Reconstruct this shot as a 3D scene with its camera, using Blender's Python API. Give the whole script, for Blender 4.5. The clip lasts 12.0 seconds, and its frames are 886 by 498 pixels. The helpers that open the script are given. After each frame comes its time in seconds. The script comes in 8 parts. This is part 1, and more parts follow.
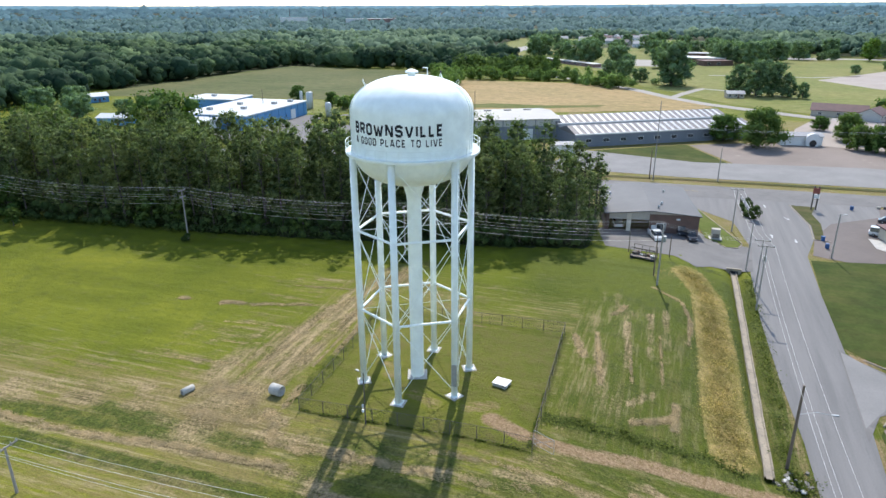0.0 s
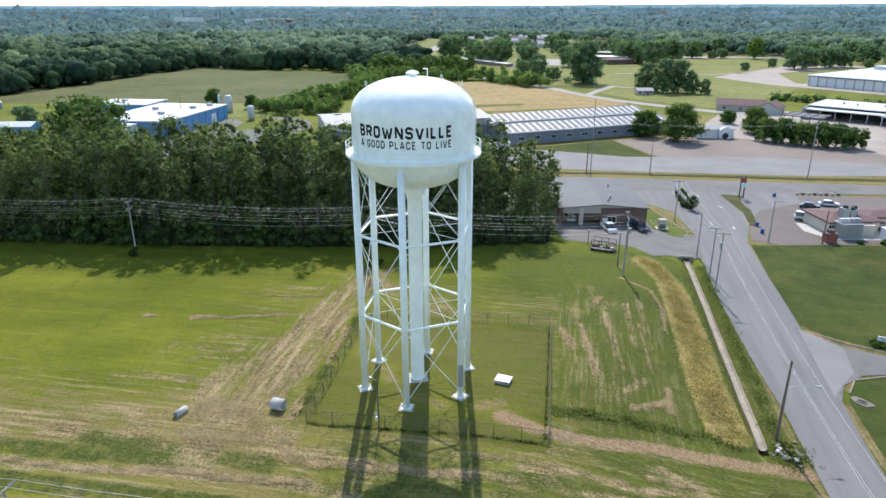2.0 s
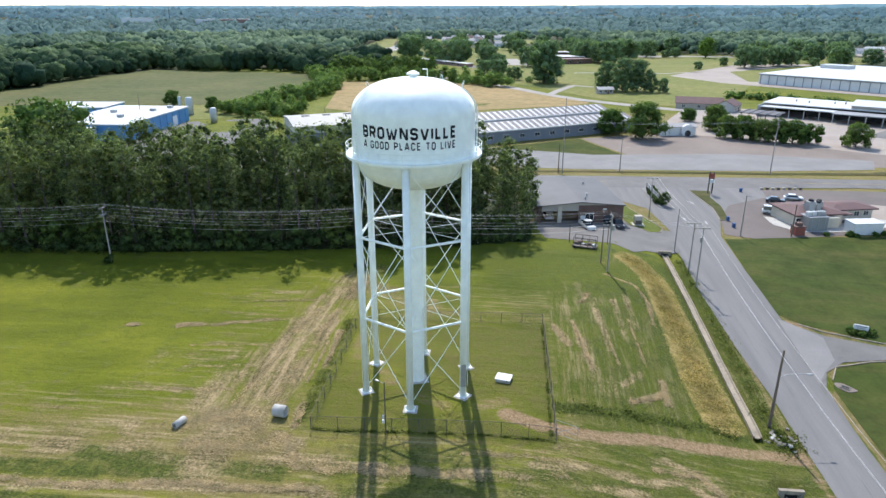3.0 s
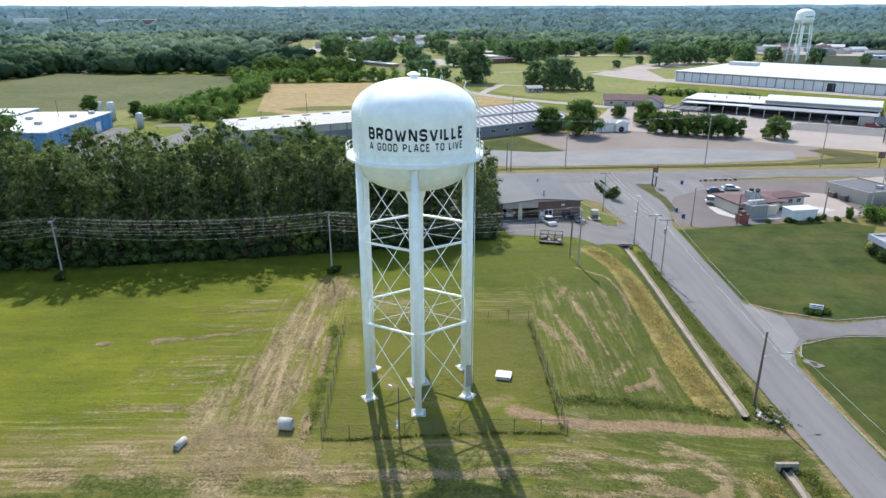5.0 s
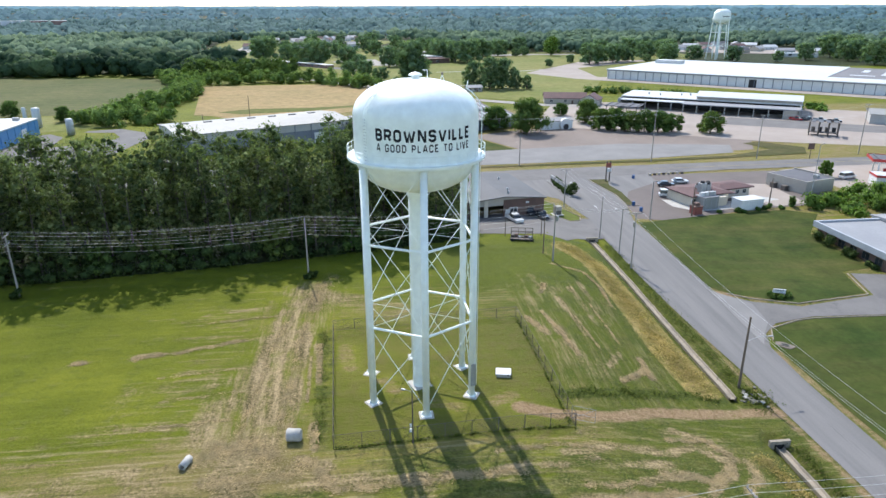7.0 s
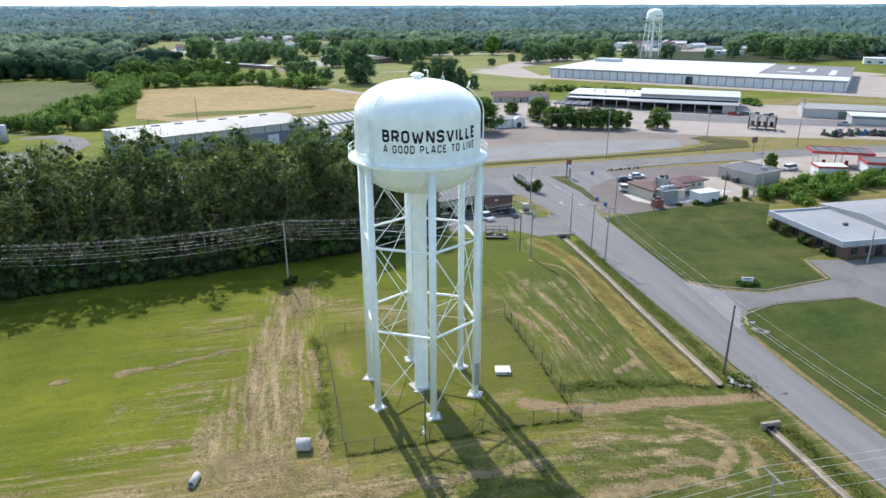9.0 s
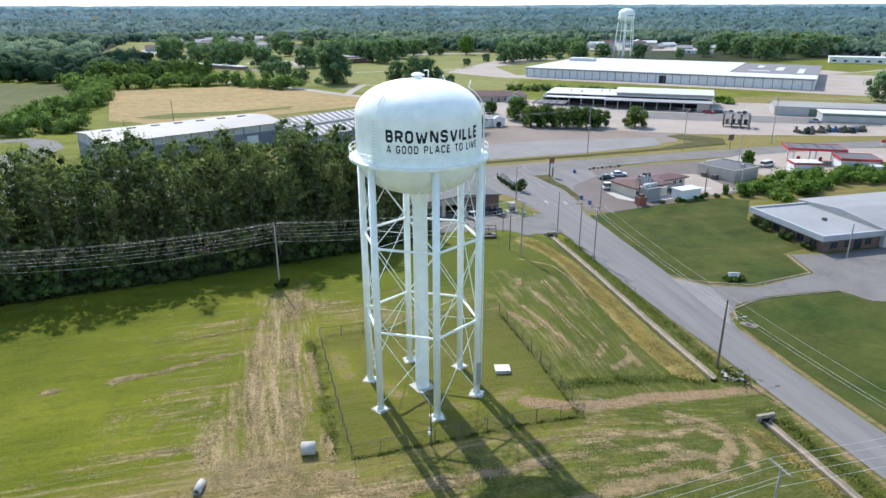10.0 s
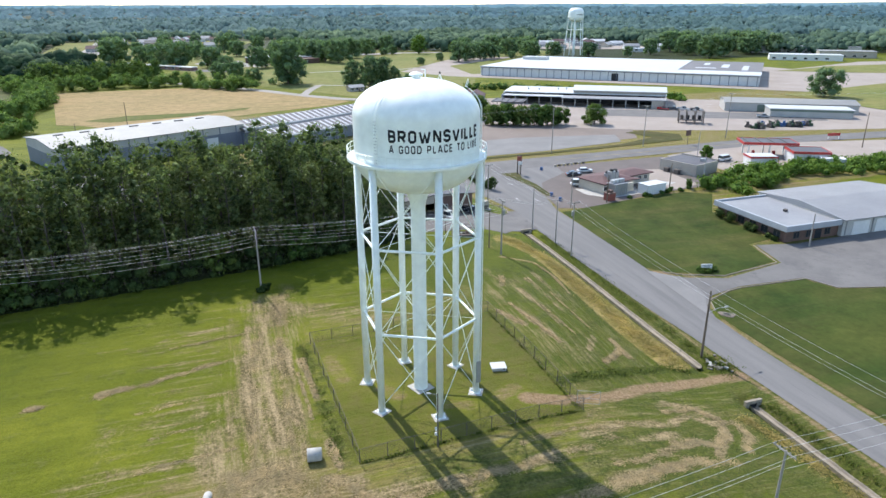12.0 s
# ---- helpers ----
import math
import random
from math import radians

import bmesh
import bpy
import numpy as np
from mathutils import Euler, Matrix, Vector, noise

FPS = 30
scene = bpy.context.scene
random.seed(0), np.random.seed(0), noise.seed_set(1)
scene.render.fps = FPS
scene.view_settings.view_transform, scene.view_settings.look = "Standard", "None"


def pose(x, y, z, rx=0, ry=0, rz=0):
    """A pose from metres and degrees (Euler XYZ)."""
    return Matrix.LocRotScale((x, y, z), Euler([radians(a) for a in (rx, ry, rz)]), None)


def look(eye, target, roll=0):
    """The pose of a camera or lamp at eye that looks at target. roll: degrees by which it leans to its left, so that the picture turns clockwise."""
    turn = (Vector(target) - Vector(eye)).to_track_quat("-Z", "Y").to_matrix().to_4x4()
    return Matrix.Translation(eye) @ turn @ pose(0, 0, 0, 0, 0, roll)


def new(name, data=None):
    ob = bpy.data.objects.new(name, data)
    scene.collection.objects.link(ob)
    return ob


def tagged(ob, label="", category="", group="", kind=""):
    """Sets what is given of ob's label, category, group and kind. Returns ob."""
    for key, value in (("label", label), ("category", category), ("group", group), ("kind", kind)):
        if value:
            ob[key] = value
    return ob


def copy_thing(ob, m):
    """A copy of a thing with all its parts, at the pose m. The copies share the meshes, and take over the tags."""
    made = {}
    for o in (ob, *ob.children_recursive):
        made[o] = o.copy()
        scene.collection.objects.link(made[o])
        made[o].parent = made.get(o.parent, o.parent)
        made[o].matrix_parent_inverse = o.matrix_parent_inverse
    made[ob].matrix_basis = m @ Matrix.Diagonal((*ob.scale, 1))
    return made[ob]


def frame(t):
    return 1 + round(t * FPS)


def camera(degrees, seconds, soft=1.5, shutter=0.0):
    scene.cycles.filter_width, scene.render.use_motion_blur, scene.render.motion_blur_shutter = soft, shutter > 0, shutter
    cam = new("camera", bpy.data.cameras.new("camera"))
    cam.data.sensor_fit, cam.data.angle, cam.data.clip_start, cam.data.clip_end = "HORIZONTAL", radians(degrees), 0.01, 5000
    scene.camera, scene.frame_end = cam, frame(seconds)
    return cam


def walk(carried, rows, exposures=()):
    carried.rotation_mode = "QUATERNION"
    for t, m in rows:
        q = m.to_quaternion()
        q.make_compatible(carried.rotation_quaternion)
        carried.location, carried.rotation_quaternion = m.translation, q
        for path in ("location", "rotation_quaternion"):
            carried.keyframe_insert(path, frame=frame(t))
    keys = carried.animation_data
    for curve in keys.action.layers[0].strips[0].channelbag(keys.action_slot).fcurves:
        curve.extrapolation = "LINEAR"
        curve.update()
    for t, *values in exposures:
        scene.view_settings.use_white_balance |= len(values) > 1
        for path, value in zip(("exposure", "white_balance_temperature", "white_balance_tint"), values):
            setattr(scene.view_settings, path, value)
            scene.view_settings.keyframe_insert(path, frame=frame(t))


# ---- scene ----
cam = camera(68.2, 12.0)
METRES, EYE, TILT, LEAN, TURN = 47.85, 46.2, 0.0, 0.0, 18.8
ROWS = [
    (0.0, 0.0, 0.0, 0.0, -0.08, -20.03, 0.23),
    (0.5, -0.058, 0.0021, -0.0001, -2.22, -20.01, 0.2),
    (1.0, -0.1145, 0.0059, 0.0002, -4.32, -20.02, 0.17),
    (1.5, -0.1694, 0.0117, 0.0006, -6.36, -20.02, 0.14),
    (2.0, -0.2224, 0.0191, 0.0014, -8.35, -20.01, 0.12),
    (2.5, -0.2738, 0.0281, 0.0015, -10.28, -20.0, 0.09),
    (3.0, -0.3233, 0.0389, 0.002, -12.17, -20.01, 0.06),
    (5.0, -0.5048, 0.0943, 0.0022, -19.28, -19.99, 0.05),
    (5.5, -0.5457, 0.1102, 0.0022, -20.91, -19.99, 0.06),
    (6.0, -0.5848, 0.1269, 0.002, -22.48, -19.98, 0.07),
    (6.5, -0.6219, 0.1441, 0.0019, -24.02, -19.99, 0.07),
    (7.0, -0.657, 0.1616, 0.0017, -25.5, -19.98, 0.08),
    (9.0, -0.7832, 0.2337, 0.0021, -30.94, -20.01, 0.12),
    (9.5, -0.8104, 0.2516, 0.0021, -32.17, -20.01, 0.14),
    (10.0, -0.8364, 0.2692, 0.0019, -33.33, -20.02, 0.14),
    (10.5, -0.8607, 0.286, 0.0019, -34.46, -20.05, 0.17),
    (11.0, -0.883, 0.3024, 0.002, -35.56, -20.06, 0.16),
    (11.5, -0.9035, 0.3184, 0.0022, -36.64, -20.07, 0.17),
    (12.0, -0.9227, 0.3342, 0.0021, -37.69, -20.09, 0.17),
]
walk(cam, [(t, pose(0, 0, EYE, TILT, LEAN, TURN) @ pose(METRES * x, METRES * y, METRES * z, 90 + pitch, roll, yaw)) for t, x, y, z, yaw, pitch, roll in ROWS])

# ---- daylight ----
SUN_ELEVATION, SUN_FROM = 47.0, 101.0          # degrees; the sun stands on this bearing, counted from +x towards +y
world = bpy.data.worlds.new("sky")
scene.world = world
world.use_nodes = True
wn = world.node_tree
sky = wn.nodes.new("ShaderNodeTexSky")
sky.sky_type = "NISHITA"
sky.sun_disc = False
sky.sun_elevation = radians(SUN_ELEVATION)
sky.sun_rotation = radians(90 - SUN_FROM)
sky.altitude = 100
sky.air_density, sky.dust_density, sky.ozone_density = 1.0, 0.7, 1.4
wn.links.new(sky.outputs[0], wn.nodes["Background"].inputs[0])
wn.nodes["Background"].inputs[1].default_value = 0.15
sun = new("sun", bpy.data.lights.new("sun", "SUN"))
sun.data.energy, sun.data.angle, sun.data.color = 2.75, radians(0.6), (1.0, 0.955, 0.90)
sun_way = Vector((math.cos(radians(SUN_FROM)) * math.cos(radians(SUN_ELEVATION)),
                  math.sin(radians(SUN_FROM)) * math.cos(radians(SUN_ELEVATION)), math.sin(radians(SUN_ELEVATION))))
sun.matrix_world = look(sun_way * 200, (0, 0, 0))
scene.view_settings.exposure = 1.0

# ---- materials ----
def nodes_of(name):
    m = bpy.data.materials.new(name)
    m.use_nodes = True
    return m, m.node_tree, m.node_tree.nodes["Principled BSDF"]


def noise_node(nt, scale, detail=4.0, rough=0.6, coords="Object", stretch=None):
    tc = nt.nodes.new("ShaderNodeTexCoord")
    n = nt.nodes.new("ShaderNodeTexNoise")
    n.inputs["Scale"].default_value, n.inputs["Detail"].default_value, n.inputs["Roughness"].default_value = scale, detail, rough
    if stretch:
        mp = nt.nodes.new("ShaderNodeMapping")
        mp.inputs["Scale"].default_value = stretch
        nt.links.new(tc.outputs[coords], mp.inputs[0])
        nt.links.new(mp.outputs[0], n.inputs["Vector"])
    else:
        nt.links.new(tc.outputs[coords], n.inputs["Vector"])
    return n


def ramp(nt, src, a, b, ca=(0, 0, 0), cb=(1, 1, 1)):
    r = nt.nodes.new("ShaderNodeValToRGB")
    r.color_ramp.elements[0].position, r.color_ramp.elements[1].position = a, b
    r.color_ramp.elements[0].color, r.color_ramp.elements[1].color = (*ca, 1), (*cb, 1)
    nt.links.new(src, r.inputs[0])
    return r.outputs[0]


def mix(nt, fac, a, b, mode="MIX"):
    m = nt.nodes.new("ShaderNodeMix")
    m.data_type, m.blend_type = "RGBA", mode
    for sock, v in ((m.inputs[0], fac), (m.inputs[6], a), (m.inputs[7], b)):
        if hasattr(v, "links"):
            nt.links.new(v, sock)
        elif isinstance(v, tuple):
            sock.default_value = (*v, 1)
        else:
            sock.default_value = v
    return m.outputs[2]


def maths(nt, op, a, b=0.0):
    m = nt.nodes.new("ShaderNodeMath")
    m.operation = op
    for sock, v in ((m.inputs[0], a), (m.inputs[1], b)):
        if hasattr(v, "links"):
            nt.links.new(v, sock)
        else:
            sock.default_value = v
    return m.outputs[0]


def bump(nt, bsdf, src, strength, distance):
    b = nt.nodes.new("ShaderNodeBump")
    b.inputs["Strength"].default_value, b.inputs["Distance"].default_value = strength, distance
    nt.links.new(src, b.inputs["Height"])
    nt.links.new(b.outputs[0], bsdf.inputs["Normal"])


def surface(name, c1, c2, scale=0.6, fine=8.0, rough=0.7, metal=0.0, relief=0.02, dirt=None, dirt_at=0.62, varied=0.0, stretch=None):
    """A weathered surface: two colours at a broad scale, a fine grain, and stains."""
    m, nt, p = nodes_of(name)
    big, small = noise_node(nt, scale, 5, 0.65, stretch=stretch), noise_node(nt, fine, 3, 0.6)
    col = mix(nt, ramp(nt, big.outputs[0], 0.35, 0.65), c1, c2)
    col = mix(nt, 0.35, col, ramp(nt, small.outputs[0], 0.3, 0.7, (0.62,) * 3, (1.0,) * 3), "MULTIPLY")
    if dirt:
        stain = noise_node(nt, scale * 2.3, 6, 0.7, stretch=stretch)
        col = mix(nt, ramp(nt, stain.outputs[0], dirt_at, dirt_at + 0.12), col, dirt)
    if varied:
        oi = nt.nodes.new("ShaderNodeObjectInfo")
        v = maths(nt, "ADD", maths(nt, "MULTIPLY", oi.outputs["Random"], varied), 1.0 - varied / 2)
        comb = nt.nodes.new("ShaderNodeCombineColor")
        for k in range(3):
            nt.links.new(v, comb.inputs[k])
        col = mix(nt, 1.0, col, comb.outputs[0], "MULTIPLY")
    nt.links.new(col, p.inputs["Base Color"])
    p.inputs["Roughness"].default_value, p.inputs["Metallic"].default_value = rough, metal
    if relief:
        bump(nt, p, small.outputs[0], 0.5, relief)
    return m


def foliage(name, dark, light, through_part=0.25, warm=None, patch=0.35, by_tree=False):
    """Leaves: each clump a shade of its own, each plant too, some light passing through."""
    m, nt, p = nodes_of(name)
    geo, oi = nt.nodes.new("ShaderNodeNewGeometry"), nt.nodes.new("ShaderNodeObjectInfo")
    own = geo.outputs["Random Per Island"]
    if by_tree:
        a = nt.nodes.new("ShaderNodeAttribute")
        a.attribute_name = "shade"
        own = a.outputs["Fac"]
    col = mix(nt, own, dark, light)
    n = noise_node(nt, patch, 3, 0.55)
    col = mix(nt, 0.5, col, ramp(nt, n.outputs[0], 0.34, 0.66, (0.38, 0.45, 0.42), (1.35, 1.25, 1.1)), "MULTIPLY")
    if by_tree:
        clump = noise_node(nt, 0.75, 4, 0.75)
        col = mix(nt, 0.8, col, ramp(nt, clump.outputs[0], 0.34, 0.66, (0.55, 0.58, 0.62), (1.30, 1.26, 1.2)), "MULTIPLY")
    if warm:
        col = mix(nt, ramp(nt, oi.outputs["Random"], 0.5, 1.0), col, mix(nt, 0.5, col, warm))
    nt.links.new(col, p.inputs["Base Color"])
    p.inputs["Roughness"].default_value = 0.85
    p.inputs["Specular IOR Level"].default_value = 0.06
    tr = nt.nodes.new("ShaderNodeBsdfTranslucent")
    nt.links.new(mix(nt, 1.0, col, (1.0, 1.15, 0.5), "MULTIPLY"), tr.inputs[0])
    ms = nt.nodes.new("ShaderNodeMixShader")
    ms.inputs[0].default_value = through_part
    nt.links.new(p.outputs[0], ms.inputs[1])
    nt.links.new(tr.outputs[0], ms.inputs[2])
    nt.links.new(ms.outputs[0], nt.nodes["Material Output"].inputs[0])
    return m


M_TANK = surface("tank_paint", (0.885, 0.935, 0.890), (0.895, 0.940, 0.900), 0.2, 0.8, 0.36, 0, 0.0, (0.84, 0.89, 0.85), 0.70, stretch=(1, 1, 0.25))
M_LETTER = surface("black_paint", (0.012, 0.013, 0.017), (0.016, 0.018, 0.022), 1, 9, 0.95, 0, 0)
M_DITCH = surface("ditch_concrete", (0.36, 0.305, 0.228), (0.25, 0.215, 0.168), 0.7, 8, 0.9, 0, 0.02, (0.15, 0.14, 0.10), 0.55)
M_CONCRETE = surface("concrete", (0.50, 0.48, 0.44), (0.38, 0.37, 0.34), 0.9, 10, 0.85, 0, 0.02, (0.24, 0.22, 0.19), 0.6)
M_RUBBLE = surface("dirty_concrete", (0.20, 0.185, 0.155), (0.13, 0.12, 0.10), 0.9, 8, 0.9, 0, 0.02, (0.07, 0.075, 0.05), 0.55)
M_ASPHALT = surface("asphalt", (0.180, 0.170, 0.158), (0.135, 0.128, 0.121), 0.16, 5, 0.95, 0, 0.01, (0.105, 0.101, 0.098), 0.58)
M_ROAD = surface("road_asphalt", (0.196, 0.188, 0.178), (0.152, 0.147, 0.141), 0.5, 6, 0.95, 0, 0.01, (0.122, 0.119, 0.116), 0.60, stretch=(1.0, 0.05, 1.0))
M_SERVICE = surface("service_asphalt", (0.235, 0.226, 0.214), (0.190, 0.184, 0.174), 0.10, 5, 0.95, 0, 0.01, (0.190, 0.178, 0.162), 0.60)
M_ASPHALT_OLD = surface("old_asphalt", (0.148, 0.122, 0.108), (0.118, 0.097, 0.086), 0.10, 5, 0.9, 0, 0.01, (0.10, 0.083, 0.076), 0.62)
M_GRAVEL_LOT = surface("gravel_lot", (0.360, 0.308, 0.262), (0.300, 0.252, 0.212), 0.06, 4, 0.95, 0, 0.03, (0.390, 0.365, 0.330), 0.6)
M_WHITE_LINE = surface("road_paint", (0.60, 0.60, 0.58), (0.40, 0.40, 0.40), 1.5, 12, 0.8, 0, 0)
M_ROOF_WHITE = surface("white_metal_roof", (0.600, 0.605, 0.590), (0.525, 0.535, 0.525), 0.07, 3, 0.45, 0, 0.0, (0.451, 0.443, 0.426), 0.66)
M_ROOF_GREY = surface("grey_metal_roof", (0.30, 0.305, 0.31), (0.245, 0.25, 0.26), 0.10, 3, 0.68, 0, 0.0, (0.28, 0.27, 0.26), 0.66)
M_ROOF_SLATE = surface("weathered_steel_roof", (0.096, 0.100, 0.107), (0.074, 0.078, 0.084), 0.14, 3, 0.75, 0, 0.0, (0.135, 0.115, 0.10), 0.62)
M_ROOF_BROWN = surface("brown_roof", (0.135, 0.070, 0.066), (0.100, 0.056, 0.054), 0.3, 4, 0.8, 0, 0.01)
M_ROOF_DARK = surface("dark_roof", (0.12, 0.12, 0.13), (0.09, 0.09, 0.10), 0.2, 4, 0.8, 0, 0.01)
M_ROOF_PALE = surface("pale_metal_roof", (0.31, 0.31, 0.285), (0.25, 0.25, 0.235), 0.06, 3, 0.65, 0, 0.0, (0.25, 0.245, 0.235), 0.62)
M_FASCIA = surface("blue_grey_fascia", (0.40, 0.42, 0.45), (0.34, 0.36, 0.39), 0.3, 4, 0.5, 0, 0)
M_SKYLIGHT = surface("skylight_sheet", (0.60, 0.60, 0.59), (0.44, 0.45, 0.45), 0.3, 4, 0.4, 0, 0)
M_WALL_WHITE = surface("white_wall", (0.76, 0.76, 0.74), (0.67, 0.67, 0.66), 0.2, 4, 0.6, 0, 0)
M_WALL_GREY = surface("blue_grey_wall", (0.20, 0.22, 0.26), (0.16, 0.18, 0.215), 0.15, 4, 0.6, 0, 0, stretch=(1, 1, 0.3))
M_WALL_TAN = surface("tan_wall", (0.46, 0.41, 0.34), (0.38, 0.34, 0.29), 0.2, 4, 0.7, 0, 0)
M_CREAM = surface("cream_wall", (0.60, 0.54, 0.43), (0.52, 0.46, 0.37), 0.2, 4, 0.7, 0, 0, (0.42, 0.36, 0.28), 0.64)
M_BRICK = surface("brown_brick", (0.17, 0.10, 0.08), (0.12, 0.075, 0.06), 0.4, 9, 0.85, 0, 0.01)
M_BRICK_RED = surface("red_brick", (0.30, 0.09, 0.065), (0.23, 0.07, 0.05), 0.4, 9, 0.85, 0, 0.01)
M_BIN = surface("blue_plastic", (0.03, 0.10, 0.26), (0.025, 0.085, 0.22), 0.5, 4, 0.5, 0, 0)
M_BRICK_PALE = surface("faded_brick", (0.33, 0.20, 0.165), (0.27, 0.165, 0.14), 0.4, 9, 0.85, 0, 0.01)
M_WALL_BLUE = surface("blue_wall", (0.10, 0.30, 0.56), (0.08, 0.25, 0.48), 0.2, 4, 0.5, 0, 0)
# Near-black for tyres and machinery, and for shade painted into openings.
M_DARK = surface("dark_parts_and_shade", (0.02, 0.02, 0.022), (0.03, 0.03, 0.03), 0.5, 4, 0.8, 0, 0)
M_GALV = surface("galvanised_steel", (0.42, 0.43, 0.43), (0.34, 0.35, 0.35), 2, 12, 0.5, 0.4, 0)
M_RUSTY = surface("dark_steel", (0.10, 0.09, 0.08), (0.15, 0.12, 0.10), 2, 12, 0.7, 0.2, 0)
M_POLE = surface("weathered_pole_wood", (0.20, 0.15, 0.11), (0.12, 0.09, 0.07), 1.5, 14, 0.9, 0, 0.01, stretch=(1, 1, 0.1))
M_POLE_PALE = surface("grey_pole_wood", (0.36, 0.33, 0.30), (0.27, 0.25, 0.22), 1.5, 14, 0.9, 0, 0.01, stretch=(1, 1, 0.1))
M_WIRE = surface("aluminium_wire", (0.62, 0.62, 0.61), (0.54, 0.54, 0.53), 1, 4, 0.5, 0.3, 0)
M_LANE = surface("pale_lane", (0.345, 0.318, 0.280), (0.285, 0.262, 0.230), 0.08, 4, 0.95, 0, 0.01, (0.27, 0.25, 0.20), 0.62)
M_UNDER = foliage("undergrowth_leaves", (0.034, 0.060, 0.022), (0.090, 0.132, 0.044), 0.20, None, 0.3)
M_DIRT_LOT = surface("brown_gravel", (0.228, 0.186, 0.156), (0.184, 0.148, 0.122), 0.06, 4, 0.95, 0, 0.03, (0.315, 0.275, 0.235), 0.62)
M_BARK = surface("bark", (0.140, 0.118, 0.098), (0.095, 0.080, 0.068), 1.2, 6, 0.95, 0, 0.04)
M_MACHINE = surface("green_machine_paint", (0.035, 0.10, 0.04), (0.05, 0.075, 0.04), 0.8, 6, 0.6, 0, 0, (0.09, 0.07, 0.05), 0.6)
M_RED = surface("red_paint", (0.50, 0.04, 0.035), (0.42, 0.03, 0.03), 0.6, 5, 0.45, 0, 0)
M_PINE = foliage("pine_needles", (0.052, 0.086, 0.044), (0.270, 0.338, 0.156), 0.46, (0.255, 0.285, 0.122), 0.45)
M_LEAF = foliage("broad_leaves", (0.058, 0.112, 0.032), (0.135, 0.215, 0.060), 0.32, (0.165, 0.205, 0.058))
M_LEAF_BRIGHT = foliage("bright_leaves", (0.084, 0.165, 0.034), (0.180, 0.285, 0.070), 0.34, (0.150, 0.220, 0.050))
# Bright hedge green, raised further to hold the haze at that distance.
M_HEDGE_HAZE = foliage("hedge_haze_leaves", (0.112, 0.190, 0.056), (0.230, 0.330, 0.105), 0.34, None, 0.12)
M_WOODS = foliage("woods_leaves", (0.034, 0.072, 0.046), (0.160, 0.238, 0.112), 0.32, None, 0.02, True)
# Lighter, bluer copy of the woods leaves, with haze in its base colour.
M_WOODS_MID_HAZE = foliage("mid_woods_haze_leaves", (0.092, 0.156, 0.116), (0.205, 0.296, 0.180), 0.28, None, 0.008, True)
# Park leaves made paler and bluer: distance haze is painted into the colour.
M_PARK_LEAF_HAZE = foliage("park_haze_leaves", (0.110, 0.180, 0.105), (0.220, 0.325, 0.170), 0.38, (0.200, 0.290, 0.140))
# Farther copy, bluer again: more haze painted into the leaves.
M_WOODS_FAR_HAZE = foliage("far_woods_haze_leaves", (0.112, 0.196, 0.204), (0.170, 0.268, 0.262), 0.28, None, 0.01, True)

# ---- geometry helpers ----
# Bluest leaf copy; the haze of the far rim is its base colour.
M_WOODS_RIM_HAZE = foliage("rim_woods_haze_leaves", (0.112, 0.212, 0.262), (0.160, 0.276, 0.322), 0.28, None, 0.004, True)


def link_mesh(name, bm, material, smooth=False):
    me = bpy.data.meshes.new(name)
    bm.to_mesh(me)
    bm.free()
    me.materials.append(material)
    if smooth:
        me.polygons.foreach_set("use_smooth", [True] * len(me.polygons))
    return me


def part(name, bm, material, parent, label="", smooth=False):
    """One mesh object under a thing or a part."""
    ob = new(name, link_mesh(name, bm, material, smooth))
    ob.parent = parent
    return tagged(ob, label)


def share(name, me, parent, m):
    """A part on a mesh that others use too."""
    ob = new(name, me)
    ob.parent = parent
    ob.matrix_basis = m
    return ob


def single(name, bm, material, label, category, group="", kind="", smooth=False, at=None):
    ob = new(name, link_mesh(name, bm, material, smooth))
    if at is not None:
        ob.matrix_basis = at
    return tagged(ob, label, category, group, kind)


def thing(name, m, label, category, group="", kind=""):
    ob = new(name)
    ob.empty_display_size = 0.3
    ob.matrix_basis = m
    return tagged(ob, label, category, group, kind)


def cube(bm, x, y, z, sx, sy, sz, turn=0.0, bevel=0.0):
    """A block whose base centre is x, y, z."""
    geo = bmesh.ops.create_cube(bm, size=1.0, matrix=pose(x, y, z + sz / 2, 0, 0, turn) @ Matrix.Diagonal((sx, sy, sz, 1)))
    if bevel:
        edges = list({e for v in geo["verts"] for e in v.link_edges})
        bmesh.ops.bevel(bm, geom=edges, offset=bevel, segments=1, affect="EDGES")
    return bm


def rod(bm, a, b, r0, r1=None, n=8, caps=True):
    a, b = Vector(a), Vector(b)
    m = Matrix.Translation((a + b) / 2) @ (b - a).to_track_quat("Z", "Y").to_matrix().to_4x4()
    bmesh.ops.create_cone(bm, cap_ends=caps, segments=n, radius1=r0, radius2=r0 if r1 is None else r1, depth=(b - a).length, matrix=m)
    return bm


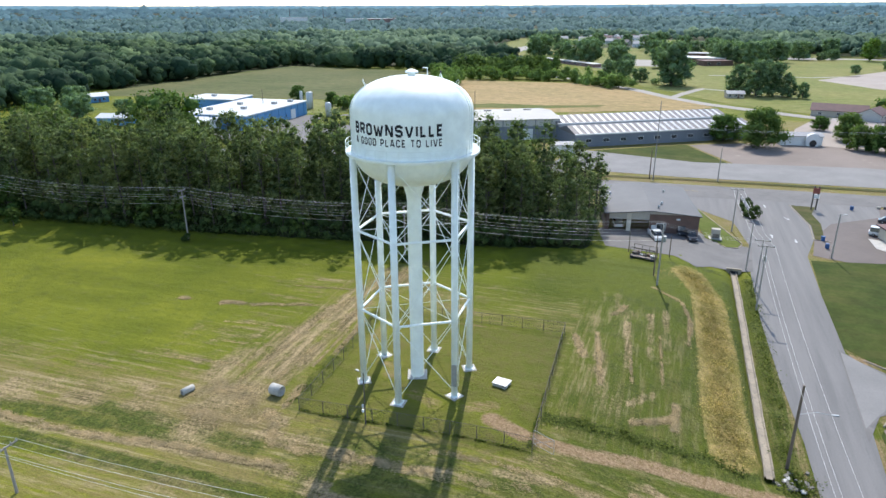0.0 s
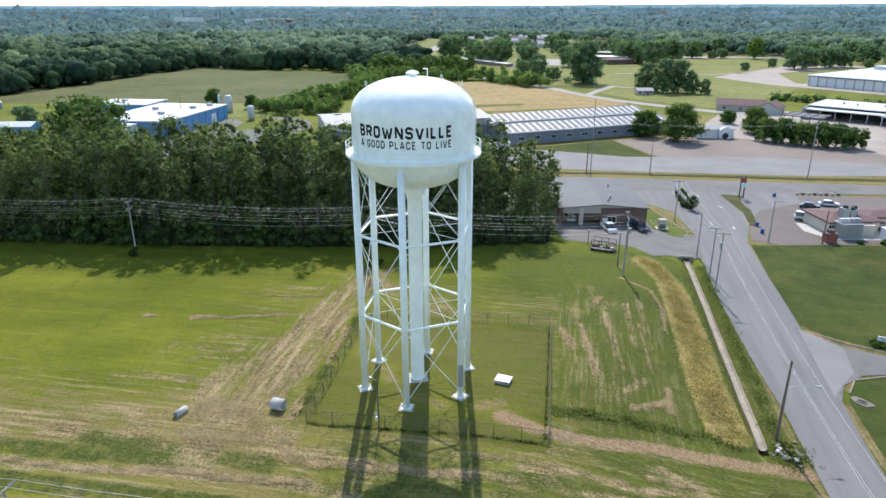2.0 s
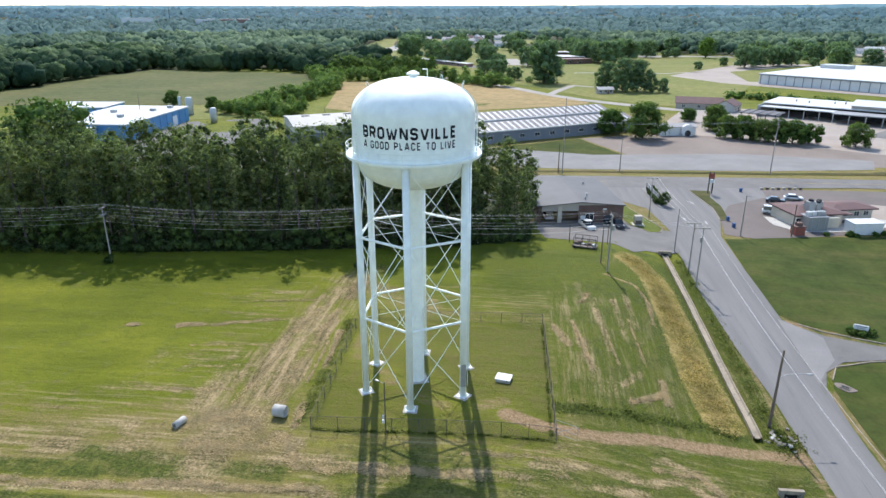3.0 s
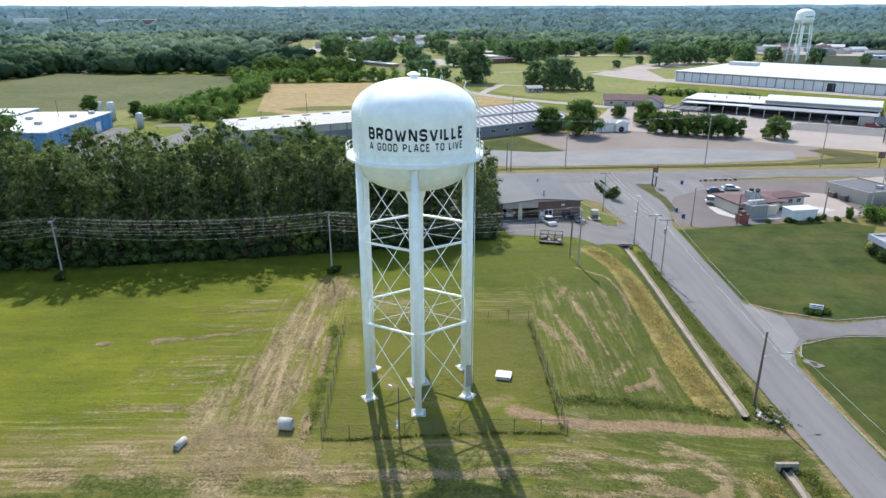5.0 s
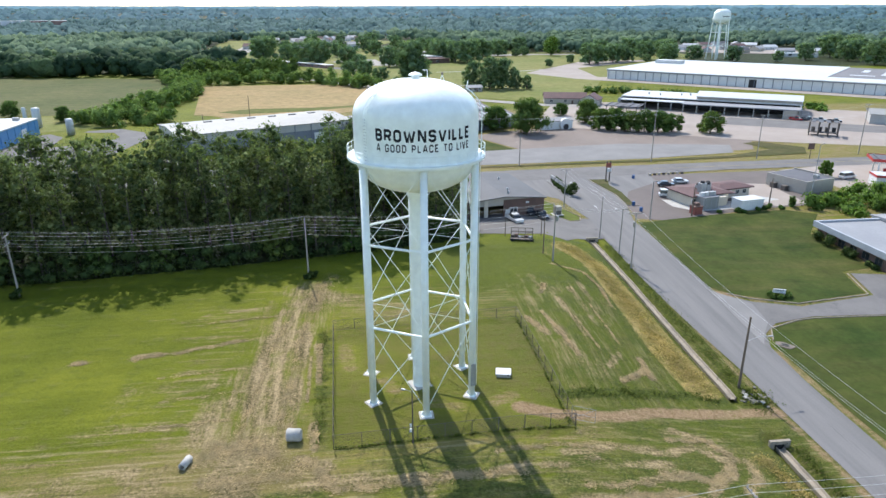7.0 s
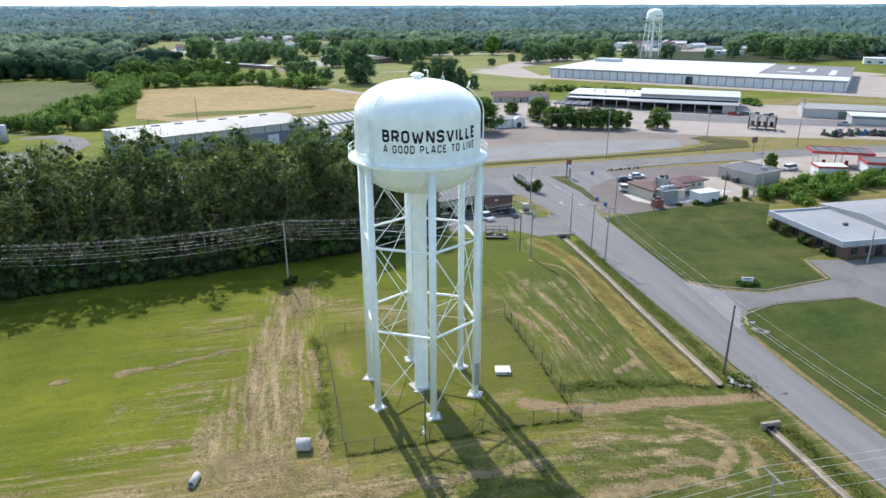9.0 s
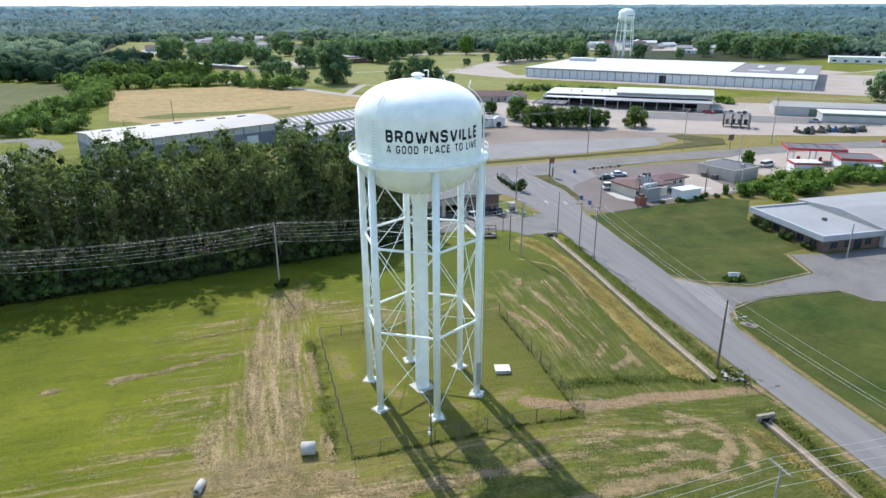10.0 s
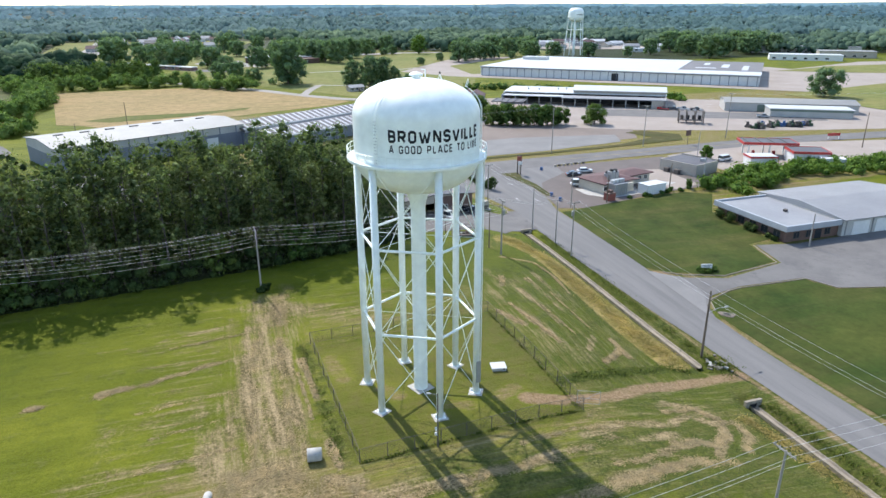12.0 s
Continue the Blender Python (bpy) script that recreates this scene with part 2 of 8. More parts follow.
def lathe(bm, profile, n=48, x=0.0, y=0.0):
    """Turn a profile of (radius, z) about the upright axis at x, y."""
    rings = []
    for r, z in profile:
        if r < 1e-4:
            rings.append([bm.verts.new((x, y, z))])
        else:
            rings.append([bm.verts.new((x + r * math.cos(2 * math.pi * k / n), y + r * math.sin(2 * math.pi * k / n), z)) for k in range(n)])
    for a, b in zip(rings, rings[1:]):
        for k in range(n):
            q = [a[k % len(a)], a[(k + 1) % len(a)], b[(k + 1) % len(b)], b[k % len(b)]]
            q = list(dict.fromkeys(q))
            if len(q) > 2:
                bm.faces.new(q)
    return bm


def tube(bm, pts, r, n=5):
    """A thin tube along points."""
    rings = []
    pts = [Vector(p) for p in pts]
    for i, p in enumerate(pts):
        d = (pts[min(i + 1, len(pts) - 1)] - pts[max(i - 1, 0)]).normalized()
        u = d.orthogonal().normalized()
        v = d.cross(u)
        rings.append([bm.verts.new(p + r * (u * math.cos(2 * math.pi * k / n) + v * math.sin(2 * math.pi * k / n))) for k in range(n)])
    for a, b in zip(rings, rings[1:]):
        for k in range(n):
            bm.faces.new((a[k], a[(k + 1) % n], b[(k + 1) % n], b[k]))
    return bm


def prism(bm, pts, z0, z1):
    """An upright block over a polygon (counter-clockwise)."""
    lo, hi = [bm.verts.new((x, y, z0)) for x, y in pts], [bm.verts.new((x, y, z1)) for x, y in pts]
    bm.faces.new(lo[::-1])
    bm.faces.new(hi)
    for k in range(len(pts)):
        j = (k + 1) % len(pts)
        bm.faces.new((lo[k], lo[j], hi[j], hi[k]))
    return bm


def B():
    return bmesh.new()


def step(a, b, x):
    t = np.clip((x - a) / (b - a), 0, 1)
    return t * t * (3 - 2 * t)


def ground_z(x, y):
    """The lie of the land; its far rise is set so the skyline fits the camera's view."""
    x, y = np.asarray(x, float), np.asarray(y, float)
    start = np.minimum(4, -18 + np.maximum(0, y - 58) * 0.5)
    left = 2.3 * (1 - step(112, 165, y))
    street = -2.2 + 2.2 * step(60, 130, y)
    right = street + (-1.8 + 1.8 * step(100, 150, y) - street) * step(34, 60, x)
    z = left + (right - left) * step(start, 17, x)
    away = np.hypot(x, y - 60)
    return z + 60 * step(1100, 5400, away)


def gz(x, y):
    return float(ground_z(x, y))


def quads_mesh(name, verts, faces, material):
    me = bpy.data.meshes.new(name)
    me.from_pydata(verts.tolist() if hasattr(verts, "tolist") else verts, [], faces.tolist() if hasattr(faces, "tolist") else faces)
    me.materials.append(material)
    return me


def leaf_quads(centres, size, rng, lift=0.0, slim=1.0, outward=None, loose=0.55):
    """A small four-cornered spray of leaves at each centre, turned at random or, in part, outward."""
    n = len(centres)
    u = rng.normal(size=(n, 3))
    u /= np.linalg.norm(u, axis=1, keepdims=True)
    w = rng.normal(size=(n, 3)) + np.array((0, 0, lift))
    if outward is not None:
        face = outward * 1.5 + rng.normal(size=(n, 3)) * loose
        u = np.cross(face, w)
        u /= np.linalg.norm(u, axis=1, keepdims=True) + 1e-6
        w = face
    v = np.cross(u, w)
    v /= np.linalg.norm(v, axis=1, keepdims=True) + 1e-6
    if outward is not None:
        v = -v
    s = (size * rng.uniform(0.6, 1.3, size=(n, 1)))
    u, v = u * s, v * s * slim
    bend = np.cross(u, v) / (s * slim + 1e-6) * rng.uniform(-0.35, 0.35, size=(n, 1))
    c = np.asarray(centres)
    quad = np.stack((c - u + bend, c - v * 0.9 - bend * 0.4, c + u + bend, c + v - bend * 0.4), axis=1).reshape(-1, 3)
    return quad, np.arange(4 * n).reshape(n, 4)

# ---- the land ----
def axis_lines(lo, hi, fine, far_lo, far_hi):
    line = list(np.arange(lo, hi + 1e-6, fine))
    s, v = fine, hi
    while v < far_hi:
        s *= 1.12
        v += s
        line.append(min(v, far_hi))
    s, v = fine, lo
    while v > far_lo:
        s *= 1.12
        v -= s
        line.insert(0, max(v, far_lo))
    return np.array(line)


def fence_line(p, a, b):
    """Distance of points p from the segment a b, and how far along."""
    a, b = np.array(a, float), np.array(b, float)
    d = b - a
    t = np.clip(((p - a) @ d) / (d @ d), 0, 1)
    return np.linalg.norm(p - (a + t[:, None] * d), axis=1), t


TOWER = (-26.85, 68.5)
FENCE = ((-37.1, 56.6), (-9.9, 58.3), (-10.7, 85.8), (-38.2, 84.4))
gx, gy = axis_lines(-80, 22, 0.6, -4900, 4900), axis_lines(36, 114, 0.6, -600, 4900)
GX, GY = np.meshgrid(gx, gy)
P = np.stack((GX.ravel(), GY.ravel()), axis=1)
GZ = ground_z(P[:, 0], P[:, 1])
soft_noise = np.array([noise.noise((x * 0.05, y * 0.05, 3.0)) if -160 < x < 160 and y < 240 else 0.0 for x, y in P])
GZ = GZ + 0.12 * soft_noise * (P[:, 0] < 13) * (P[:, 1] < 116)
ditch_far, _ = fence_line(P, (14.9, 126), (15.0, 67))
ditch_near, _ = fence_line(P, (15.0, 58), (14.0, 20))
GZ = GZ - 0.95 * np.exp(-(np.minimum(ditch_far, ditch_near) / 1.2) ** 2)
verts = np.column_stack((P, GZ))
nx, ny = len(gx), len(gy)
idx = np.arange(nx * ny).reshape(ny, nx)
faces = np.stack((idx[:-1, :-1], idx[:-1, 1:], idx[1:, 1:], idx[1:, :-1]), axis=-1).reshape(-1, 4)


def grass_material():
    """Mown grass: green and dry blotches, windrows of cut straw, bare soil, long grass, lush strips; cloud shade and
    the dark under trees are painted in.
    """
    m, nt, p = nodes_of("grass_ground")
    att = {}
    for key in ("straw", "tall", "woods", "bare", "dry", "lush", "across", "even", "deep_and_shade"):
        a = nt.nodes.new("ShaderNodeAttribute")
        a.attribute_name = key
        att[key] = a.outputs["Fac"]
    broad, mid, fine = noise_node(nt, 0.045, 4, 0.6), noise_node(nt, 0.42, 6, 0.72), noise_node(nt, 3.2, 5, 0.75)
    grain = noise_node(nt, 9.0, 3, 0.7)
    along_x = noise_node(nt, 0.7, 6, 0.75, stretch=(0.10, 1.5, 1.0))
    along_y = noise_node(nt, 0.7, 6, 0.75, stretch=(1.5, 0.10, 1.0))
    rows_ = mix(nt, att["across"], along_x.outputs[0], along_y.outputs[0])
    clod = noise_node(nt, 2.0, 6, 0.8, stretch=(1.5, 0.45, 1.0))
    lines_x = noise_node(nt, 1.6, 5, 0.7, stretch=(0.07, 1.0, 1.0))
    lines_y = noise_node(nt, 1.6, 5, 0.7, stretch=(1.0, 0.07, 1.0))
    lines_ = mix(nt, att["across"], lines_x.outputs[0], lines_y.outputs[0])
    col = mix(nt, ramp(nt, broad.outputs[0], 0.36, 0.64), (0.118, 0.140, 0.015), (0.174, 0.184, 0.021))
    col = mix(nt, maths(nt, "MULTIPLY", ramp(nt, mid.outputs[0], 0.50, 0.70), 0.55), col, (0.070, 0.098, 0.020))
    blotch = noise_node(nt, 0.11, 4, 0.6, stretch=(0.45, 1.6, 1.0))
    col = mix(nt, 0.75, col, ramp(nt, blotch.outputs[0], 0.36, 0.66, (0.66, 0.74, 0.62), (1.18, 1.16, 1.05)), "MULTIPLY")
    # Deeper green on the right, with part of a cloud's shade painted in.
    col = mix(nt, maths(nt, "MULTIPLY", att["deep_and_shade"], ramp(nt, blotch.outputs[0], 0.30, 0.60, (0.35, 0.35, 0.35), (0.85, 0.85, 0.85))), col, (0.066, 0.088, 0.017))
    streaky = maths(nt, "SUBTRACT", 1.0, maths(nt, "MULTIPLY", att["even"], 0.85))
    dryness = maths(nt, "ADD", att["dry"], maths(nt, "MULTIPLY", maths(nt, "MULTIPLY", maths(nt, "SUBTRACT", rows_, 0.5), 1.5), streaky))
    dryness = maths(nt, "ADD", dryness, maths(nt, "MULTIPLY", maths(nt, "SUBTRACT", mid.outputs[0], 0.5), 0.9))
    col = mix(nt, maths(nt, "MULTIPLY", ramp(nt, dryness, 0.34, 0.80), 0.85), col, (0.220, 0.175, 0.073))
    thread = maths(nt, "MULTIPLY", ramp(nt, lines_, 0.53, 0.63), ramp(nt, maths(nt, "ADD", att["dry"], maths(nt, "SUBTRACT", mid.outputs[0], 0.5)), 0.15, 0.55))
    col = mix(nt, maths(nt, "MULTIPLY", maths(nt, "MULTIPLY", thread, 0.62), streaky), col, (0.365, 0.292, 0.165))

    def cover(key, colour, noise_out, spread=0.55, lo=0.42, hi=0.72):
        nonlocal col
        edge = maths(nt, "ADD", att[key], maths(nt, "MULTIPLY", maths(nt, "SUBTRACT", noise_out, 0.5), spread * 2))
        col = mix(nt, ramp(nt, edge, lo, hi), col, colour)

    flecks = maths(nt, "ADD", maths(nt, "MULTIPLY", fine.outputs[0], 0.5), maths(nt, "MULTIPLY", lines_, 0.5))
    straw_tone = mix(nt, ramp(nt, flecks, 0.42, 0.58), (0.100, 0.084, 0.036), (0.385, 0.292, 0.172))
    cover("lush", mix(nt, ramp(nt, fine.outputs[0], 0.4, 0.6), (0.048, 0.062, 0.014), (0.092, 0.114, 0.025)), mid.outputs[0], 0.6)
    cover("tall", mix(nt, ramp(nt, mid.outputs[0], 0.42, 0.6), (0.190, 0.166, 0.046), (0.370, 0.282, 0.115)), clod.outputs[0], 0.5)
    ragged_ = maths(nt, "ADD", maths(nt, "MULTIPLY", rows_, 0.6), maths(nt, "MULTIPLY", maths(nt, "ADD", mid.outputs[0], fine.outputs[0]), 0.2))
    cover("straw", straw_tone, ragged_, 1.3, 0.34, 0.98)
    cover("straw", straw_tone, clod.outputs[0], 0.8, 0.50, 0.86)
    cover("bare", mix(nt, ramp(nt, fine.outputs[0], 0.4, 0.6), (0.240, 0.155, 0.088), (0.325, 0.234, 0.148)), ragged_, 0.7)
    # Dark green under the trees carries the canopy's shade in the ground colour.
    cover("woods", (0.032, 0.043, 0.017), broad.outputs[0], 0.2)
    col = mix(nt, 0.42, col, ramp(nt, fine.outputs[0], 0.28, 0.72, (0.42, 0.46, 0.40), (1.25, 1.22, 1.15)), "MULTIPLY")
    col = mix(nt, 0.42, col, ramp(nt, grain.outputs[0], 0.32, 0.68, (0.42, 0.45, 0.42), (1.42, 1.38, 1.3)), "MULTIPLY")
    # Even grass inside the fence, toned down partly for that cloud shade.
    col = mix(nt, maths(nt, "MULTIPLY", att["even"], 0.6), col, mix(nt, ramp(nt, mid.outputs[0], 0.40, 0.62), (0.088, 0.098, 0.021), (0.130, 0.106, 0.042)))
    nt.links.new(col, p.inputs["Base Color"])
    p.inputs["Roughness"].default_value = 0.75
    p.inputs["Specular IOR Level"].default_value = 0.07
    p.inputs["Specular Tint"].default_value = (1.0, 0.95, 0.5, 1)
    both = maths(nt, "ADD", fine.outputs[0], maths(nt, "MULTIPLY", mid.outputs[0], 2.5))
    both = maths(nt, "ADD", both, maths(nt, "MULTIPLY", rows_, 1.5))
    bump(nt, p, both, 0.85, 0.16)
    return m


M_GRASS = grass_material()


def band(a, b, width, fall=1.5):
    d, _ = fence_line(P, a, b)
    return 1 - step(width, width + fall, d)


px_, py_ = P[:, 0], P[:, 1]


def swath(field, path, width, amount, fall=1.0):
    for a, b in zip(path, path[1:]):
        np.maximum(field, amount * band(a, b, width, fall), out=field)


def rows_of(field, amount, fall, width, *paths):
    for path in paths:
        swath(field, path, width, amount, fall)


straw = np.zeros(len(P))
# the wheel track beside the fence, its ruts, and the bare turn at its head
rows_of(straw, 0.66, 5.0, 1.4, [(-43, 100), (-44.7, 84.5), (-45.2, 75), (-45.4, 62), (-46, 50)])
rows_of(straw, 0.85, 0.8, 0.25, [(-41.6, 98), (-42.1, 88), (-41.9, 79), (-41.9, 69), (-42.2, 60)], [(-44.4, 90), (-44.6, 76), (-44.3, 62)], [(-46.4, 92), (-47.2, 80), (-47.4, 64)])
rows_of(straw, 0.52, 3.5, 1.6, [(-43, 99), (-35, 94), (-29, 91)], [(-50.2, 66), (-50.7, 60), (-51.3, 52)], [(-48, 54), (-41.4, 51)])
rows_of(straw, 0.95, 0.5, 0.25, [(-40.0, 80.4), (-39.5, 69.9)], [(-39.5, 61.5), (-39.1, 56.4)])
# cut rows and raked heaps on the open field
rows_of(straw, 0.90, 0.7, 0.30, [(-64.5, 79.8), (-61.5, 80.2)], [(-72.1, 78.8), (-70.2, 79.0)])
rows_of(straw, 0.62, 1.0, 0.10, [(-61.5, 80.2), (-58.2, 81), (-53, 82), (-49, 83.2)], [(-58, 92), (-48, 94)])
rows_of(straw, 0.54, 2.6, 2.0, [(-76, 48.8), (-60, 53), (-45.6, 54.2)])
rows_of(straw, 0.42, 3.0, 2.0, [(-63, 61.7), (-47.5, 61.2)], [(-62, 69), (-50, 71)])
rows_of(straw, 0.85, 0.8, 0.35, [(-72, 44.6), (-62.4, 44.1), (-56.7, 45), (-47.1, 46), (-37.6, 46.6), (-28, 46)])
rows_of(straw, 0.80, 1.0, 0.5, [(-38.6, 51.4), (-34.1, 51.7), (-28, 50.7)], [(-40.6, 55.2), (-37.5, 53.8)])
# rows between the fence and the ditch
rows_of(straw, 0.92, 0.7, 0.22, [(-6.3, 87.6), (-5.4, 81.2), (-4.4, 74.4)], [(-9.2, 85.8), (-7.2, 80)], [(4.9, 75.3), (4.7, 70.4)], [(-0.1, 68.9), (2.4, 70.6), (4.8, 72.6)])
rows_of(straw, 0.62, 0.9, 0.25, [(-4.9, 101.3), (-3.8, 96.2)], [(-0.5, 72.4), (2, 75.8)], [(-2.4, 92), (-1.4, 80)], [(0.8, 96), (1.4, 84)], [(3.2, 98), (3.6, 84)])
rows_of(straw, 0.80, 0.7, 0.2, [(0.9, 107), (5.4, 102.4), (6.7, 97.2), (6.4, 90.5)])
rows_of(straw, 0.46, 2.5, 1.2, [(-8, 92), (-6, 78), (-3, 71)], [(-5.4, 101), (-3, 95)])
# curved rows near the culvert
rows_of(straw, 0.90, 0.8, 0.22, [(2.2, 59), (5.9, 57.8), (7.2, 55.2), (5.5, 51)], [(-2, 54.3), (3.6, 55.9), (6, 54.1)], [(-5.4, 49.3), (0.3, 50.7)], [(1.5, 48.2), (6, 51.7)])
rows_of(straw, 0.74, 1.0, 0.3, [(-12.6, 53.5), (-5.7, 54.9), (0.1, 54.5)], [(-22.2, 50.7), (-16.1, 51.8)], [(-8, 52), (-1, 52.4)], [(-14, 46), (-4, 47)], [(-30, 44.5), (-16, 45)])
rows_of(straw, 0.40, 1.6, 1.0, [(-9, 57), (0, 57.4), (8, 57)], [(-34, 48.5), (-12, 49.5)], [(-75, 42), (-36, 41)])
streak_rng = np.random.default_rng(5)
for _ in range(46):
    sx, sy = streak_rng.uniform(-72, -47), streak_rng.uniform(50, 100)
    ln = streak_rng.uniform(3, 11)
    swath(straw, [(sx, sy), (sx + ln * 0.5, sy + streak_rng.uniform(-0.3, 0.7)), (sx + ln, sy + streak_rng.uniform(0, 1.2))], 0.05, streak_rng.uniform(0.3, 0.56) * np.interp(sx, [-72, -55], [0.7, 1.0]), streak_rng.uniform(0.7, 1.5))
straw = straw * np.array([1 + 0.75 * noise.noise((x * 0.24, y * 0.13, 7.0)) + 0.4 * noise.noise((x * 0.6, y * 0.5, 1.0)) if -120 < x < 20 and y < 120 else 1.0 for x, y in P])
tall = np.zeros(len(P))
swath(tall, [(11.4, 69.5), (10.6, 78), (10.5, 90), (10.0, 99), (9.6, 108), (6.5, 117)], 2.4, 0.78, 1.3)
swath(tall, [(2, 113), (6, 118)], 1.6, 0.45, 2.0)
swath(tall, [(9, 55), (11.5, 50), (12, 40)], 1.4, 0.42, 1.4)
bare = np.zeros(len(P))
# the gravel track from the gate to the street, rust-brown earth inside the fence, worn kerb edges
rows_of(bare, 0.74, 1.2, 0.7, [(-9.4, 60.4), (-4.9, 60.6), (1.0, 62.2), (8.7, 63.2), (15.1, 63.6), (18.6, 63.2)])
rows_of(bare, 0.95, 1.6, 0.5, [(-15.4, 61.9), (-13.4, 61.2), (-11.6, 60.6)])
rows_of(bare, 0.95, 0.9, 0.4, [(-10.2, 60.8), (-8.7, 60.2)])
rows_of(bare, 0.55, 1.8, 0.6, [(-36.4, 79), (-35.7, 73.5)], [(-31.3, 69.6), (-30, 67.5)], [(-25.6, 63.9), (-22.6, 62.9)], [(-18.5, 63.5), (-16, 64.5)])
rows_of(bare, 0.50, 1.0, 0.2, [(-37, 83.6), (-24, 84.2), (-12, 84.9)], [(-18, 55.6), (-10.5, 56.2)])
rows_of(bare, 0.75, 0.8, 0.4, [(29.0, 77.8), (30.0, 77.0)], [(28.8, 97.4), (30.4, 96.6)])
rows_of(bare, 0.60, 0.9, 0.3, [(27.6, 78), (27.2, 66), (27.2, 30)], [(18.9, 86), (19.0, 70), (19.0, 40)])
bare = np.maximum(bare, 0.52 * (px_ > 27.5) * (px_ < 120) * (py_ < 145))
bare = np.maximum(bare, 0.56 * (px_ > -45) * (px_ < 330) * (py_ > 139) * (py_ < 335))
lush = np.zeros(len(P))
rows_of(lush, 0.60, 0.7, 0.25, [(-37, 56.4), (-10, 58.1)], [(-10.2, 58.5), (-10.8, 85.6)], [(-37.4, 57), (-38.6, 84.4)])
rows_of(lush, 0.58, 0.8, 0.8, [(-38.6, 57), (-39.0, 72), (-39.6, 83)])
rows_of(lush, 0.80, 1.3, 0.5, [(-9.6, 64.6), (-4, 65.5), (2.4, 66.5), (9, 67.2), (13, 66.6)])
rows_of(lush, 0.70, 1.4, 0.9, [(-72, 46.6), (-58.9, 47.4), (-46, 48.4)], [(-100, 42.5), (-70, 42.0), (-45, 42.5), (-30, 43)], [(-60, 50), (-38, 49)])
rows_of(lush, 0.60, 0.8, 0.7, [(17.1, 60), (17.2, 90), (17.0, 122)], [(13.0, 69), (13.4, 90), (13.2, 118)], [(7.2, 78), (7.3, 92)])
rows_of(lush, 0.58, 1.3, 1.2, [(8, 122), (13, 122)], [(-3, 121), (3, 120)], [(13.2, 57), (12.6, 24)], [(16.8, 57), (16.4, 30)])
dry = 0.15 + 0.26 * (1 - step(54, 66, py_)) * step(44, 49, py_) * step(-130, -95, px_) * (1 - step(-44, -34, px_)) + 0.30 * step(-68, -46, px_) * (1 - step(90, 108, py_)) + 0.24 * (1 - step(52, 66, py_)) * step(-110, -70, px_) * (1 - 0.7 * step(-30, -5, px_))
fenced = (px_ > -37.6) & (px_ < -10.2) & (py_ > 57) & (py_ < 85.3)
# This wide dark cover, right and in front, also stands in for cloud shade.
lush = np.maximum(lush, np.maximum(0.52 * step(-14, -2, px_) * (px_ < 18.5) * (py_ < 105), 0.60 * (1 - step(53, 60, py_)) * step(-44, -30, px_) * (px_ < 18.5)) + 0.14 * fenced)
dry = np.where(fenced, 0.26, dry) - 0.04 * step(-12, 2, px_) * (px_ < 14) * (py_ < 112) - 0.12 * (px_ > 28.6) * (py_ < 140)
across = np.maximum(step(-10.5, -8.5, px_) * step(62, 64, py_) * (1 - step(100, 108, py_)), band((-47, 60), (-42.5, 100), 3.0, 6.0) * step(54, 62, py_))


def inside(poly):
    """1 inside a polygon on the ground."""
    hit = np.zeros(len(P), bool)
    for (x0, y0), (x1, y1) in zip(poly, poly[1:] + poly[:1]):
        cross = (y0 > py_) != (y1 > py_)
        with np.errstate(divide="ignore", invalid="ignore"):
            hit ^= cross & (px_ < (x1 - x0) * (py_ - y0) / (y1 - y0 + 1e-12) + x0)
    return hit.astype(float)


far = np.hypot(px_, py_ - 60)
# Where the ground is painted dark, as shade below the far woods and grove.
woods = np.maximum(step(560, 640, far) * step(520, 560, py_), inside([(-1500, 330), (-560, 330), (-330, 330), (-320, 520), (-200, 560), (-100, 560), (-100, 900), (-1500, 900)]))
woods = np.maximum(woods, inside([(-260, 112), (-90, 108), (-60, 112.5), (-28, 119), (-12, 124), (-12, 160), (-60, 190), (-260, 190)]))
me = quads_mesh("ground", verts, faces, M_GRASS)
for key, val in (("straw", straw), ("tall", tall), ("woods", woods), ("bare", bare), ("dry", dry), ("lush", lush), ("across", across), ("even", fenced * np.clip(1 - 1.3 * bare, 0, 1)), ("deep_and_shade", step(-13, -5, px_ + 0.25 * (py_ - 60)) * (1 - step(114, 126, py_)))):
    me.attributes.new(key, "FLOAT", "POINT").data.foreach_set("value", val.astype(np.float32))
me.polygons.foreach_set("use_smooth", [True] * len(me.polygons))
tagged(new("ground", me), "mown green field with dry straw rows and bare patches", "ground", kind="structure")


def sheet(name, poly, material, label, category, lift=0.05, cell=4.0, kind="structure"):
    """A flat covering laid over the land within a polygon."""
    bm = B()
    vs = [bm.verts.new((x, y, 0)) for x, y in poly]
    bm.faces.new(vs)
    xs, ys = [p[0] for p in poly], [p[1] for p in poly]
    for axis, lo, hi in ((0, min(xs), max(xs)), (1, min(ys), max(ys))):
        for k in range(1, max(2, int((hi - lo) / cell))):
            at = Vector((0, 0, 0))
            at[axis] = lo + (hi - lo) * k / max(2, int((hi - lo) / cell))
            n = Vector((0, 0, 0))
            n[axis] = 1
            bmesh.ops.bisect_plane(bm, geom=bm.verts[:] + bm.edges[:] + bm.faces[:], plane_co=at, plane_no=n)
    for v in bm.verts:
        v.co.z = gz(v.co.x, v.co.y) + lift
    for f in bm.faces:
        if f.normal.z < 0:
            f.normal_flip()
    return single(name, bm, material, label, category, kind=kind, smooth=True)


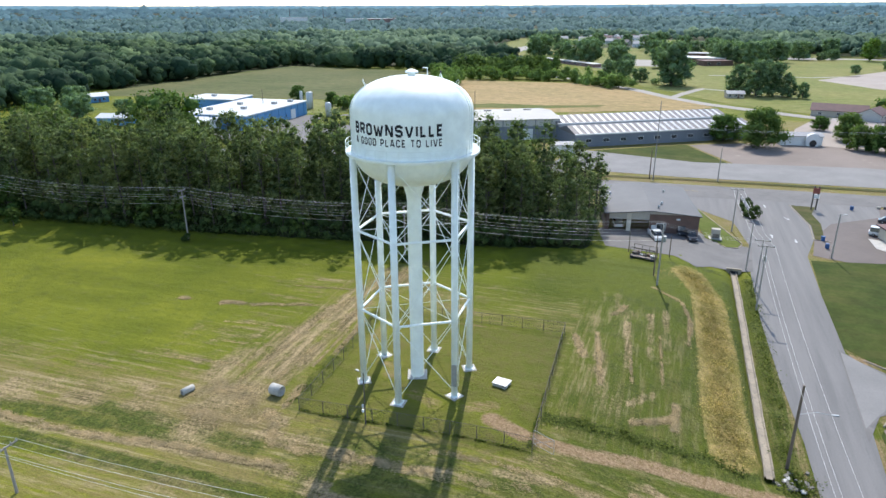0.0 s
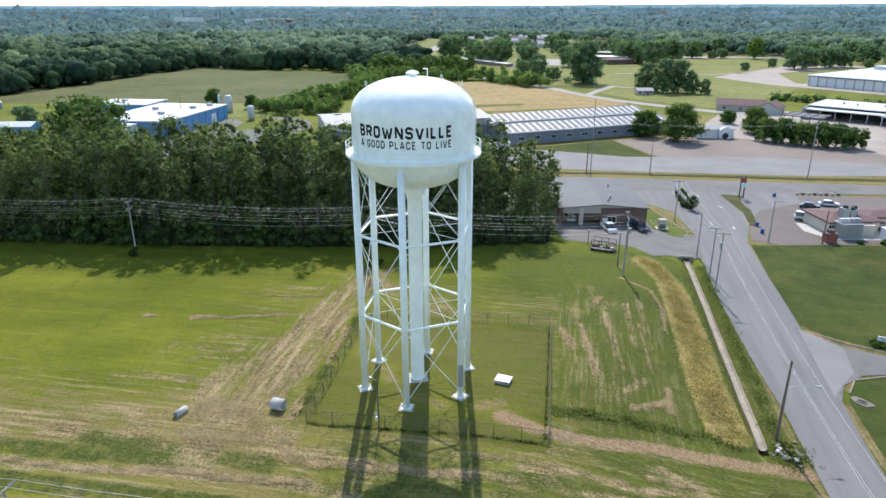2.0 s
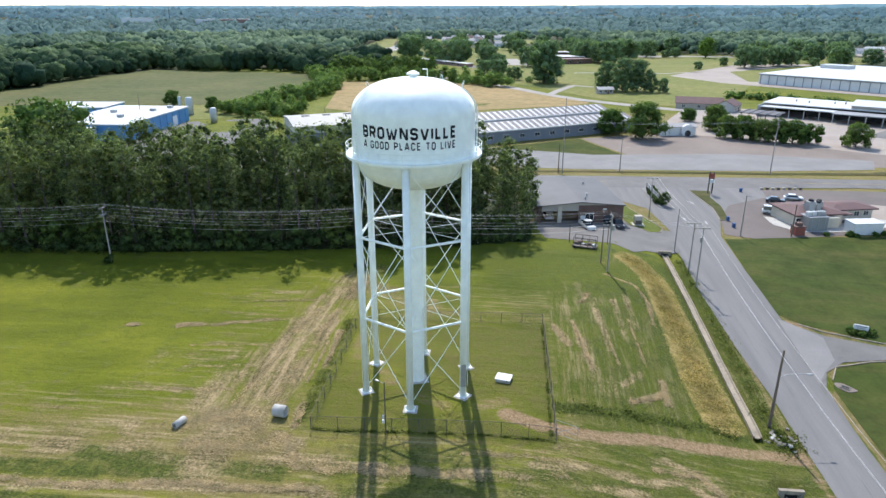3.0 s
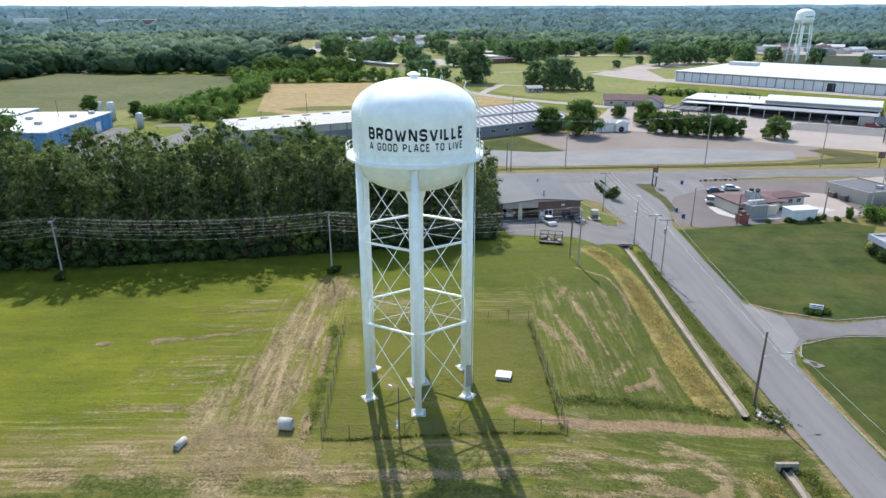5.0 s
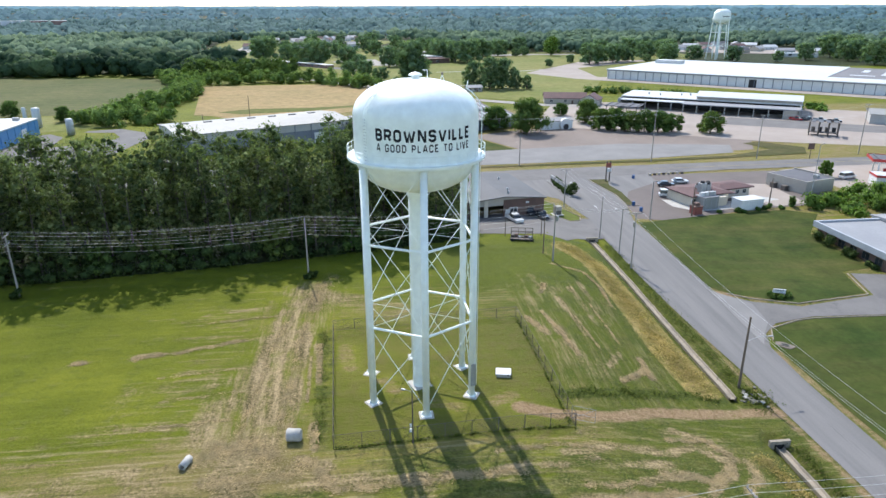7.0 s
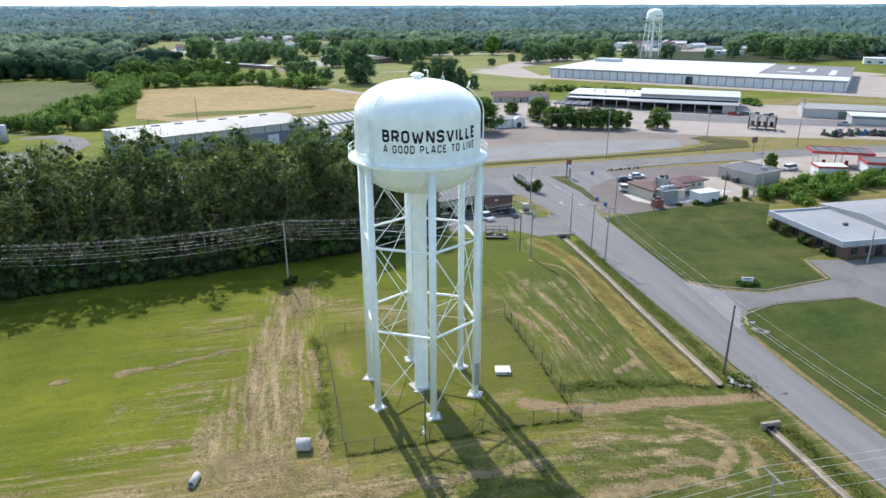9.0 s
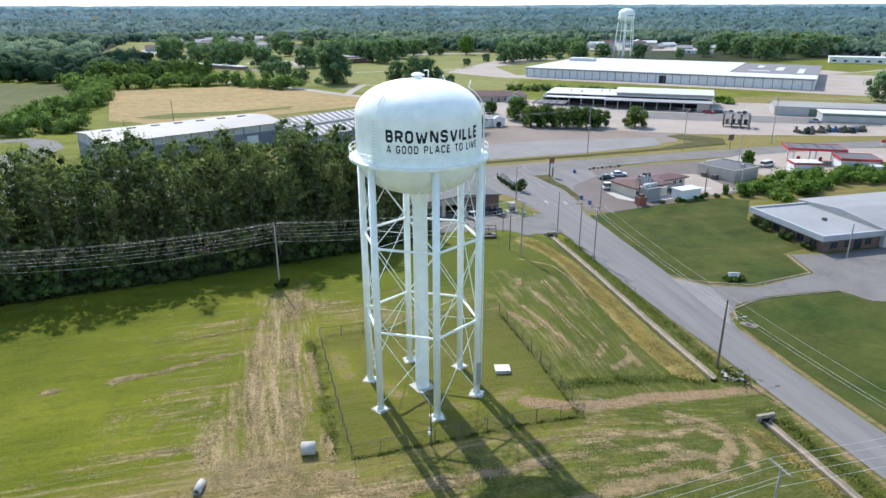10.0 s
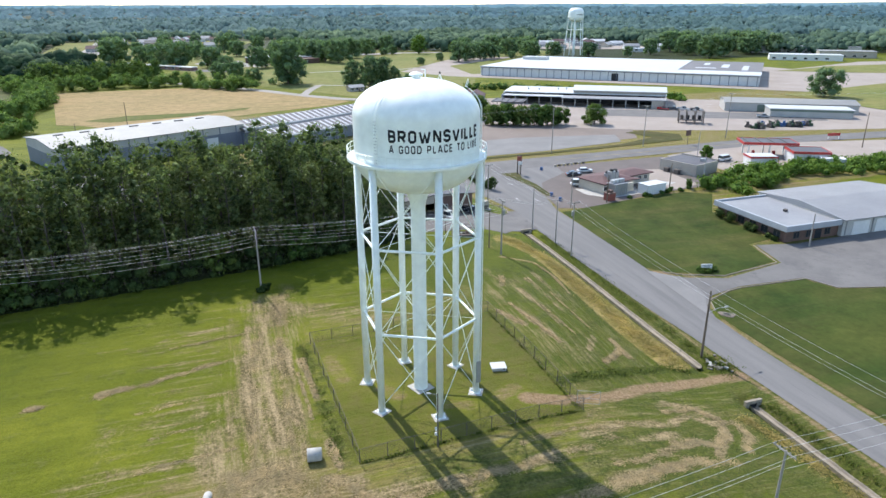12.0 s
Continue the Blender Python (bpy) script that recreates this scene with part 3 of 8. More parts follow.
# side street, the main road and the lots round the junction
sheet("road_side_street", [(19.4, 16), (26.7, 16), (26.7, 56), (26.9, 70), (27.6, 82), (28.2, 97), (28.4, 118), (29.3, 138), (33, 152), (38, 163), (50, 172), (52, 183), (-6, 179), (8, 168), (17, 158), (19.2, 140), (17.8, 125), (17.6, 106), (18.4, 88), (19.4, 75), (19.6, 60)],
      M_ROAD, "worn grey asphalt side street with faint white edge lines", "road", 0.06, 3.0)
sheet("road_main", [(-260, 162), (-120, 170), (16, 178.3), (78, 184.4), (150, 186), (260, 176), (420, 150), (420, 161), (262, 187), (150, 197), (60, 194), (5, 191), (-120, 182), (-260, 174)],
      M_ASPHALT, "grey asphalt main road crossing behind the junction", "road", 0.08, 6.0)
sheet("road_service", [(-34, 201), (5, 199.8), (60, 203), (94, 208.6), (100, 222), (60, 229), (10, 222), (-30, 232)],
      M_SERVICE, "pale asphalt service lane beside the main road", "road", 0.07, 6.0)
sheet("driveway", [(26.6, 77), (29.0, 83), (32.5, 86), (40, 87.6), (55, 87.4), (57, 82), (66, 79.4), (100, 79), (100, 104), (69, 103), (60, 105), (57, 95), (40.5, 91.2), (33, 93.6), (29.5, 96.5), (27.4, 99.5)],
      M_ASPHALT, "cracked asphalt driveway and car park of the office", "driveway", 0.07, 3.0)
sheet("driveway_apron", [(26.9, 80), (29.2, 83.6), (31.5, 86.4), (32.5, 93), (30, 96), (27.6, 98.6)], M_SERVICE, "pale worn concrete apron of the office drive", "driveway", 0.085, 3.0)
sheet("garage_yard", [(-9, 127), (4, 125), (8, 121), (11, 124), (18.3, 126), (19.4, 140), (12, 142), (8.6, 147), (-12, 141)],
      M_ASPHALT, "patched asphalt yard before the workshop", "yard", 0.07, 3.0)
sheet("diner_lot", [(30.5, 139), (36, 137), (50, 140), (62, 143), (88, 146), (92, 181.5), (53, 180.6), (40, 171), (34, 158)],
      M_ASPHALT_OLD, "reddish worn asphalt car park round the diner", "car park", 0.05, 4.0)
sheet("gravel_lot", [(22.5, 221.5), (60, 207), (104, 213), (112, 228), (172, 207), (176, 212), (120, 262), (62, 268), (30, 262), (8.5, 252)],
      M_DIRT_LOT, "reddish gravel yard", "yard", 0.05, 8.0)

sheet("diner_apron", [(43.4, 154), (43.4, 147.6), (47.4, 142.8), (53, 143.4), (58, 144.2), (66, 147.4), (74, 150.6), (70, 154.6), (62, 150.6), (54, 150), (48.5, 152.5)],
      M_CONCRETE, "pale gravel strip behind the diner kitchen", "yard", 0.09, 3.0)

# ---- fields and far lots ----
def crop_material(name, c1, c2, c3, span=0.02):
    m, nt, p = nodes_of(name)
    big, rows_, fine = noise_node(nt, span, 4, 0.6), noise_node(nt, 0.12, 4, 0.7, stretch=(0.25, 1.8, 1)), noise_node(nt, 1.2, 4, 0.7)
    col = mix(nt, ramp(nt, big.outputs[0], 0.36, 0.64), c1, c2)
    col = mix(nt, maths(nt, "MULTIPLY", ramp(nt, rows_.outputs[0], 0.45, 0.7), 0.6), col, c3)
    patch = noise_node(nt, 0.22, 5, 0.7)
    col = mix(nt, 0.6, col, ramp(nt, patch.outputs[0], 0.34, 0.66, (0.62, 0.66, 0.60), (1.32, 1.25, 1.25)), "MULTIPLY")
    col = mix(nt, 0.5, col, ramp(nt, fine.outputs[0], 0.3, 0.7, (0.6,) * 3, (1.15,) * 3), "MULTIPLY")
    nt.links.new(col, p.inputs["Base Color"])
    p.inputs["Roughness"].default_value = 0.95
    p.inputs["Specular IOR Level"].default_value = 0.1
    return m


M_CROP = crop_material("young_crop", (0.080, 0.100, 0.034), (0.120, 0.124, 0.048), (0.160, 0.140, 0.068))
M_HAY = crop_material("cut_hay", (0.360, 0.258, 0.130), (0.300, 0.226, 0.108), (0.225, 0.196, 0.078))
M_LAWN = crop_material("park_lawn", (0.096, 0.120, 0.027), (0.124, 0.134, 0.037), (0.160, 0.148, 0.060))
M_PARK = crop_material("park_grass", (0.145, 0.175, 0.046), (0.205, 0.202, 0.066), (0.265, 0.232, 0.104))
M_VERGE = crop_material("worn_verge", (0.062, 0.072, 0.022), (0.088, 0.082, 0.032), (0.140, 0.112, 0.056))
M_VERGE_GREEN = crop_material("green_verge", (0.088, 0.120, 0.024), (0.112, 0.136, 0.030), (0.135, 0.140, 0.044))
M_DARK_LAWN = crop_material("office_lawn", (0.036, 0.060, 0.012), (0.068, 0.083, 0.018), (0.094, 0.086, 0.030), 0.07)
sheet("field_crop", [(-332, 300), (-245, 322), (-165, 330), (-140, 345), (-135, 400), (-150, 455), (-172, 505), (-218, 517), (-322, 530)], M_CROP, "rolling field of young green crop with paler rows", "field", 0.1, 14)
sheet("field_hay", [(-113, 322), (-104, 318), (-86, 300), (-50, 318), (10, 345), (22, 357), (-18, 424), (-58, 455), (-145, 452), (-128, 400)], M_HAY, "tan field of cut hay with green patches", "field", 0.1, 14)
sheet("park", [(-30, 470), (30, 372), (66, 345), (110, 400), (140, 470), (330, 700), (330, 755), (190, 785), (60, 900), (-130, 900), (-120, 680), (-60, 560)], M_PARK, "wide mown park lawn", "lawn", 0.1, 20)
sheet("lawn_office", [(28.3, 100), (31, 97), (40.5, 92.6), (56, 96), (59, 106), (66, 107), (66, 126), (76, 138), (70, 142), (44, 139.5), (33, 136), (29.6, 136), (28.5, 118)], M_DARK_LAWN, "smooth dark green office lawn", "lawn", 0.045, 3)
sheet("lawn_factory", [(-16, 214), (21, 221), (7.5, 252), (-26, 229)], M_DARK_LAWN, "green lawn before the factory", "lawn", 0.06, 6)
sheet("lane_farm", [(-100, 508), (-96, 513), (-58, 481), (-37, 455), (-14, 423), (3, 394), (21, 372), (40, 357), (62, 340), (90, 330), (88, 323), (59, 332), (35, 350), (16, 366), (-2, 389), (-20, 418), (-43, 449), (-64, 475)], M_LANE, "narrow pale lane through the fields", "lane", 0.16, 10)
sheet("yard_pines", [(-150, 150), (-20, 160), (-30, 205), (-95, 222), (-128, 205), (-150, 205)], M_ASPHALT, "pale car park behind the pine grove", "car park", 0.05, 8)
sheet("yard_blue_works", [(-196, 215), (-128, 205), (-119, 232), (-116, 262), (-122, 276), (-134, 286), (-146, 282), (-146, 278), (-134, 277), (-128, 266), (-131, 252), (-146, 248), (-150, 268), (-158, 276), (-198, 250)], M_ASPHALT, "concrete yard of the blue works", "yard", 0.07, 8)
sheet("lot_white_warehouse", [(120, 470), (290, 300), (330, 330), (400, 430), (390, 470), (140, 480), (150, 560), (260, 650), (180, 640), (95, 520)], M_GRAVEL_LOT, "pale gravel apron round the long white warehouse", "yard", 0.15, 16)
sheet("lot_sheds", [(60, 262), (120, 225), (172, 206), (300, 175), (330, 190), (260, 262), (200, 300), (160, 320), (90, 345), (62, 330), (50, 300), (44, 268)], M_GRAVEL_LOT, "worn gravel yard between the sheds", "yard", 0.075, 8)
sheet("lot_filling_station", [(97, 172), (98, 150), (112, 152), (150, 152), (190, 158), (200, 176), (150, 187), (112, 186), (94, 182)], M_GRAVEL_LOT, "pale stained concrete round the filling station", "forecourt", 0.055, 5)
sheet("lot_diner_back", [(70, 144.5), (79, 147), (80, 166), (72, 168), (66, 150)], M_GRAVEL_LOT, "pale concrete apron behind the diner", "yard", 0.07, 3)
sheet("lot_far_sheds", [(300, 262), (420, 240), (640, 330), (700, 430), (520, 470), (400, 430), (330, 330)], M_GRAVEL_LOT, "pale gravel yards of the far depots", "yard", 0.08, 24)
sheet("lawn_south", [(28.3, 79), (30.6, 84.2), (36.6, 86.3), (40, 86.8), (54.5, 86.7), (56.6, 81.4), (66, 78.6), (100, 78.3), (100, 16), (28.0, 16), (28.0, 60)], M_DARK_LAWN, "dark green lawn across the street", "lawn", 0.045, 4)
sheet("lawn_depot", [(372, 420), (433, 378), (560, 360), (660, 430), (455, 440)], M_PARK, "green lawn before the far depots", "lawn", 0.22, 20)
sheet("lawn_store", [(262, 300), (258, 236), (330, 205), (420, 240), (420, 330), (361, 322)], M_PARK, "rough green meadow behind the store shed", "lawn", 0.2, 16)
sheet("yard_store", [(118, 268), (150, 249), (188, 230), (206, 219), (214, 230), (196, 246), (160, 268), (134, 284)], M_ASPHALT, "grey concrete yard before the store shed", "yard", 0.11, 8)
sheet("lane_cottage", [(-1, 393), (3, 389), (10, 412), (20, 440), (48, 424), (50, 427), (19, 445), (15, 441), (6, 416)], M_LANE, "pale drive to the small house", "lane", 0.17, 8)
sheet("path_park", [(26, 536), (60, 539), (96, 537), (130, 556), (129, 560), (95, 541), (60, 543), (26, 540)], M_LANE, "pale path across the park lawn", "path", 0.15, 12)
sheet("street_far", [(-186, 780), (-172, 775), (-172, 880), (-190, 1060), (-204, 1240), (-218, 1240), (-202, 1060), (-190, 880)], M_LANE, "pale far street between the woods and the houses", "road", 0.3, 30)
sheet("lot_school", [(-52, 700), (-20, 690), (-14, 640), (4, 636), (-2, 608), (-30, 612), (-62, 660)], M_LANE, "pale car park before the school", "car park", 0.2, 14)
sheet("lot_school", [(60, 742), (118, 728), (160, 742), (205, 736), (205, 752), (150, 760), (60, 764)], M_LANE, "pale car park beside the school trees", "car park", 0.2, 16)
sheet("lot_arcade", [(-130, 664), (-122, 672), (-48, 590), (-30, 570), (-40, 562), (-62, 582)], M_ASPHALT, "grey drive before the long low row", "drive", 0.2, 14)
sheet("lot_houses", [(-140, 1030), (-84, 1020), (-74, 1120), (-96, 1176), (-138, 1178)], M_GRAVEL_LOT, "bare tan ground round the new houses", "lot", 0.5, 26)
sheet("lawn_far", [(-70, 1020), (0, 1010), (20, 1100), (-20, 1176), (-64, 1170)], M_PARK, "bright far lawn behind the houses", "lawn", 0.5, 26)
sheet("lot_bungalows", [(340, 770), (400, 730), (485, 712), (495, 800), (480, 915), (430, 905), (370, 850)], M_GRAVEL_LOT, "pale yards and drives between the bungalows", "lot", 0.4, 24)
sheet("lot_street", [(-200, 805), (-176, 800), (-160, 860), (-170, 960), (-150, 1010), (-176, 1120), (-196, 1100), (-192, 900)], M_LANE, "pale drives along the far street", "lot", 0.35, 26)
sheet("lawn_estate", [(-150, 652), (-212, 748), (-231, 900), (-258, 1178), (-142, 1178), (-134, 900), (-122, 690)], M_PARK, "mown lawns and gardens of the far estate", "lawn", 0.2, 24)
sheet("lawn_works", [(-250, 292), (-200, 262), (-160, 282), (-148, 288), (-134, 292), (-142, 318), (-165, 328), (-245, 320)], M_PARK, "green grass behind the blue works", "lawn", 0.09, 10)
sheet("hay_aftermath", [(-104, 330), (-92, 322), (-62, 328), (-34, 342), (-30, 350), (-60, 340), (-88, 340)], M_LAWN, "green band of regrowth in the cut hayfield", "field", 0.13, 8)

# ---- the water tower ----
# block capitals with clipped corners: strokes on a unit square, and each letter's width
STROKES = {
    "A": (0.72, [[(0, 0), (0.44, 1), (0.56, 1), (1, 0)], [(0.17, 0.27), (0.83, 0.27)]]),
    "B": (0.60, [[(0, 0), (0, 1), (0.72, 1), (0.96, 0.86), (0.96, 0.64), (0.78, 0.52), (0, 0.52)], [(0.78, 0.52), (1, 0.38), (1, 0.15), (0.76, 0), (0, 0)]]),
    "C": (0.60, [[(1, 0.76), (1, 0.86), (0.74, 1), (0.26, 1), (0, 0.84), (0, 0.16), (0.26, 0), (0.74, 0), (1, 0.14), (1, 0.24)]]),
    "D": (0.62, [[(0, 0), (0, 1), (0.70, 1), (1, 0.82), (1, 0.18), (0.70, 0), (0, 0)]]),
    "E": (0.50, [[(1, 1), (0, 1), (0, 0), (1, 0)], [(0, 0.52), (0.84, 0.52)]]),
    "G": (0.62, [[(1, 0.76), (1, 0.86), (0.74, 1), (0.26, 1), (0, 0.84), (0, 0.16), (0.26, 0), (0.74, 0), (1, 0.15), (1, 0.46), (0.58, 0.46)]]),
    "I": (0.0, [[(0, 0), (0, 1)]]),
    "L": (0.46, [[(0, 1), (0, 0), (1, 0)]]),
    "N": (0.66, [[(0, 0), (0, 1), (0.12, 1), (0.88, 0), (1, 0), (1, 1)]]),
    "O": (0.62, [[(0.5, 0), (0.74, 0), (1, 0.16), (1, 0.84), (0.74, 1), (0.26, 1), (0, 0.84), (0, 0.16), (0.26, 0), (0.5, 0)]]),
    "P": (0.58, [[(0, 0), (0, 1), (0.74, 1), (1, 0.86), (1, 0.58), (0.74, 0.44), (0, 0.44)]]),
    "R": (0.62, [[(0, 0), (0, 1), (0.72, 1), (1, 0.86), (1, 0.60), (0.74, 0.46), (0, 0.46)], [(0.52, 0.46), (1, 0)]]),
    "S": (0.60, [[(0, 0.22), (0, 0.14), (0.26, 0), (0.74, 0), (1, 0.14), (1, 0.36), (0.76, 0.51), (0.24, 0.51), (0, 0.64), (0, 0.86), (0.26, 1), (0.74, 1), (1, 0.86), (1, 0.78)]]),
    "T": (0.60, [[(0, 1), (1, 1)], [(0.5, 1), (0.5, 0)]]),
    "V": (0.70, [[(0, 1), (0.42, 0), (0.58, 0), (1, 1)]]),
    "W": (1.02, [[(0, 1), (0.22, 0), (0.32, 0), (0.5, 0.74), (0.68, 0), (0.78, 0), (1, 1)]]),
}


def stroke_outline(pts, half):
    """Left and right edges of a pen stroke with mitred corners."""
    pts = [Vector((p[0], p[1])) for p in pts]
    ring = (pts[0] - pts[-1]).length < 1e-6
    left, right = [], []
    for k, p in enumerate(pts):
        back = pts[k - 1] if k else (pts[-2] if ring else None)
        ahead = pts[k + 1] if k + 1 < len(pts) else (pts[1] if ring else None)
        d0 = (p - back).normalized() if back is not None else None
        d1 = (ahead - p).normalized() if ahead is not None else None
        n0 = Vector((-d0.y, d0.x)) if d0 else Vector((-d1.y, d1.x))
        n1 = Vector((-d1.y, d1.x)) if d1 else n0
        n = (n0 + n1).normalized()
        w = half / max(0.6, n.dot(n1))
        left.append(p + n * w)
        right.append(p - n * w)
    return left, right


def curved_text(words, height, pen, gap, space, bearing, half_angle, z, parent):
    """Painted block capitals bent round the tank, one mesh a letter; half_angle: degrees from the middle to either end."""
    widths = [space if c == " " else STROKES[c][0] * height + pen for c in words]
    total = sum(widths) + gap * (len(words) - 1)
    line = part("lettering", B(), M_LETTER, parent, "bold black capitals reading " + words)
    at = -total / 2
    turn = radians(2 * half_angle) / total
    for c, w in zip(words, widths):
        if c != " ":
            bm = B()
            for pts in STROKES[c][1]:
                inner = [(at + pen / 2 + u * (w - pen), pen / 2 + v * (height - pen)) for u, v in pts]
                left, right = stroke_outline(inner, pen / 2)
                rows_ = []
                for a, b in zip(left, right):
                    row = []
                    for q, out in ((a, 0.008), (a, 0.030), (b, 0.030), (b, 0.008)):
                        ang = radians(bearing) + q.x * turn
                        row.append(bm.verts.new(((R_TANK + out) * math.cos(ang), (R_TANK + out) * math.sin(ang), z + q.y)))
                    rows_.append(row)
                for r0, r1 in zip(rows_, rows_[1:]):
                    for k in range(3):
                        bm.faces.new((r0[k], r1[k], r1[k + 1], r0[k + 1]))
                for row in (rows_[0], rows_[-1]):
                    bm.faces.new(row)
            bmesh.ops.recalc_face_normals(bm, faces=bm.faces[:])
            part("letter", bm, M_LETTER, line)
        at += w + gap
    return line


TZ = gz(*TOWER) - 0.1
tower = thing("water_tower", pose(*TOWER, TZ), "white painted steel water tower on six legs inside a fence", "water tower")
R_TANK, Z_RIM, Z_SHOULDER, Z_TOP, Z_BOWL = 6.80, 29.3, 33.7, 37.4, 25.5
prof = [(0.85, Z_BOWL - 0.25), (1.25, Z_BOWL - 0.05)]
for k in range(1, 13):
    a = math.pi / 2 * k / 12
    prof.append((1.25 + (R_TANK - 1.25) * math.sin(a) ** 0.9, Z_RIM - (Z_RIM - Z_BOWL) * math.cos(a) ** 1.05))
prof += [(R_TANK, Z_RIM + 0.6), (R_TANK, Z_SHOULDER)]
for k in range(1, 15):
    a = math.pi / 2 * k / 14
    prof.append((R_TANK * max(0.0, math.cos(a)) ** 0.86 if k < 14 else 0.0, Z_SHOULDER + (Z_TOP - Z_SHOULDER) * math.sin(a)))
part("tank", lathe(B(), prof, 96), M_TANK, tower, "white tank with domed top and bowl bottom", True)
part("roof_vent", lathe(B(), [(0.42, Z_TOP - 0.15), (0.42, Z_TOP + 0.25), (0.72, Z_TOP + 0.25), (0.72, Z_TOP + 0.42), (0.35, Z_TOP + 0.6), (0.0, Z_TOP + 0.68)], 20), M_TANK, tower, "mushroom vent")
part("antenna", rod(rod(B(), (1.4, 1.2, Z_TOP - 0.3), (1.4, 1.2, Z_TOP + 0.75), 0.05), (1.4, 1.2, Z_TOP + 0.72), (0.9, 1.1, Z_TOP + 0.74), 0.05), M_TANK, tower)
R_BAL = 7.55
part("balcony", lathe(B(), [(R_TANK - 0.02, Z_RIM - 0.12), (R_BAL, Z_RIM - 0.12), (R_BAL + 0.03, Z_RIM - 0.22), (R_BAL + 0.05, Z_RIM + 0.06), (R_BAL - 0.03, Z_RIM + 0.06), (R_TANK - 0.02, Z_RIM + 0.02)], 96), M_TANK, tower, "narrow walkway round the tank")
for zz, rr in ((1.1, 0.035), (0.6, 0.025)):
    part("rail", tube(B(), [(R_BAL * math.cos(2 * math.pi * k / 72), R_BAL * math.sin(2 * math.pi * k / 72), Z_RIM + zz) for k in range(73)], rr), M_TANK, tower)
bm = B()
rod(bm, (0, 0, 0), (0, 0, 1.12), 0.03, n=6)
post_mesh = link_mesh("rail_post", bm, M_TANK)
for k in range(36):
    a = 2 * math.pi * k / 36
    share("rail_post", post_mesh, tower, pose(R_BAL * math.cos(a), R_BAL * math.sin(a), Z_RIM))
part("riser", lathe(B(), [(0.86, 0.0), (0.84, 0.3), (0.84, Z_BOWL - 2.2), (0.90, Z_BOWL - 1.6), (1.20, Z_BOWL - 0.6), (1.30, Z_BOWL + 0.15)], 32), M_TANK, tower, "thick central riser pipe", True)
part("footing", cube(B(), 0, 0, -0.3, 2.5, 2.5, 0.45, 20, 0.04), M_CONCRETE, tower, "white painted concrete footing")
LEG_R, LEG_0, NODES = 6.85, -88.5, (0.0, 10.1, 20.1, 28.9)
corner = [(LEG_R * math.cos(radians(LEG_0 + 60 * k)), LEG_R * math.sin(radians(LEG_0 + 60 * k))) for k in range(6)]
bm = B()
rod(bm, (0, 0, 0.2), (0, 0, Z_RIM - 0.1), 0.40, n=20)
leg_mesh = link_mesh("leg", bm, M_TANK, True)
bm = cube(B(), 0, 0, 0.1, 1.15, 1.15, 0.12)
for k in range(4):
    cube(bm, 0.42 * math.cos(k * math.pi / 2), 0.42 * math.sin(k * math.pi / 2), 0.22, 0.3 if k % 2 == 0 else 0.04, 0.04 if k % 2 == 0 else 0.3, 0.35)
plate_mesh = link_mesh("base_plate", bm, M_TANK)
pad_mesh = link_mesh("footing", cube(B(), 0, 0, -0.35, 1.7, 1.7, 0.5, 0, 0.05), M_CONCRETE)
legs = []
for k, (x, y) in enumerate(corner):
    leg = share("leg", leg_mesh, tower, pose(x, y, 0, 0, 0, LEG_0 + 60 * k))
    share("base_plate", plate_mesh, leg, pose(0, 0, 0))
    share("footing", pad_mesh, tower, pose(x, y, 0, 0, 0, LEG_0 + 60 * k))
for k in range(6):
    (x0, y0), (x1, y1) = corner[k], corner[(k + 1) % 6]
    for z in NODES[1:3]:
        part("strut", rod(B(), (x0, y0, z), (x1, y1, z), 0.15, n=10), M_TANK, tower)
    for lo, hi in zip(NODES, NODES[1:]):
        lo2, hi2 = lo + (0.7 if lo == 0 else 0.1), hi - 0.1
        part("tie_rod", rod(B(), (x0, y0, lo2), (x1, y1, hi2), 0.045, n=6), M_TANK, tower)
        part("tie_rod", rod(B(), (x1, y1, lo2), (x0, y0, hi2), 0.045, n=6), M_TANK, tower)
for k in range(6):
    x, y = corner[k]
    part("spoke_rod", rod(B(), (x, y, NODES[1]), (x * 0.12, y * 0.12, NODES[1]), 0.03, n=6), M_TANK, tower)
    part("spoke_rod", rod(B(), (x, y, NODES[2]), (x * 0.12, y * 0.12, NODES[2]), 0.03, n=6), M_TANK, tower)
curved_text("BROWNSVILLE", 1.26, 0.275, 0.30, 0.0, -86.3, 44.8, 31.80, tower)
curved_text("A GOOD PLACE TO LIVE", 0.80, 0.140, 0.255, 0.30, -86.3, 44.2, 30.76, tower)
# ladders: two up the tank's side, and one from the balcony down a leg with its locked guard
rung_mesh = link_mesh("rung", rod(B(), (0, -0.22, 0), (0, 0.22, 0), 0.018, n=5), M_FASCIA)
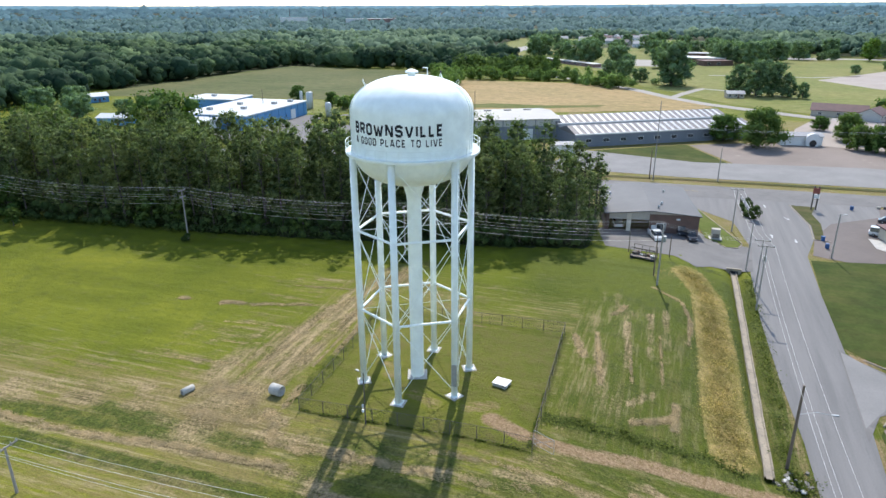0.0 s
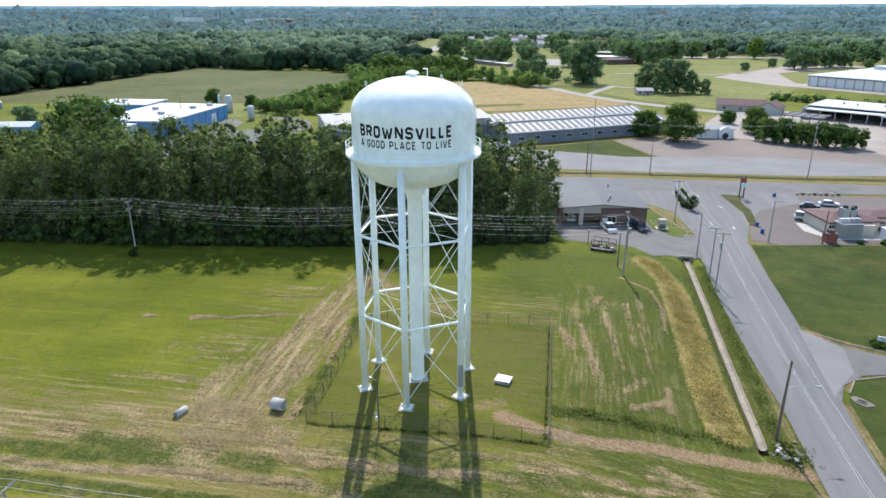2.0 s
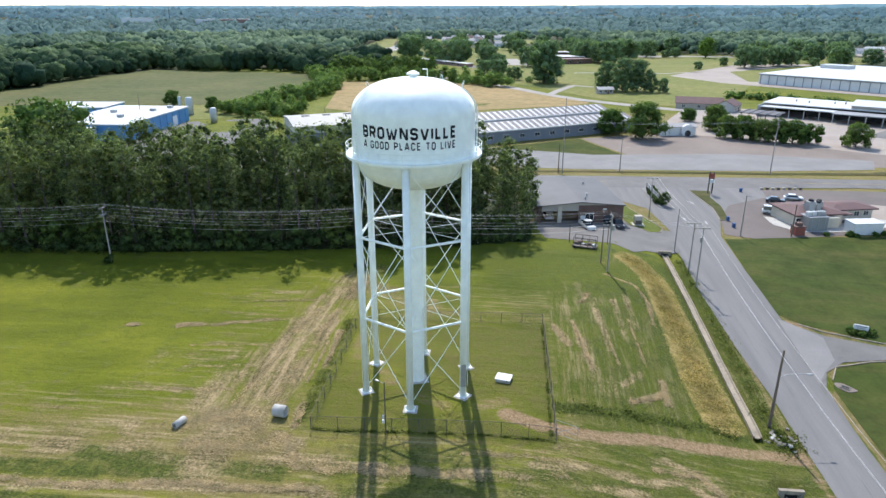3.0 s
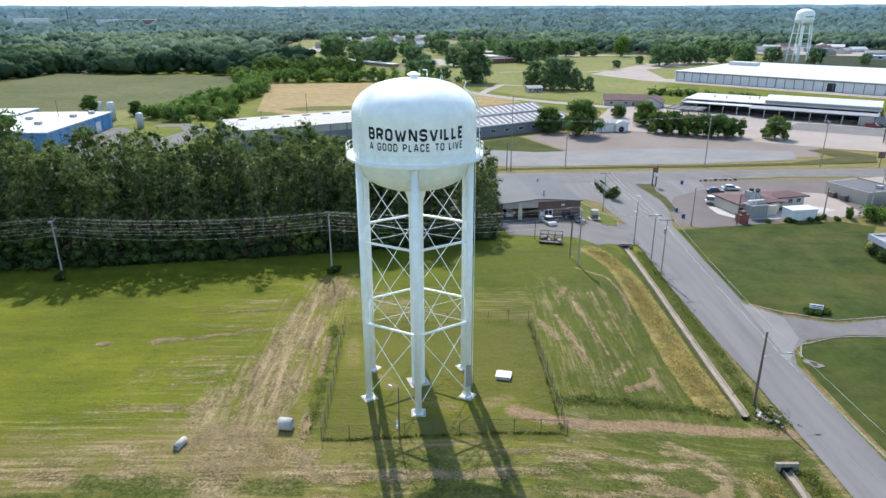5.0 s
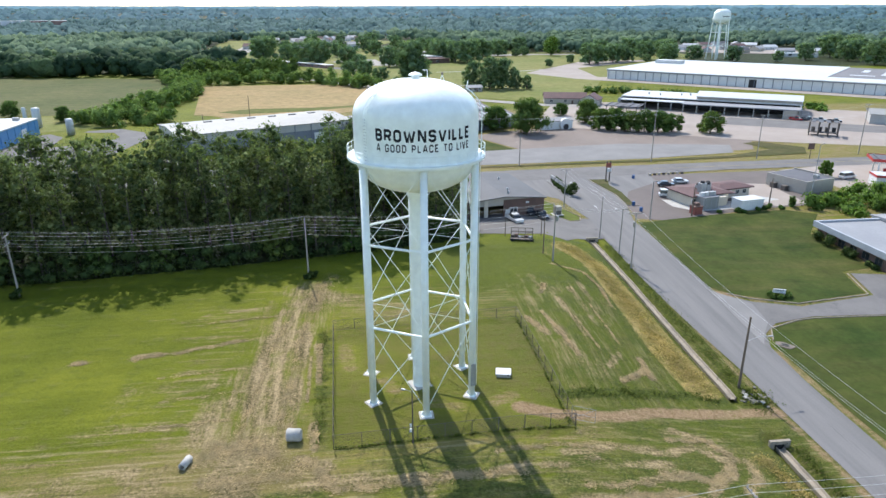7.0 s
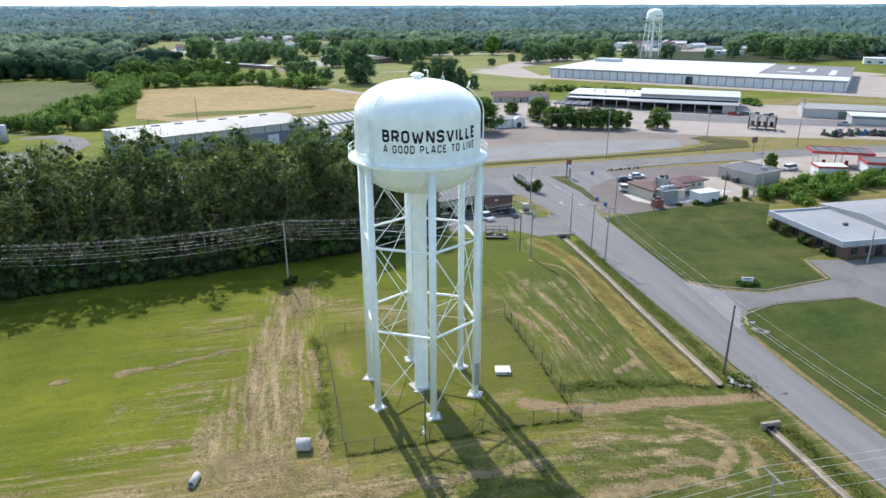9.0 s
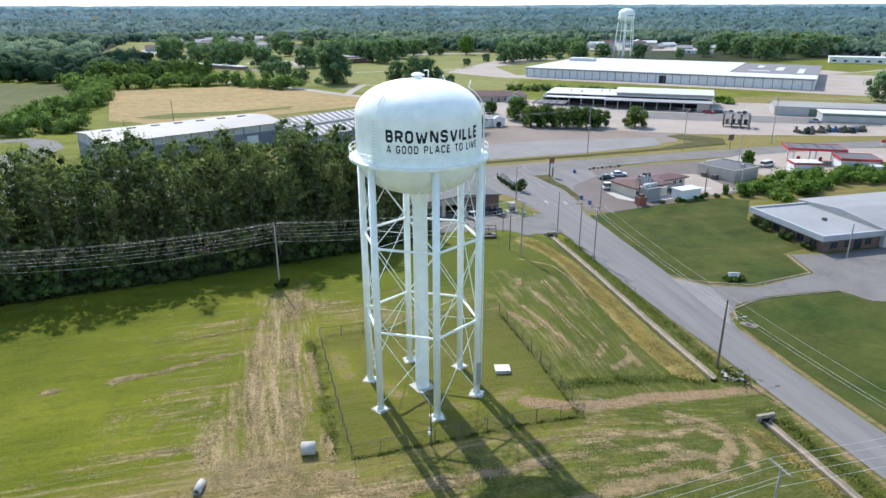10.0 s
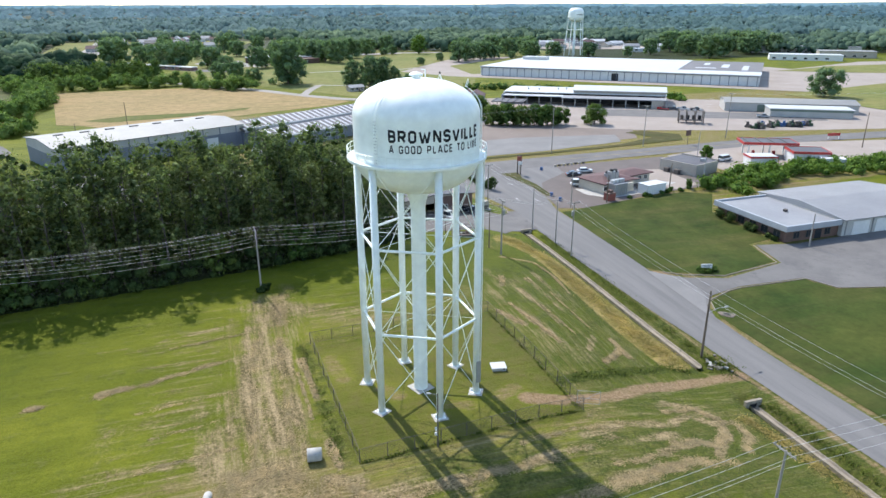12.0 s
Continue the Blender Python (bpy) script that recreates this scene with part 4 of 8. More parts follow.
for bearing, stand, low_r in ((-143.0, 0.16, 4.9), (-8.0, 0.38, 4.6)):
    way = [(R_TANK + stand, Z_RIM)] + [(r + stand * 0.9, z + 0.10) for r, z in prof if z > Z_RIM + 0.5 and r > low_r]
    for off in (-0.22, 0.22):
        a = radians(bearing) + off / 6.8
        part("ladder_rail", tube(B(), [(r * math.cos(a), r * math.sin(a), z) for r, z in way], 0.038, 5), M_TANK, tower)
    a = radians(bearing)
    for k in range(14):
        share("rung", rung_mesh, tower, pose((R_TANK + stand) * math.cos(a), (R_TANK + stand) * math.sin(a), Z_RIM + 0.3 + k * 0.32, 0, 0, bearing))
    r1, z1 = way[-1]
    hoop = [(r1 + d * 0.2, off, z1 + up) for d, off, up in ((0, -0.30, 0), (1, -0.30, 0.55), (1, 0, 0.75), (1, 0.30, 0.55), (0, 0.30, 0))]
    part("ladder_hoop", tube(B(), [(r * math.cos(a) - o * math.sin(a), r * math.sin(a) + o * math.cos(a), z) for r, o, z in hoop], 0.035, 5), M_TANK, tower)
for dx, dy in ((-0.35, 0), (0.3, 0.25), (0.3, -0.25)):
    part("beacon_leg", rod(B(), (3.0 + dx, 1.0 + dy, Z_TOP - 0.75), (3.0, 1.0, Z_TOP + 0.25), 0.03, n=5), M_TANK, tower)
part("beacon", lathe(B(), [(0, Z_TOP + 0.2), (0.11, Z_TOP + 0.25), (0.11, Z_TOP + 0.45), (0, Z_TOP + 0.52)], 10, 3.0, 1.0), M_RUSTY, tower)
lx, ly = corner[1]
for off in (-0.2, 0.2):
    part("ladder_rail", rod(B(), (lx + 0.52 * 0.86 + off * 0.5, ly - 0.52 * 0.5 + off * 0.86, 1.6), (lx + 0.52 * 0.86 + off * 0.5, ly - 0.52 * 0.5 + off * 0.86, Z_RIM), 0.03, n=5), M_TANK, tower)
part("ladder_guard", cube(B(), lx + 0.10, ly - 0.50, 1.7, 0.62, 0.12, 2.9, 10, 0.02), M_GALV, tower, "grey steel ladder guard")

# ---- trees and shrubs ----
def blob_form(cuts):
    """The corners and faces of a unit ball, to be lumped and stretched."""
    bm = B()
    bmesh.ops.create_icosphere(bm, subdivisions=cuts, radius=1.0)
    v = np.array([p.co[:] for p in bm.verts])
    f = np.array([[p.index for p in q.verts] for q in bm.faces])
    bm.free()
    return v, f


BALL = {1: blob_form(1), 2: blob_form(2)}


def unit(d):
    return d / (np.linalg.norm(d, axis=-1, keepdims=True) + 1e-9)


def lumps(centres, radii, rng, rough=0.22, flat=0.85, cuts=2):
    """Uneven rounded masses of foliage, one at each centre: corners, faces, outward directions."""
    ball_v, ball_f = BALL[cuts]
    n = len(centres)
    c, r = np.asarray(centres, float), np.asarray(radii, float)
    ph = rng.uniform(0, 6.28, size=(n, 1, 3))
    wave = np.sin(ball_v[None] * 4.3 + ph)
    bulge = 1 + rough * (wave[:, :, 0] * wave[:, :, 1] + 0.8 * wave[:, :, 2] * wave[:, :, 0]) + rng.uniform(-0.1, 0.1, size=(n, len(ball_v)))
    v = c[:, None] + ball_v[None] * bulge[:, :, None] * r[:, None, None] * np.array((1, 1, flat))
    f = ball_f[None] + (np.arange(n) * len(ball_v))[:, None, None]
    return v.reshape(-1, 3), f.reshape(-1, 3), np.tile(ball_v, (n, 1))


def foliage_mesh(name, verts, faces, normals, material, shade=None):
    """One mesh of leaf sprays (and the dense masses behind them) that takes light as rounded tufts."""
    me = bpy.data.meshes.new(name)
    me.from_pydata(verts.tolist(), [], faces)
    me.polygons.foreach_set("use_smooth", [True] * len(faces))
    me.normals_split_custom_set_from_vertices(unit(normals).tolist())
    if shade is not None:
        me.attributes.new("shade", "FLOAT", "POINT").data.foreach_set("value", shade.astype(np.float32))
    me.materials.append(material)
    return me


def leafy(name, clumps, per, size, rng, material, slim=1.0, lift=0.0, core=0.0, ragged=0.55, far=1.08, cuts=2):
    """A crown: round each clump (centre, radius) a cloud of leaf sprays, thicker towards its outside, about a dense core."""
    pts, out = [], []
    for (c, r) in clumps:
        d = unit(rng.normal(size=(per, 3)))
        low_ = 0.25 if not core else core
        pts.append(np.array(c) + d * np.array((r, r, r * 0.8)) * (rng.uniform(low_, far, size=(per, 1)) ** 0.6))
        out.append(d)
    out = np.concatenate(out)
    v, f = leaf_quads(np.concatenate(pts), size, rng, lift, slim, out * 0.6)
    nor = np.repeat(unit(out + np.array((0, 0, 0.15))) + rng.normal(size=out.shape) * ragged * 0.6, 4, axis=0)
    if not core:
        return foliage_mesh(name, v, f.tolist(), nor, material)
    v0, f0, n0 = lumps([c for c, _ in clumps], [r * core for _, r in clumps], rng, cuts=cuts)
    n0 = n0 + rng.normal(size=n0.shape) * (0.4 if cuts > 1 else 0.9)
    return foliage_mesh(name, np.concatenate((v0, v)), f0.tolist() + (f + len(v0)).tolist(), np.concatenate((n0, nor)), material)


def hang(name, me, parent):
    ob = new(name, me)
    ob.parent = parent
    return ob


def build_pine(seed, height, label):
    """A tall pine: bare lower trunk, short whorled limbs, tufted narrow crown."""
    rng = np.random.default_rng(seed)
    t = thing("pine_tree", pose(0, 0, 0), label, "tree", "pines of the grove")
    lean = rng.uniform(-0.5, 0.5, 2)
    axis = [(lean[0] * k * k, lean[1] * k * k, height * k) for k in (0, 0.25, 0.5, 0.75, 0.96)]
    bm = B()
    for k in range(4):
        rod(bm, axis[k], axis[k + 1], 0.24 * (1 - 0.22 * k), 0.24 * (0.78 - 0.22 * k), n=6, caps=False)
    clumps = []
    z = height * rng.uniform(0.16, 0.34)
    while z < height:
        k = z / height
        reach = (0.5 + 2.75 * (1 - k) ** 0.42 * min(1.0, 0.40 + (k - 0.15) * 1.7)) * rng.uniform(0.75, 1.25)
        for _ in range(int(rng.integers(2, 5))):
            a = rng.uniform(0, 2 * math.pi)
            d = reach * rng.uniform(0.55, 1.1)
            x, y, zz = lean[0] * k * k + d * math.cos(a), lean[1] * k * k + d * math.sin(a), z + 0.25 * d + rng.uniform(-0.3, 0.3)
            if rng.uniform() < 0.6:
                rod(bm, (lean[0] * k * k, lean[1] * k * k, z), (x, y, zz), 0.06, 0.02, n=3, caps=False)
            clumps.append(((x, y, zz), rng.uniform(0.6, 1.15)))
            if d > 2.2:
                clumps.append(((x * 0.55, y * 0.55, zz - 0.1 * d), rng.uniform(0.6, 0.9)))
        z += rng.uniform(0.55, 1.0)
    clumps.append(((lean[0], lean[1], height), 0.8))
    part("trunk", bm, M_BARK, t)
    hang("crown", leafy("crown", clumps, 26, 0.22, rng, M_PINE, 0.42, 0.6, core=0.5, ragged=0.8, far=2.1, cuts=1), t)
    return t


def build_broadleaf(seed, height, radius, material, label, group="", name="broadleaf_tree", size=0.5, per=34, low=0.28, lobes=26):
    """A spreading tree: forked trunk, limbs into a lobed crown of leaf clumps with gaps."""
    rng = np.random.default_rng(seed)
    t = thing(name, pose(0, 0, 0), label, "tree", group)
    bm = B()
    fork = height * max(0.06, low)
    rod(bm, (0, 0, -0.2), (0, 0, fork), 0.035 * height, 0.026 * height, n=7, caps=False)
    clumps = []
    for i in range(lobes):
        a = i * 2.399 + rng.uniform(-0.3, 0.3)
        k = (i + 0.5) / lobes
        zz = height * max(0.06, low + 0.05 + (0.90 - low) * k)
        shell = math.sqrt(max(0.06, 1 - ((zz - height * (low + 0.40 * (1 - low))) / (height * 0.60 * (1 - low))) ** 2))
        d = radius * shell * rng.uniform(0.30, 0.95)
        r = radius * rng.uniform(0.20, 0.40)
        c = (d * math.cos(a), d * math.sin(a), min(zz, height - r * 0.75))
        clumps.append((c, r))
        if i % 3 == 0:
            mid = (c[0] * 0.4, c[1] * 0.4, fork + (c[2] - fork) * 0.55)
            rod(bm, (0, 0, fork * 0.9), mid, 0.014 * height, 0.009 * height, n=5, caps=False)
            rod(bm, mid, c, 0.009 * height, 0.003 * height, n=4, caps=False)
    part("trunk", bm, M_BARK, t)
    hang("crown", leafy("crown", clumps, per, size, rng, material, core=0.55, far=1.3), t)
    return t


def plant(ob, spots, rng):
    """Copies of a plant at spots of (x, y, scale); the first one takes the original."""
    for k, (x, y, s) in enumerate(spots):
        m = pose(x, y, gz(x, y) - 0.1, 0, 0, rng.uniform(0, 360)) @ Matrix.Diagonal((s * rng.uniform(0.9, 1.1), s * rng.uniform(0.9, 1.1), s, 1))
        if k == 0:
            first = m
        else:
            copy_thing(ob, m)
    ob.matrix_basis = first


def grove_front(x):
    """The foot of the grove's edge: y for x."""
    return np.interp(x, [-190, -126, -84, -60, -28, -10], [98, 103.5, 107.5, 112, 118, 125])


rng = np.random.default_rng(11)
spots = []
for row in range(5):
    x = -188.0 + row * 1.7
    while x < -11.5 - max(0, row - 4) * 2:
        y = grove_front(x) + 4.2 + row * 4.3 + rng.uniform(-1.4, 1.4)
        tall_ = (0.88, 0.96, 1.01, 1.04, 1.05, 1.05)[row] * rng.uniform(0.86, 1.1)
        tall_ *= np.interp(x, [-190, -70, -52, -44, -30, -24, -20], [1.15, 1.12, 1.06, 1.11, 1.09, 1.01, 0.88])
        spots.append((x + rng.uniform(-1, 1), y, tall_))
        x += (rng.uniform(2.9, 5.2) if x > -110 else rng.uniform(4.0, 7.0)) * (1.0 if row < 2 else 1.2)
rng.shuffle(spots)
kinds = [build_pine(100 + k, 18.0 + (k % 3) * 0.7, "tall slender pine with a tufted dark green crown in the grove") for k in range(7)]
for k, ob in enumerate(kinds):
    plant(ob, [tuple(s) for s in spots[k::7]], rng)

# broadleaf trees that stand out of the grove and its leafy skirt
shrub_pts, shrub_r = [], []
x = -190.0
while x < -11:
    y = grove_front(x)
    for row in range(3):
        r = rng.uniform(0.9, 2.0) + 0.35 * row
        shrub_pts.append((x + rng.uniform(-1, 1), y + 1.2 + row * 2.2 + rng.uniform(-0.8, 0.8), gz(x, y) + r * rng.uniform(0.6, 1.0) + row * 1.1))
        shrub_r.append(r)
    x += rng.uniform(1.2, 2.2)
tagged(new("undergrowth", leafy("undergrowth", list(zip(shrub_pts, shrub_r)), 130, 0.15, rng, M_UNDER, core=0.5, far=1.5, ragged=0.35)),
       "tangled dark green shrubs along the foot of the pines", "undergrowth", kind="stuff")
# Shrub belt added to darken the gaps that show the pale car park.
back_pts = [(x, float(grove_front(x)) + 33 + rng.uniform(-1.5, 1.5), gz(x, 145) + rng.uniform(0.8, 6.5)) for x in np.arange(-190, -24, 1.3)]
tagged(new("undergrowth", leafy("undergrowth", [(p, rng.uniform(1.4, 2.6)) for p in back_pts], 44, 0.30, rng, M_UNDER, core=0.55)),
       "added dense shrubs screening the pale car park behind the grove", "undergrowth", kind="stuff")
oak = build_broadleaf(31, 25.5, 11.0, M_LEAF, "large round-crowned broadleaf tree rising out of the grove", "", "oak_tree", 0.45, 90, 0.3, 34)
plant(oak, [(-133, 150, 1.0), (-172, 142, 0.8), (-32, 138, 0.72)], rng)
small = build_broadleaf(32, 10, 4.2, M_LEAF, "leafy young tree at the grove's edge", "young trees of the grove", "young_tree", 0.36, 60, 0.15, 22)
plant(small, [(-104, 109, 0.8), (-97, 110, 0.7), (-70, 113, 0.6), (-50, 116, 0.75), (-140, 104, 0.9), (-155, 102, 0.8), (-36, 119, 0.7), (-18, 126, 0.6), (-80, 111, 0.55), (-133, 99, 0.42)], rng)

# trees about the yards and the park
lot = build_broadleaf(41, 8.6, 5.0, M_LEAF, "round dark green shade tree at the gravel yard", "trees along the gravel yard", "shade_tree", 0.3, 100, 0.10, 26)
plant(lot, [(64, 260, 1.0), (69.5, 257.5, 1.05), (75, 254.5, 0.95), (80, 252.5, 1.02), (85, 250.5, 1.0), (91, 251, 0.85), (105, 246, 1.0)], rng)
big = build_broadleaf(42, 14, 8.2, M_LEAF, "broad spreading tree with dense green leaves", "", "shade_tree", 0.34, 120, 0.10, 32)
plant(big, [(-196, 326, 0.55), (-166, 309, 0.5), (-155, 304, 0.42), (32, 255, 1.0), (20.5, 263, 0.72), (64, 277, 0.75), (59, 300, 0.42)], rng)
park = build_broadleaf(43, 20, 12.0, M_PARK_LEAF_HAZE, "mature green park tree with a rounded crown", "park trees", "park_tree", 0.5, 66, 0.08, 32)
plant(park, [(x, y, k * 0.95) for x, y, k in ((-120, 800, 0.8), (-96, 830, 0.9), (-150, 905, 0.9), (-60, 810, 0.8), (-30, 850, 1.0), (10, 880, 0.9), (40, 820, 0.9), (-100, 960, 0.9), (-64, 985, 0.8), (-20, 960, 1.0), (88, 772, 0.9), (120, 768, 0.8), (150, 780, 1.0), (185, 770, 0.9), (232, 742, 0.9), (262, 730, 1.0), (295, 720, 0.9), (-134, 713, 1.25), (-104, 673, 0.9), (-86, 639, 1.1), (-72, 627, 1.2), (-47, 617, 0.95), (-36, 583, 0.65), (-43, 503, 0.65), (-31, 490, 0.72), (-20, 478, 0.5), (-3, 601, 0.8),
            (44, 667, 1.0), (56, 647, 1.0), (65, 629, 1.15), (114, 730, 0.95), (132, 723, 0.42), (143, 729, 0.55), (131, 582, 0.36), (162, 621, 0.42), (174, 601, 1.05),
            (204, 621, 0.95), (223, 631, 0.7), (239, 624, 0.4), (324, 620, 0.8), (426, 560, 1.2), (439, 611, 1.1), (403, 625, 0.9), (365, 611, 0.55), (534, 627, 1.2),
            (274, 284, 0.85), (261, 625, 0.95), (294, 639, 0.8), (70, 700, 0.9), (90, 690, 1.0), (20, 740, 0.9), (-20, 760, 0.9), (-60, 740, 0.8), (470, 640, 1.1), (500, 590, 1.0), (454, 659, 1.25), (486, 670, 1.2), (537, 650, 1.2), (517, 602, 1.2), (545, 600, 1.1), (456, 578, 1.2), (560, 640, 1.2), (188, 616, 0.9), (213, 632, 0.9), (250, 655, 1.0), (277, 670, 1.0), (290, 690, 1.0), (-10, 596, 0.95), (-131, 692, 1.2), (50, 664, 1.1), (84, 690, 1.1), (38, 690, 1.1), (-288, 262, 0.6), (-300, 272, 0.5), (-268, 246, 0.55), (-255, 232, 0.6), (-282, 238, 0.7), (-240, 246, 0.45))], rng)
light_tree = build_broadleaf(44, 21, 9.0, M_LEAF_BRIGHT, "pale green park tree standing alone on the lawn", "", "park_tree", 0.5, 60, 0.1, 28)
plant(light_tree, [(173, 727, 1.0)], rng)
pine_group = build_broadleaf(45, 20, 8.2, M_PARK_LEAF_HAZE, "dark dense evergreen of a clump by the lane", "evergreen clump", "evergreen_tree", 0.45, 80, 0.05, 32)
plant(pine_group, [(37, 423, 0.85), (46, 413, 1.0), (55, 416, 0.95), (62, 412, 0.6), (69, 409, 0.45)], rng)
fir = build_broadleaf(47, 7.5, 2.8, M_LEAF_BRIGHT, "bright green young conifer beside the block building", "", "young_conifer", 0.3, 60, 0.02, 26)
plant(fir, [(102.4, 172.6, 0.66)], rng)
cedar = build_broadleaf(46, 28, 12.5, M_PARK_LEAF_HAZE, "huge dark evergreen with a ragged crown", "", "evergreen_tree", 0.55, 110, 0.0, 46)
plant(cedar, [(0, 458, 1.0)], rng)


# ---- woods, hedges and thickets ----
def scatter_wood(name, label, keep, box, spacing, crown, height, quads, leaf, material, seed, lobes=5, cuts=1, core=0.9, under=False, calm=0.0):
    """Lobed crowns on a loose grid where keep(x, y) holds, joined: woods too many to count."""
    r = np.random.default_rng(seed)
    count = int((box[1] - box[0]) * (box[3] - box[2]) / spacing ** 2)
    x, y = r.uniform(box[0], box[1], count), r.uniform(box[2], box[3], count)
    ok = keep(x, y)
    x, y = x[ok], y[ok]
    z = ground_z(x, y)
    n = len(x)
    size_ = r.uniform(0.36, 0.80, n) + 0.75 * r.uniform(size=n) * (r.uniform(size=n) < 0.32)
    swell = 0.5 + 0.28 * np.sin(x * 0.043 + np.sin(y * 0.031) * 2) + 0.28 * np.sin(y * 0.051 + np.sin(x * 0.027) * 2.3)
    hh = height * (0.36 + 0.44 * size_ + 0.42 * swell)
    rr = crown * size_
    tone = np.clip(0.42 + 0.22 * r.normal(size=n) + 0.30 * (swell - 0.5) + 0.26 * np.sin(x * 0.009 + 2 * np.sin(y * 0.006)), 0, 1)
    # a rounded crown of leafy lobes, then sprays over them
    inner = np.stack((x, y, z + hh - rr * 0.95), axis=-1)
    turn = r.uniform(0, 6.28, size=(n, 1)) + np.arange(lobes)[None] * 2.4
    k = (np.arange(lobes)[None] + r.uniform(0.2, 0.8, size=(n, lobes))) / lobes
    out = rr[:, None] * np.sqrt(k) * 0.80
    rad = rr[:, None] * r.uniform(0.36, 0.56, size=(n, lobes)) * (1.0 if lobes > 4 else 1.25)
    top = (z + hh)[:, None] - rad - k * rr[:, None] * r.uniform(0.35, 0.95, size=(n, lobes))
    c = np.stack((x[:, None] + out * np.cos(turn), y[:, None] + out * np.sin(turn), top), axis=-1)
    v0, f0, n0 = lumps(c.reshape(-1, 3), rad.ravel() * core, r, 0.25, 1.0, cuts)
    each = len(v0) // n
    if under:
        low_ = np.stack((x, y, z + hh * 0.36), axis=-1)
        v2, f2, n2 = lumps(low_, rr * 0.8, r, 0.25, 1.0, 1)
        mid_z = np.repeat(low_[:, 2], len(v2) // n)
        v2[:, 2] = mid_z + (v2[:, 2] - mid_z) * np.repeat(hh * 0.36 / (rr * 0.8), len(v2) // n)
    n0 = n0 * 0.5 + unit(v0 - np.repeat(inner, each, axis=0)) * 0.8 + r.normal(size=n0.shape) * 0.22
    pick = r.integers(0, lobes, size=(n, quads))
    d = unit(r.normal(size=(n, quads, 3)))
    d[:, :, 2] = np.where(r.uniform(size=d.shape[:2]) < 0.8, np.abs(d[:, :, 2]), d[:, :, 2])
    tree = np.arange(n)[:, None]
    skirt = (r.uniform(size=(n, quads)) < 0.3) & under
    middle = np.where(skirt[:, :, None], inner[:, None], c[tree, pick])
    reach = np.where(skirt, rr[:, None] * 0.82, rad[tree, pick] * core)
    q = middle + d * (reach * r.uniform(0.9, 1.25, size=(n, quads)))[:, :, None]
    q[:, :, 2] = np.where(skirt, z[:, None] + hh[:, None] * r.uniform(0.05, 0.6, size=(n, quads)), q[:, :, 2])
    away = unit(q - inner[:, None])
    nor = (d * 0.75 + away * 0.5 + r.normal(size=d.shape) * 0.2).reshape(-1, 3)
    v1, f1 = leaf_quads(q.reshape(-1, 3), leaf, r, 0.0, 0.8, (d * 0.5 + away * 0.3).reshape(-1, 3), 0.5)
    if under:
        v0, f0, n0 = np.concatenate((v0, v2)), np.concatenate((f0, f2 + len(v0))), np.concatenate((n0, n2))
        tone_core = np.concatenate((np.repeat(tone, each), np.repeat(tone, len(v2) // n)))
    else:
        tone_core = np.repeat(tone, each)
    # Far crowns' normals lean up and towards the camera, evening out their shading.
    up = np.array((0.0, -0.25, 1.0))
    n0, nor = n0 * (1 - calm) + up * calm, nor * (1 - calm) + up * calm
    shade = np.concatenate((tone_core, np.repeat(np.clip(np.repeat(tone, quads) + r.normal(size=n * quads) * 0.10, 0, 1), 4)))
    me = foliage_mesh(name, np.concatenate((v0, v1)), f0.tolist() + (f1 + len(v0)).tolist(), np.concatenate((n0, np.repeat(nor, 4, axis=0))), material, shade)
    return tagged(new(name, me), label, "woods", kind="stuff")


def in_poly(x, y, poly):
    hit = np.zeros(x.shape, bool)
    for (x0, y0), (x1, y1) in zip(poly, poly[1:] + poly[:1]):
        cross = (y0 > y) != (y1 > y)
        hit ^= cross & (x < (x1 - x0) * (y - y0) / (y1 - y0 + 1e-12) + x0)
    return hit


def in_view(x, y):
    return np.abs(x + 20) < 1.62 * (y + 60)


WOOD_LEFT = [(-330, 190), (-305, 240), (-322, 285), (-335, 320), (-328, 535), (-215, 524), (-165, 514), (-118, 560), (-150, 640), (-214, 740), (-232, 900), (-262, 1250), (-2200, 1250), (-2200, 150), (-560, 150), (-420, 190)]


def wood_edge(x, y):
    """Where the near woods end towards the fields."""
    return in_poly(x, y, WOOD_LEFT) & (~in_poly(x + 4, y - 20, WOOD_LEFT) | ~in_poly(x + 20, y, WOOD_LEFT))


scatter_wood("woods", "dense green broadleaf woods behind the field", lambda x, y: in_poly(x, y, WOOD_LEFT) & ~wood_edge(x, y) & in_view(x, y) & (y < 640) & (x > -900), (-900, -80, 150, 640), 10.6, 9.4, 16.5, 36, 0.70, M_WOODS, 61, 7, 1, 0.9, True)
scatter_wood("woods", "leafy edge of the woods down to the field", lambda x, y: wood_edge(x, y) & in_view(x, y) & (y < 640) & (x > -900), (-900, -80, 150, 640), 8.5, 7.8, 15.0, 150, 0.66, M_WOODS, 65, 9, 1, 0.9, True)
scatter_wood("woods", "green broadleaf woods reaching away into the distance", lambda x, y: in_poly(x, y, WOOD_LEFT) & in_view(x, y) & ((y >= 640) | (x <= -900)) & (np.hypot(x, y) < 1250), (-1250, -80, 150, 1250), 14, 11, 17, 9, 1.1, M_WOODS_MID_HAZE, 62, 5, calm=0.4)
CLEARING = [(740, 850), (860, 740), (1180, 940), (1060, 1060)]
sheet("field_clearing", CLEARING, M_PARK, "bright green clearing in the far woods", "field", 0.5, 40)
PARK = [(-190, 560), (-235, 760), (-250, 1180), (60, 1180), (70, 860), (190, 760), (300, 760), (345, 900), (490, 930), (505, 800), (485, 690), (560, 560), (720, 520), (800, 300), (620, 200), (-190, 200)]
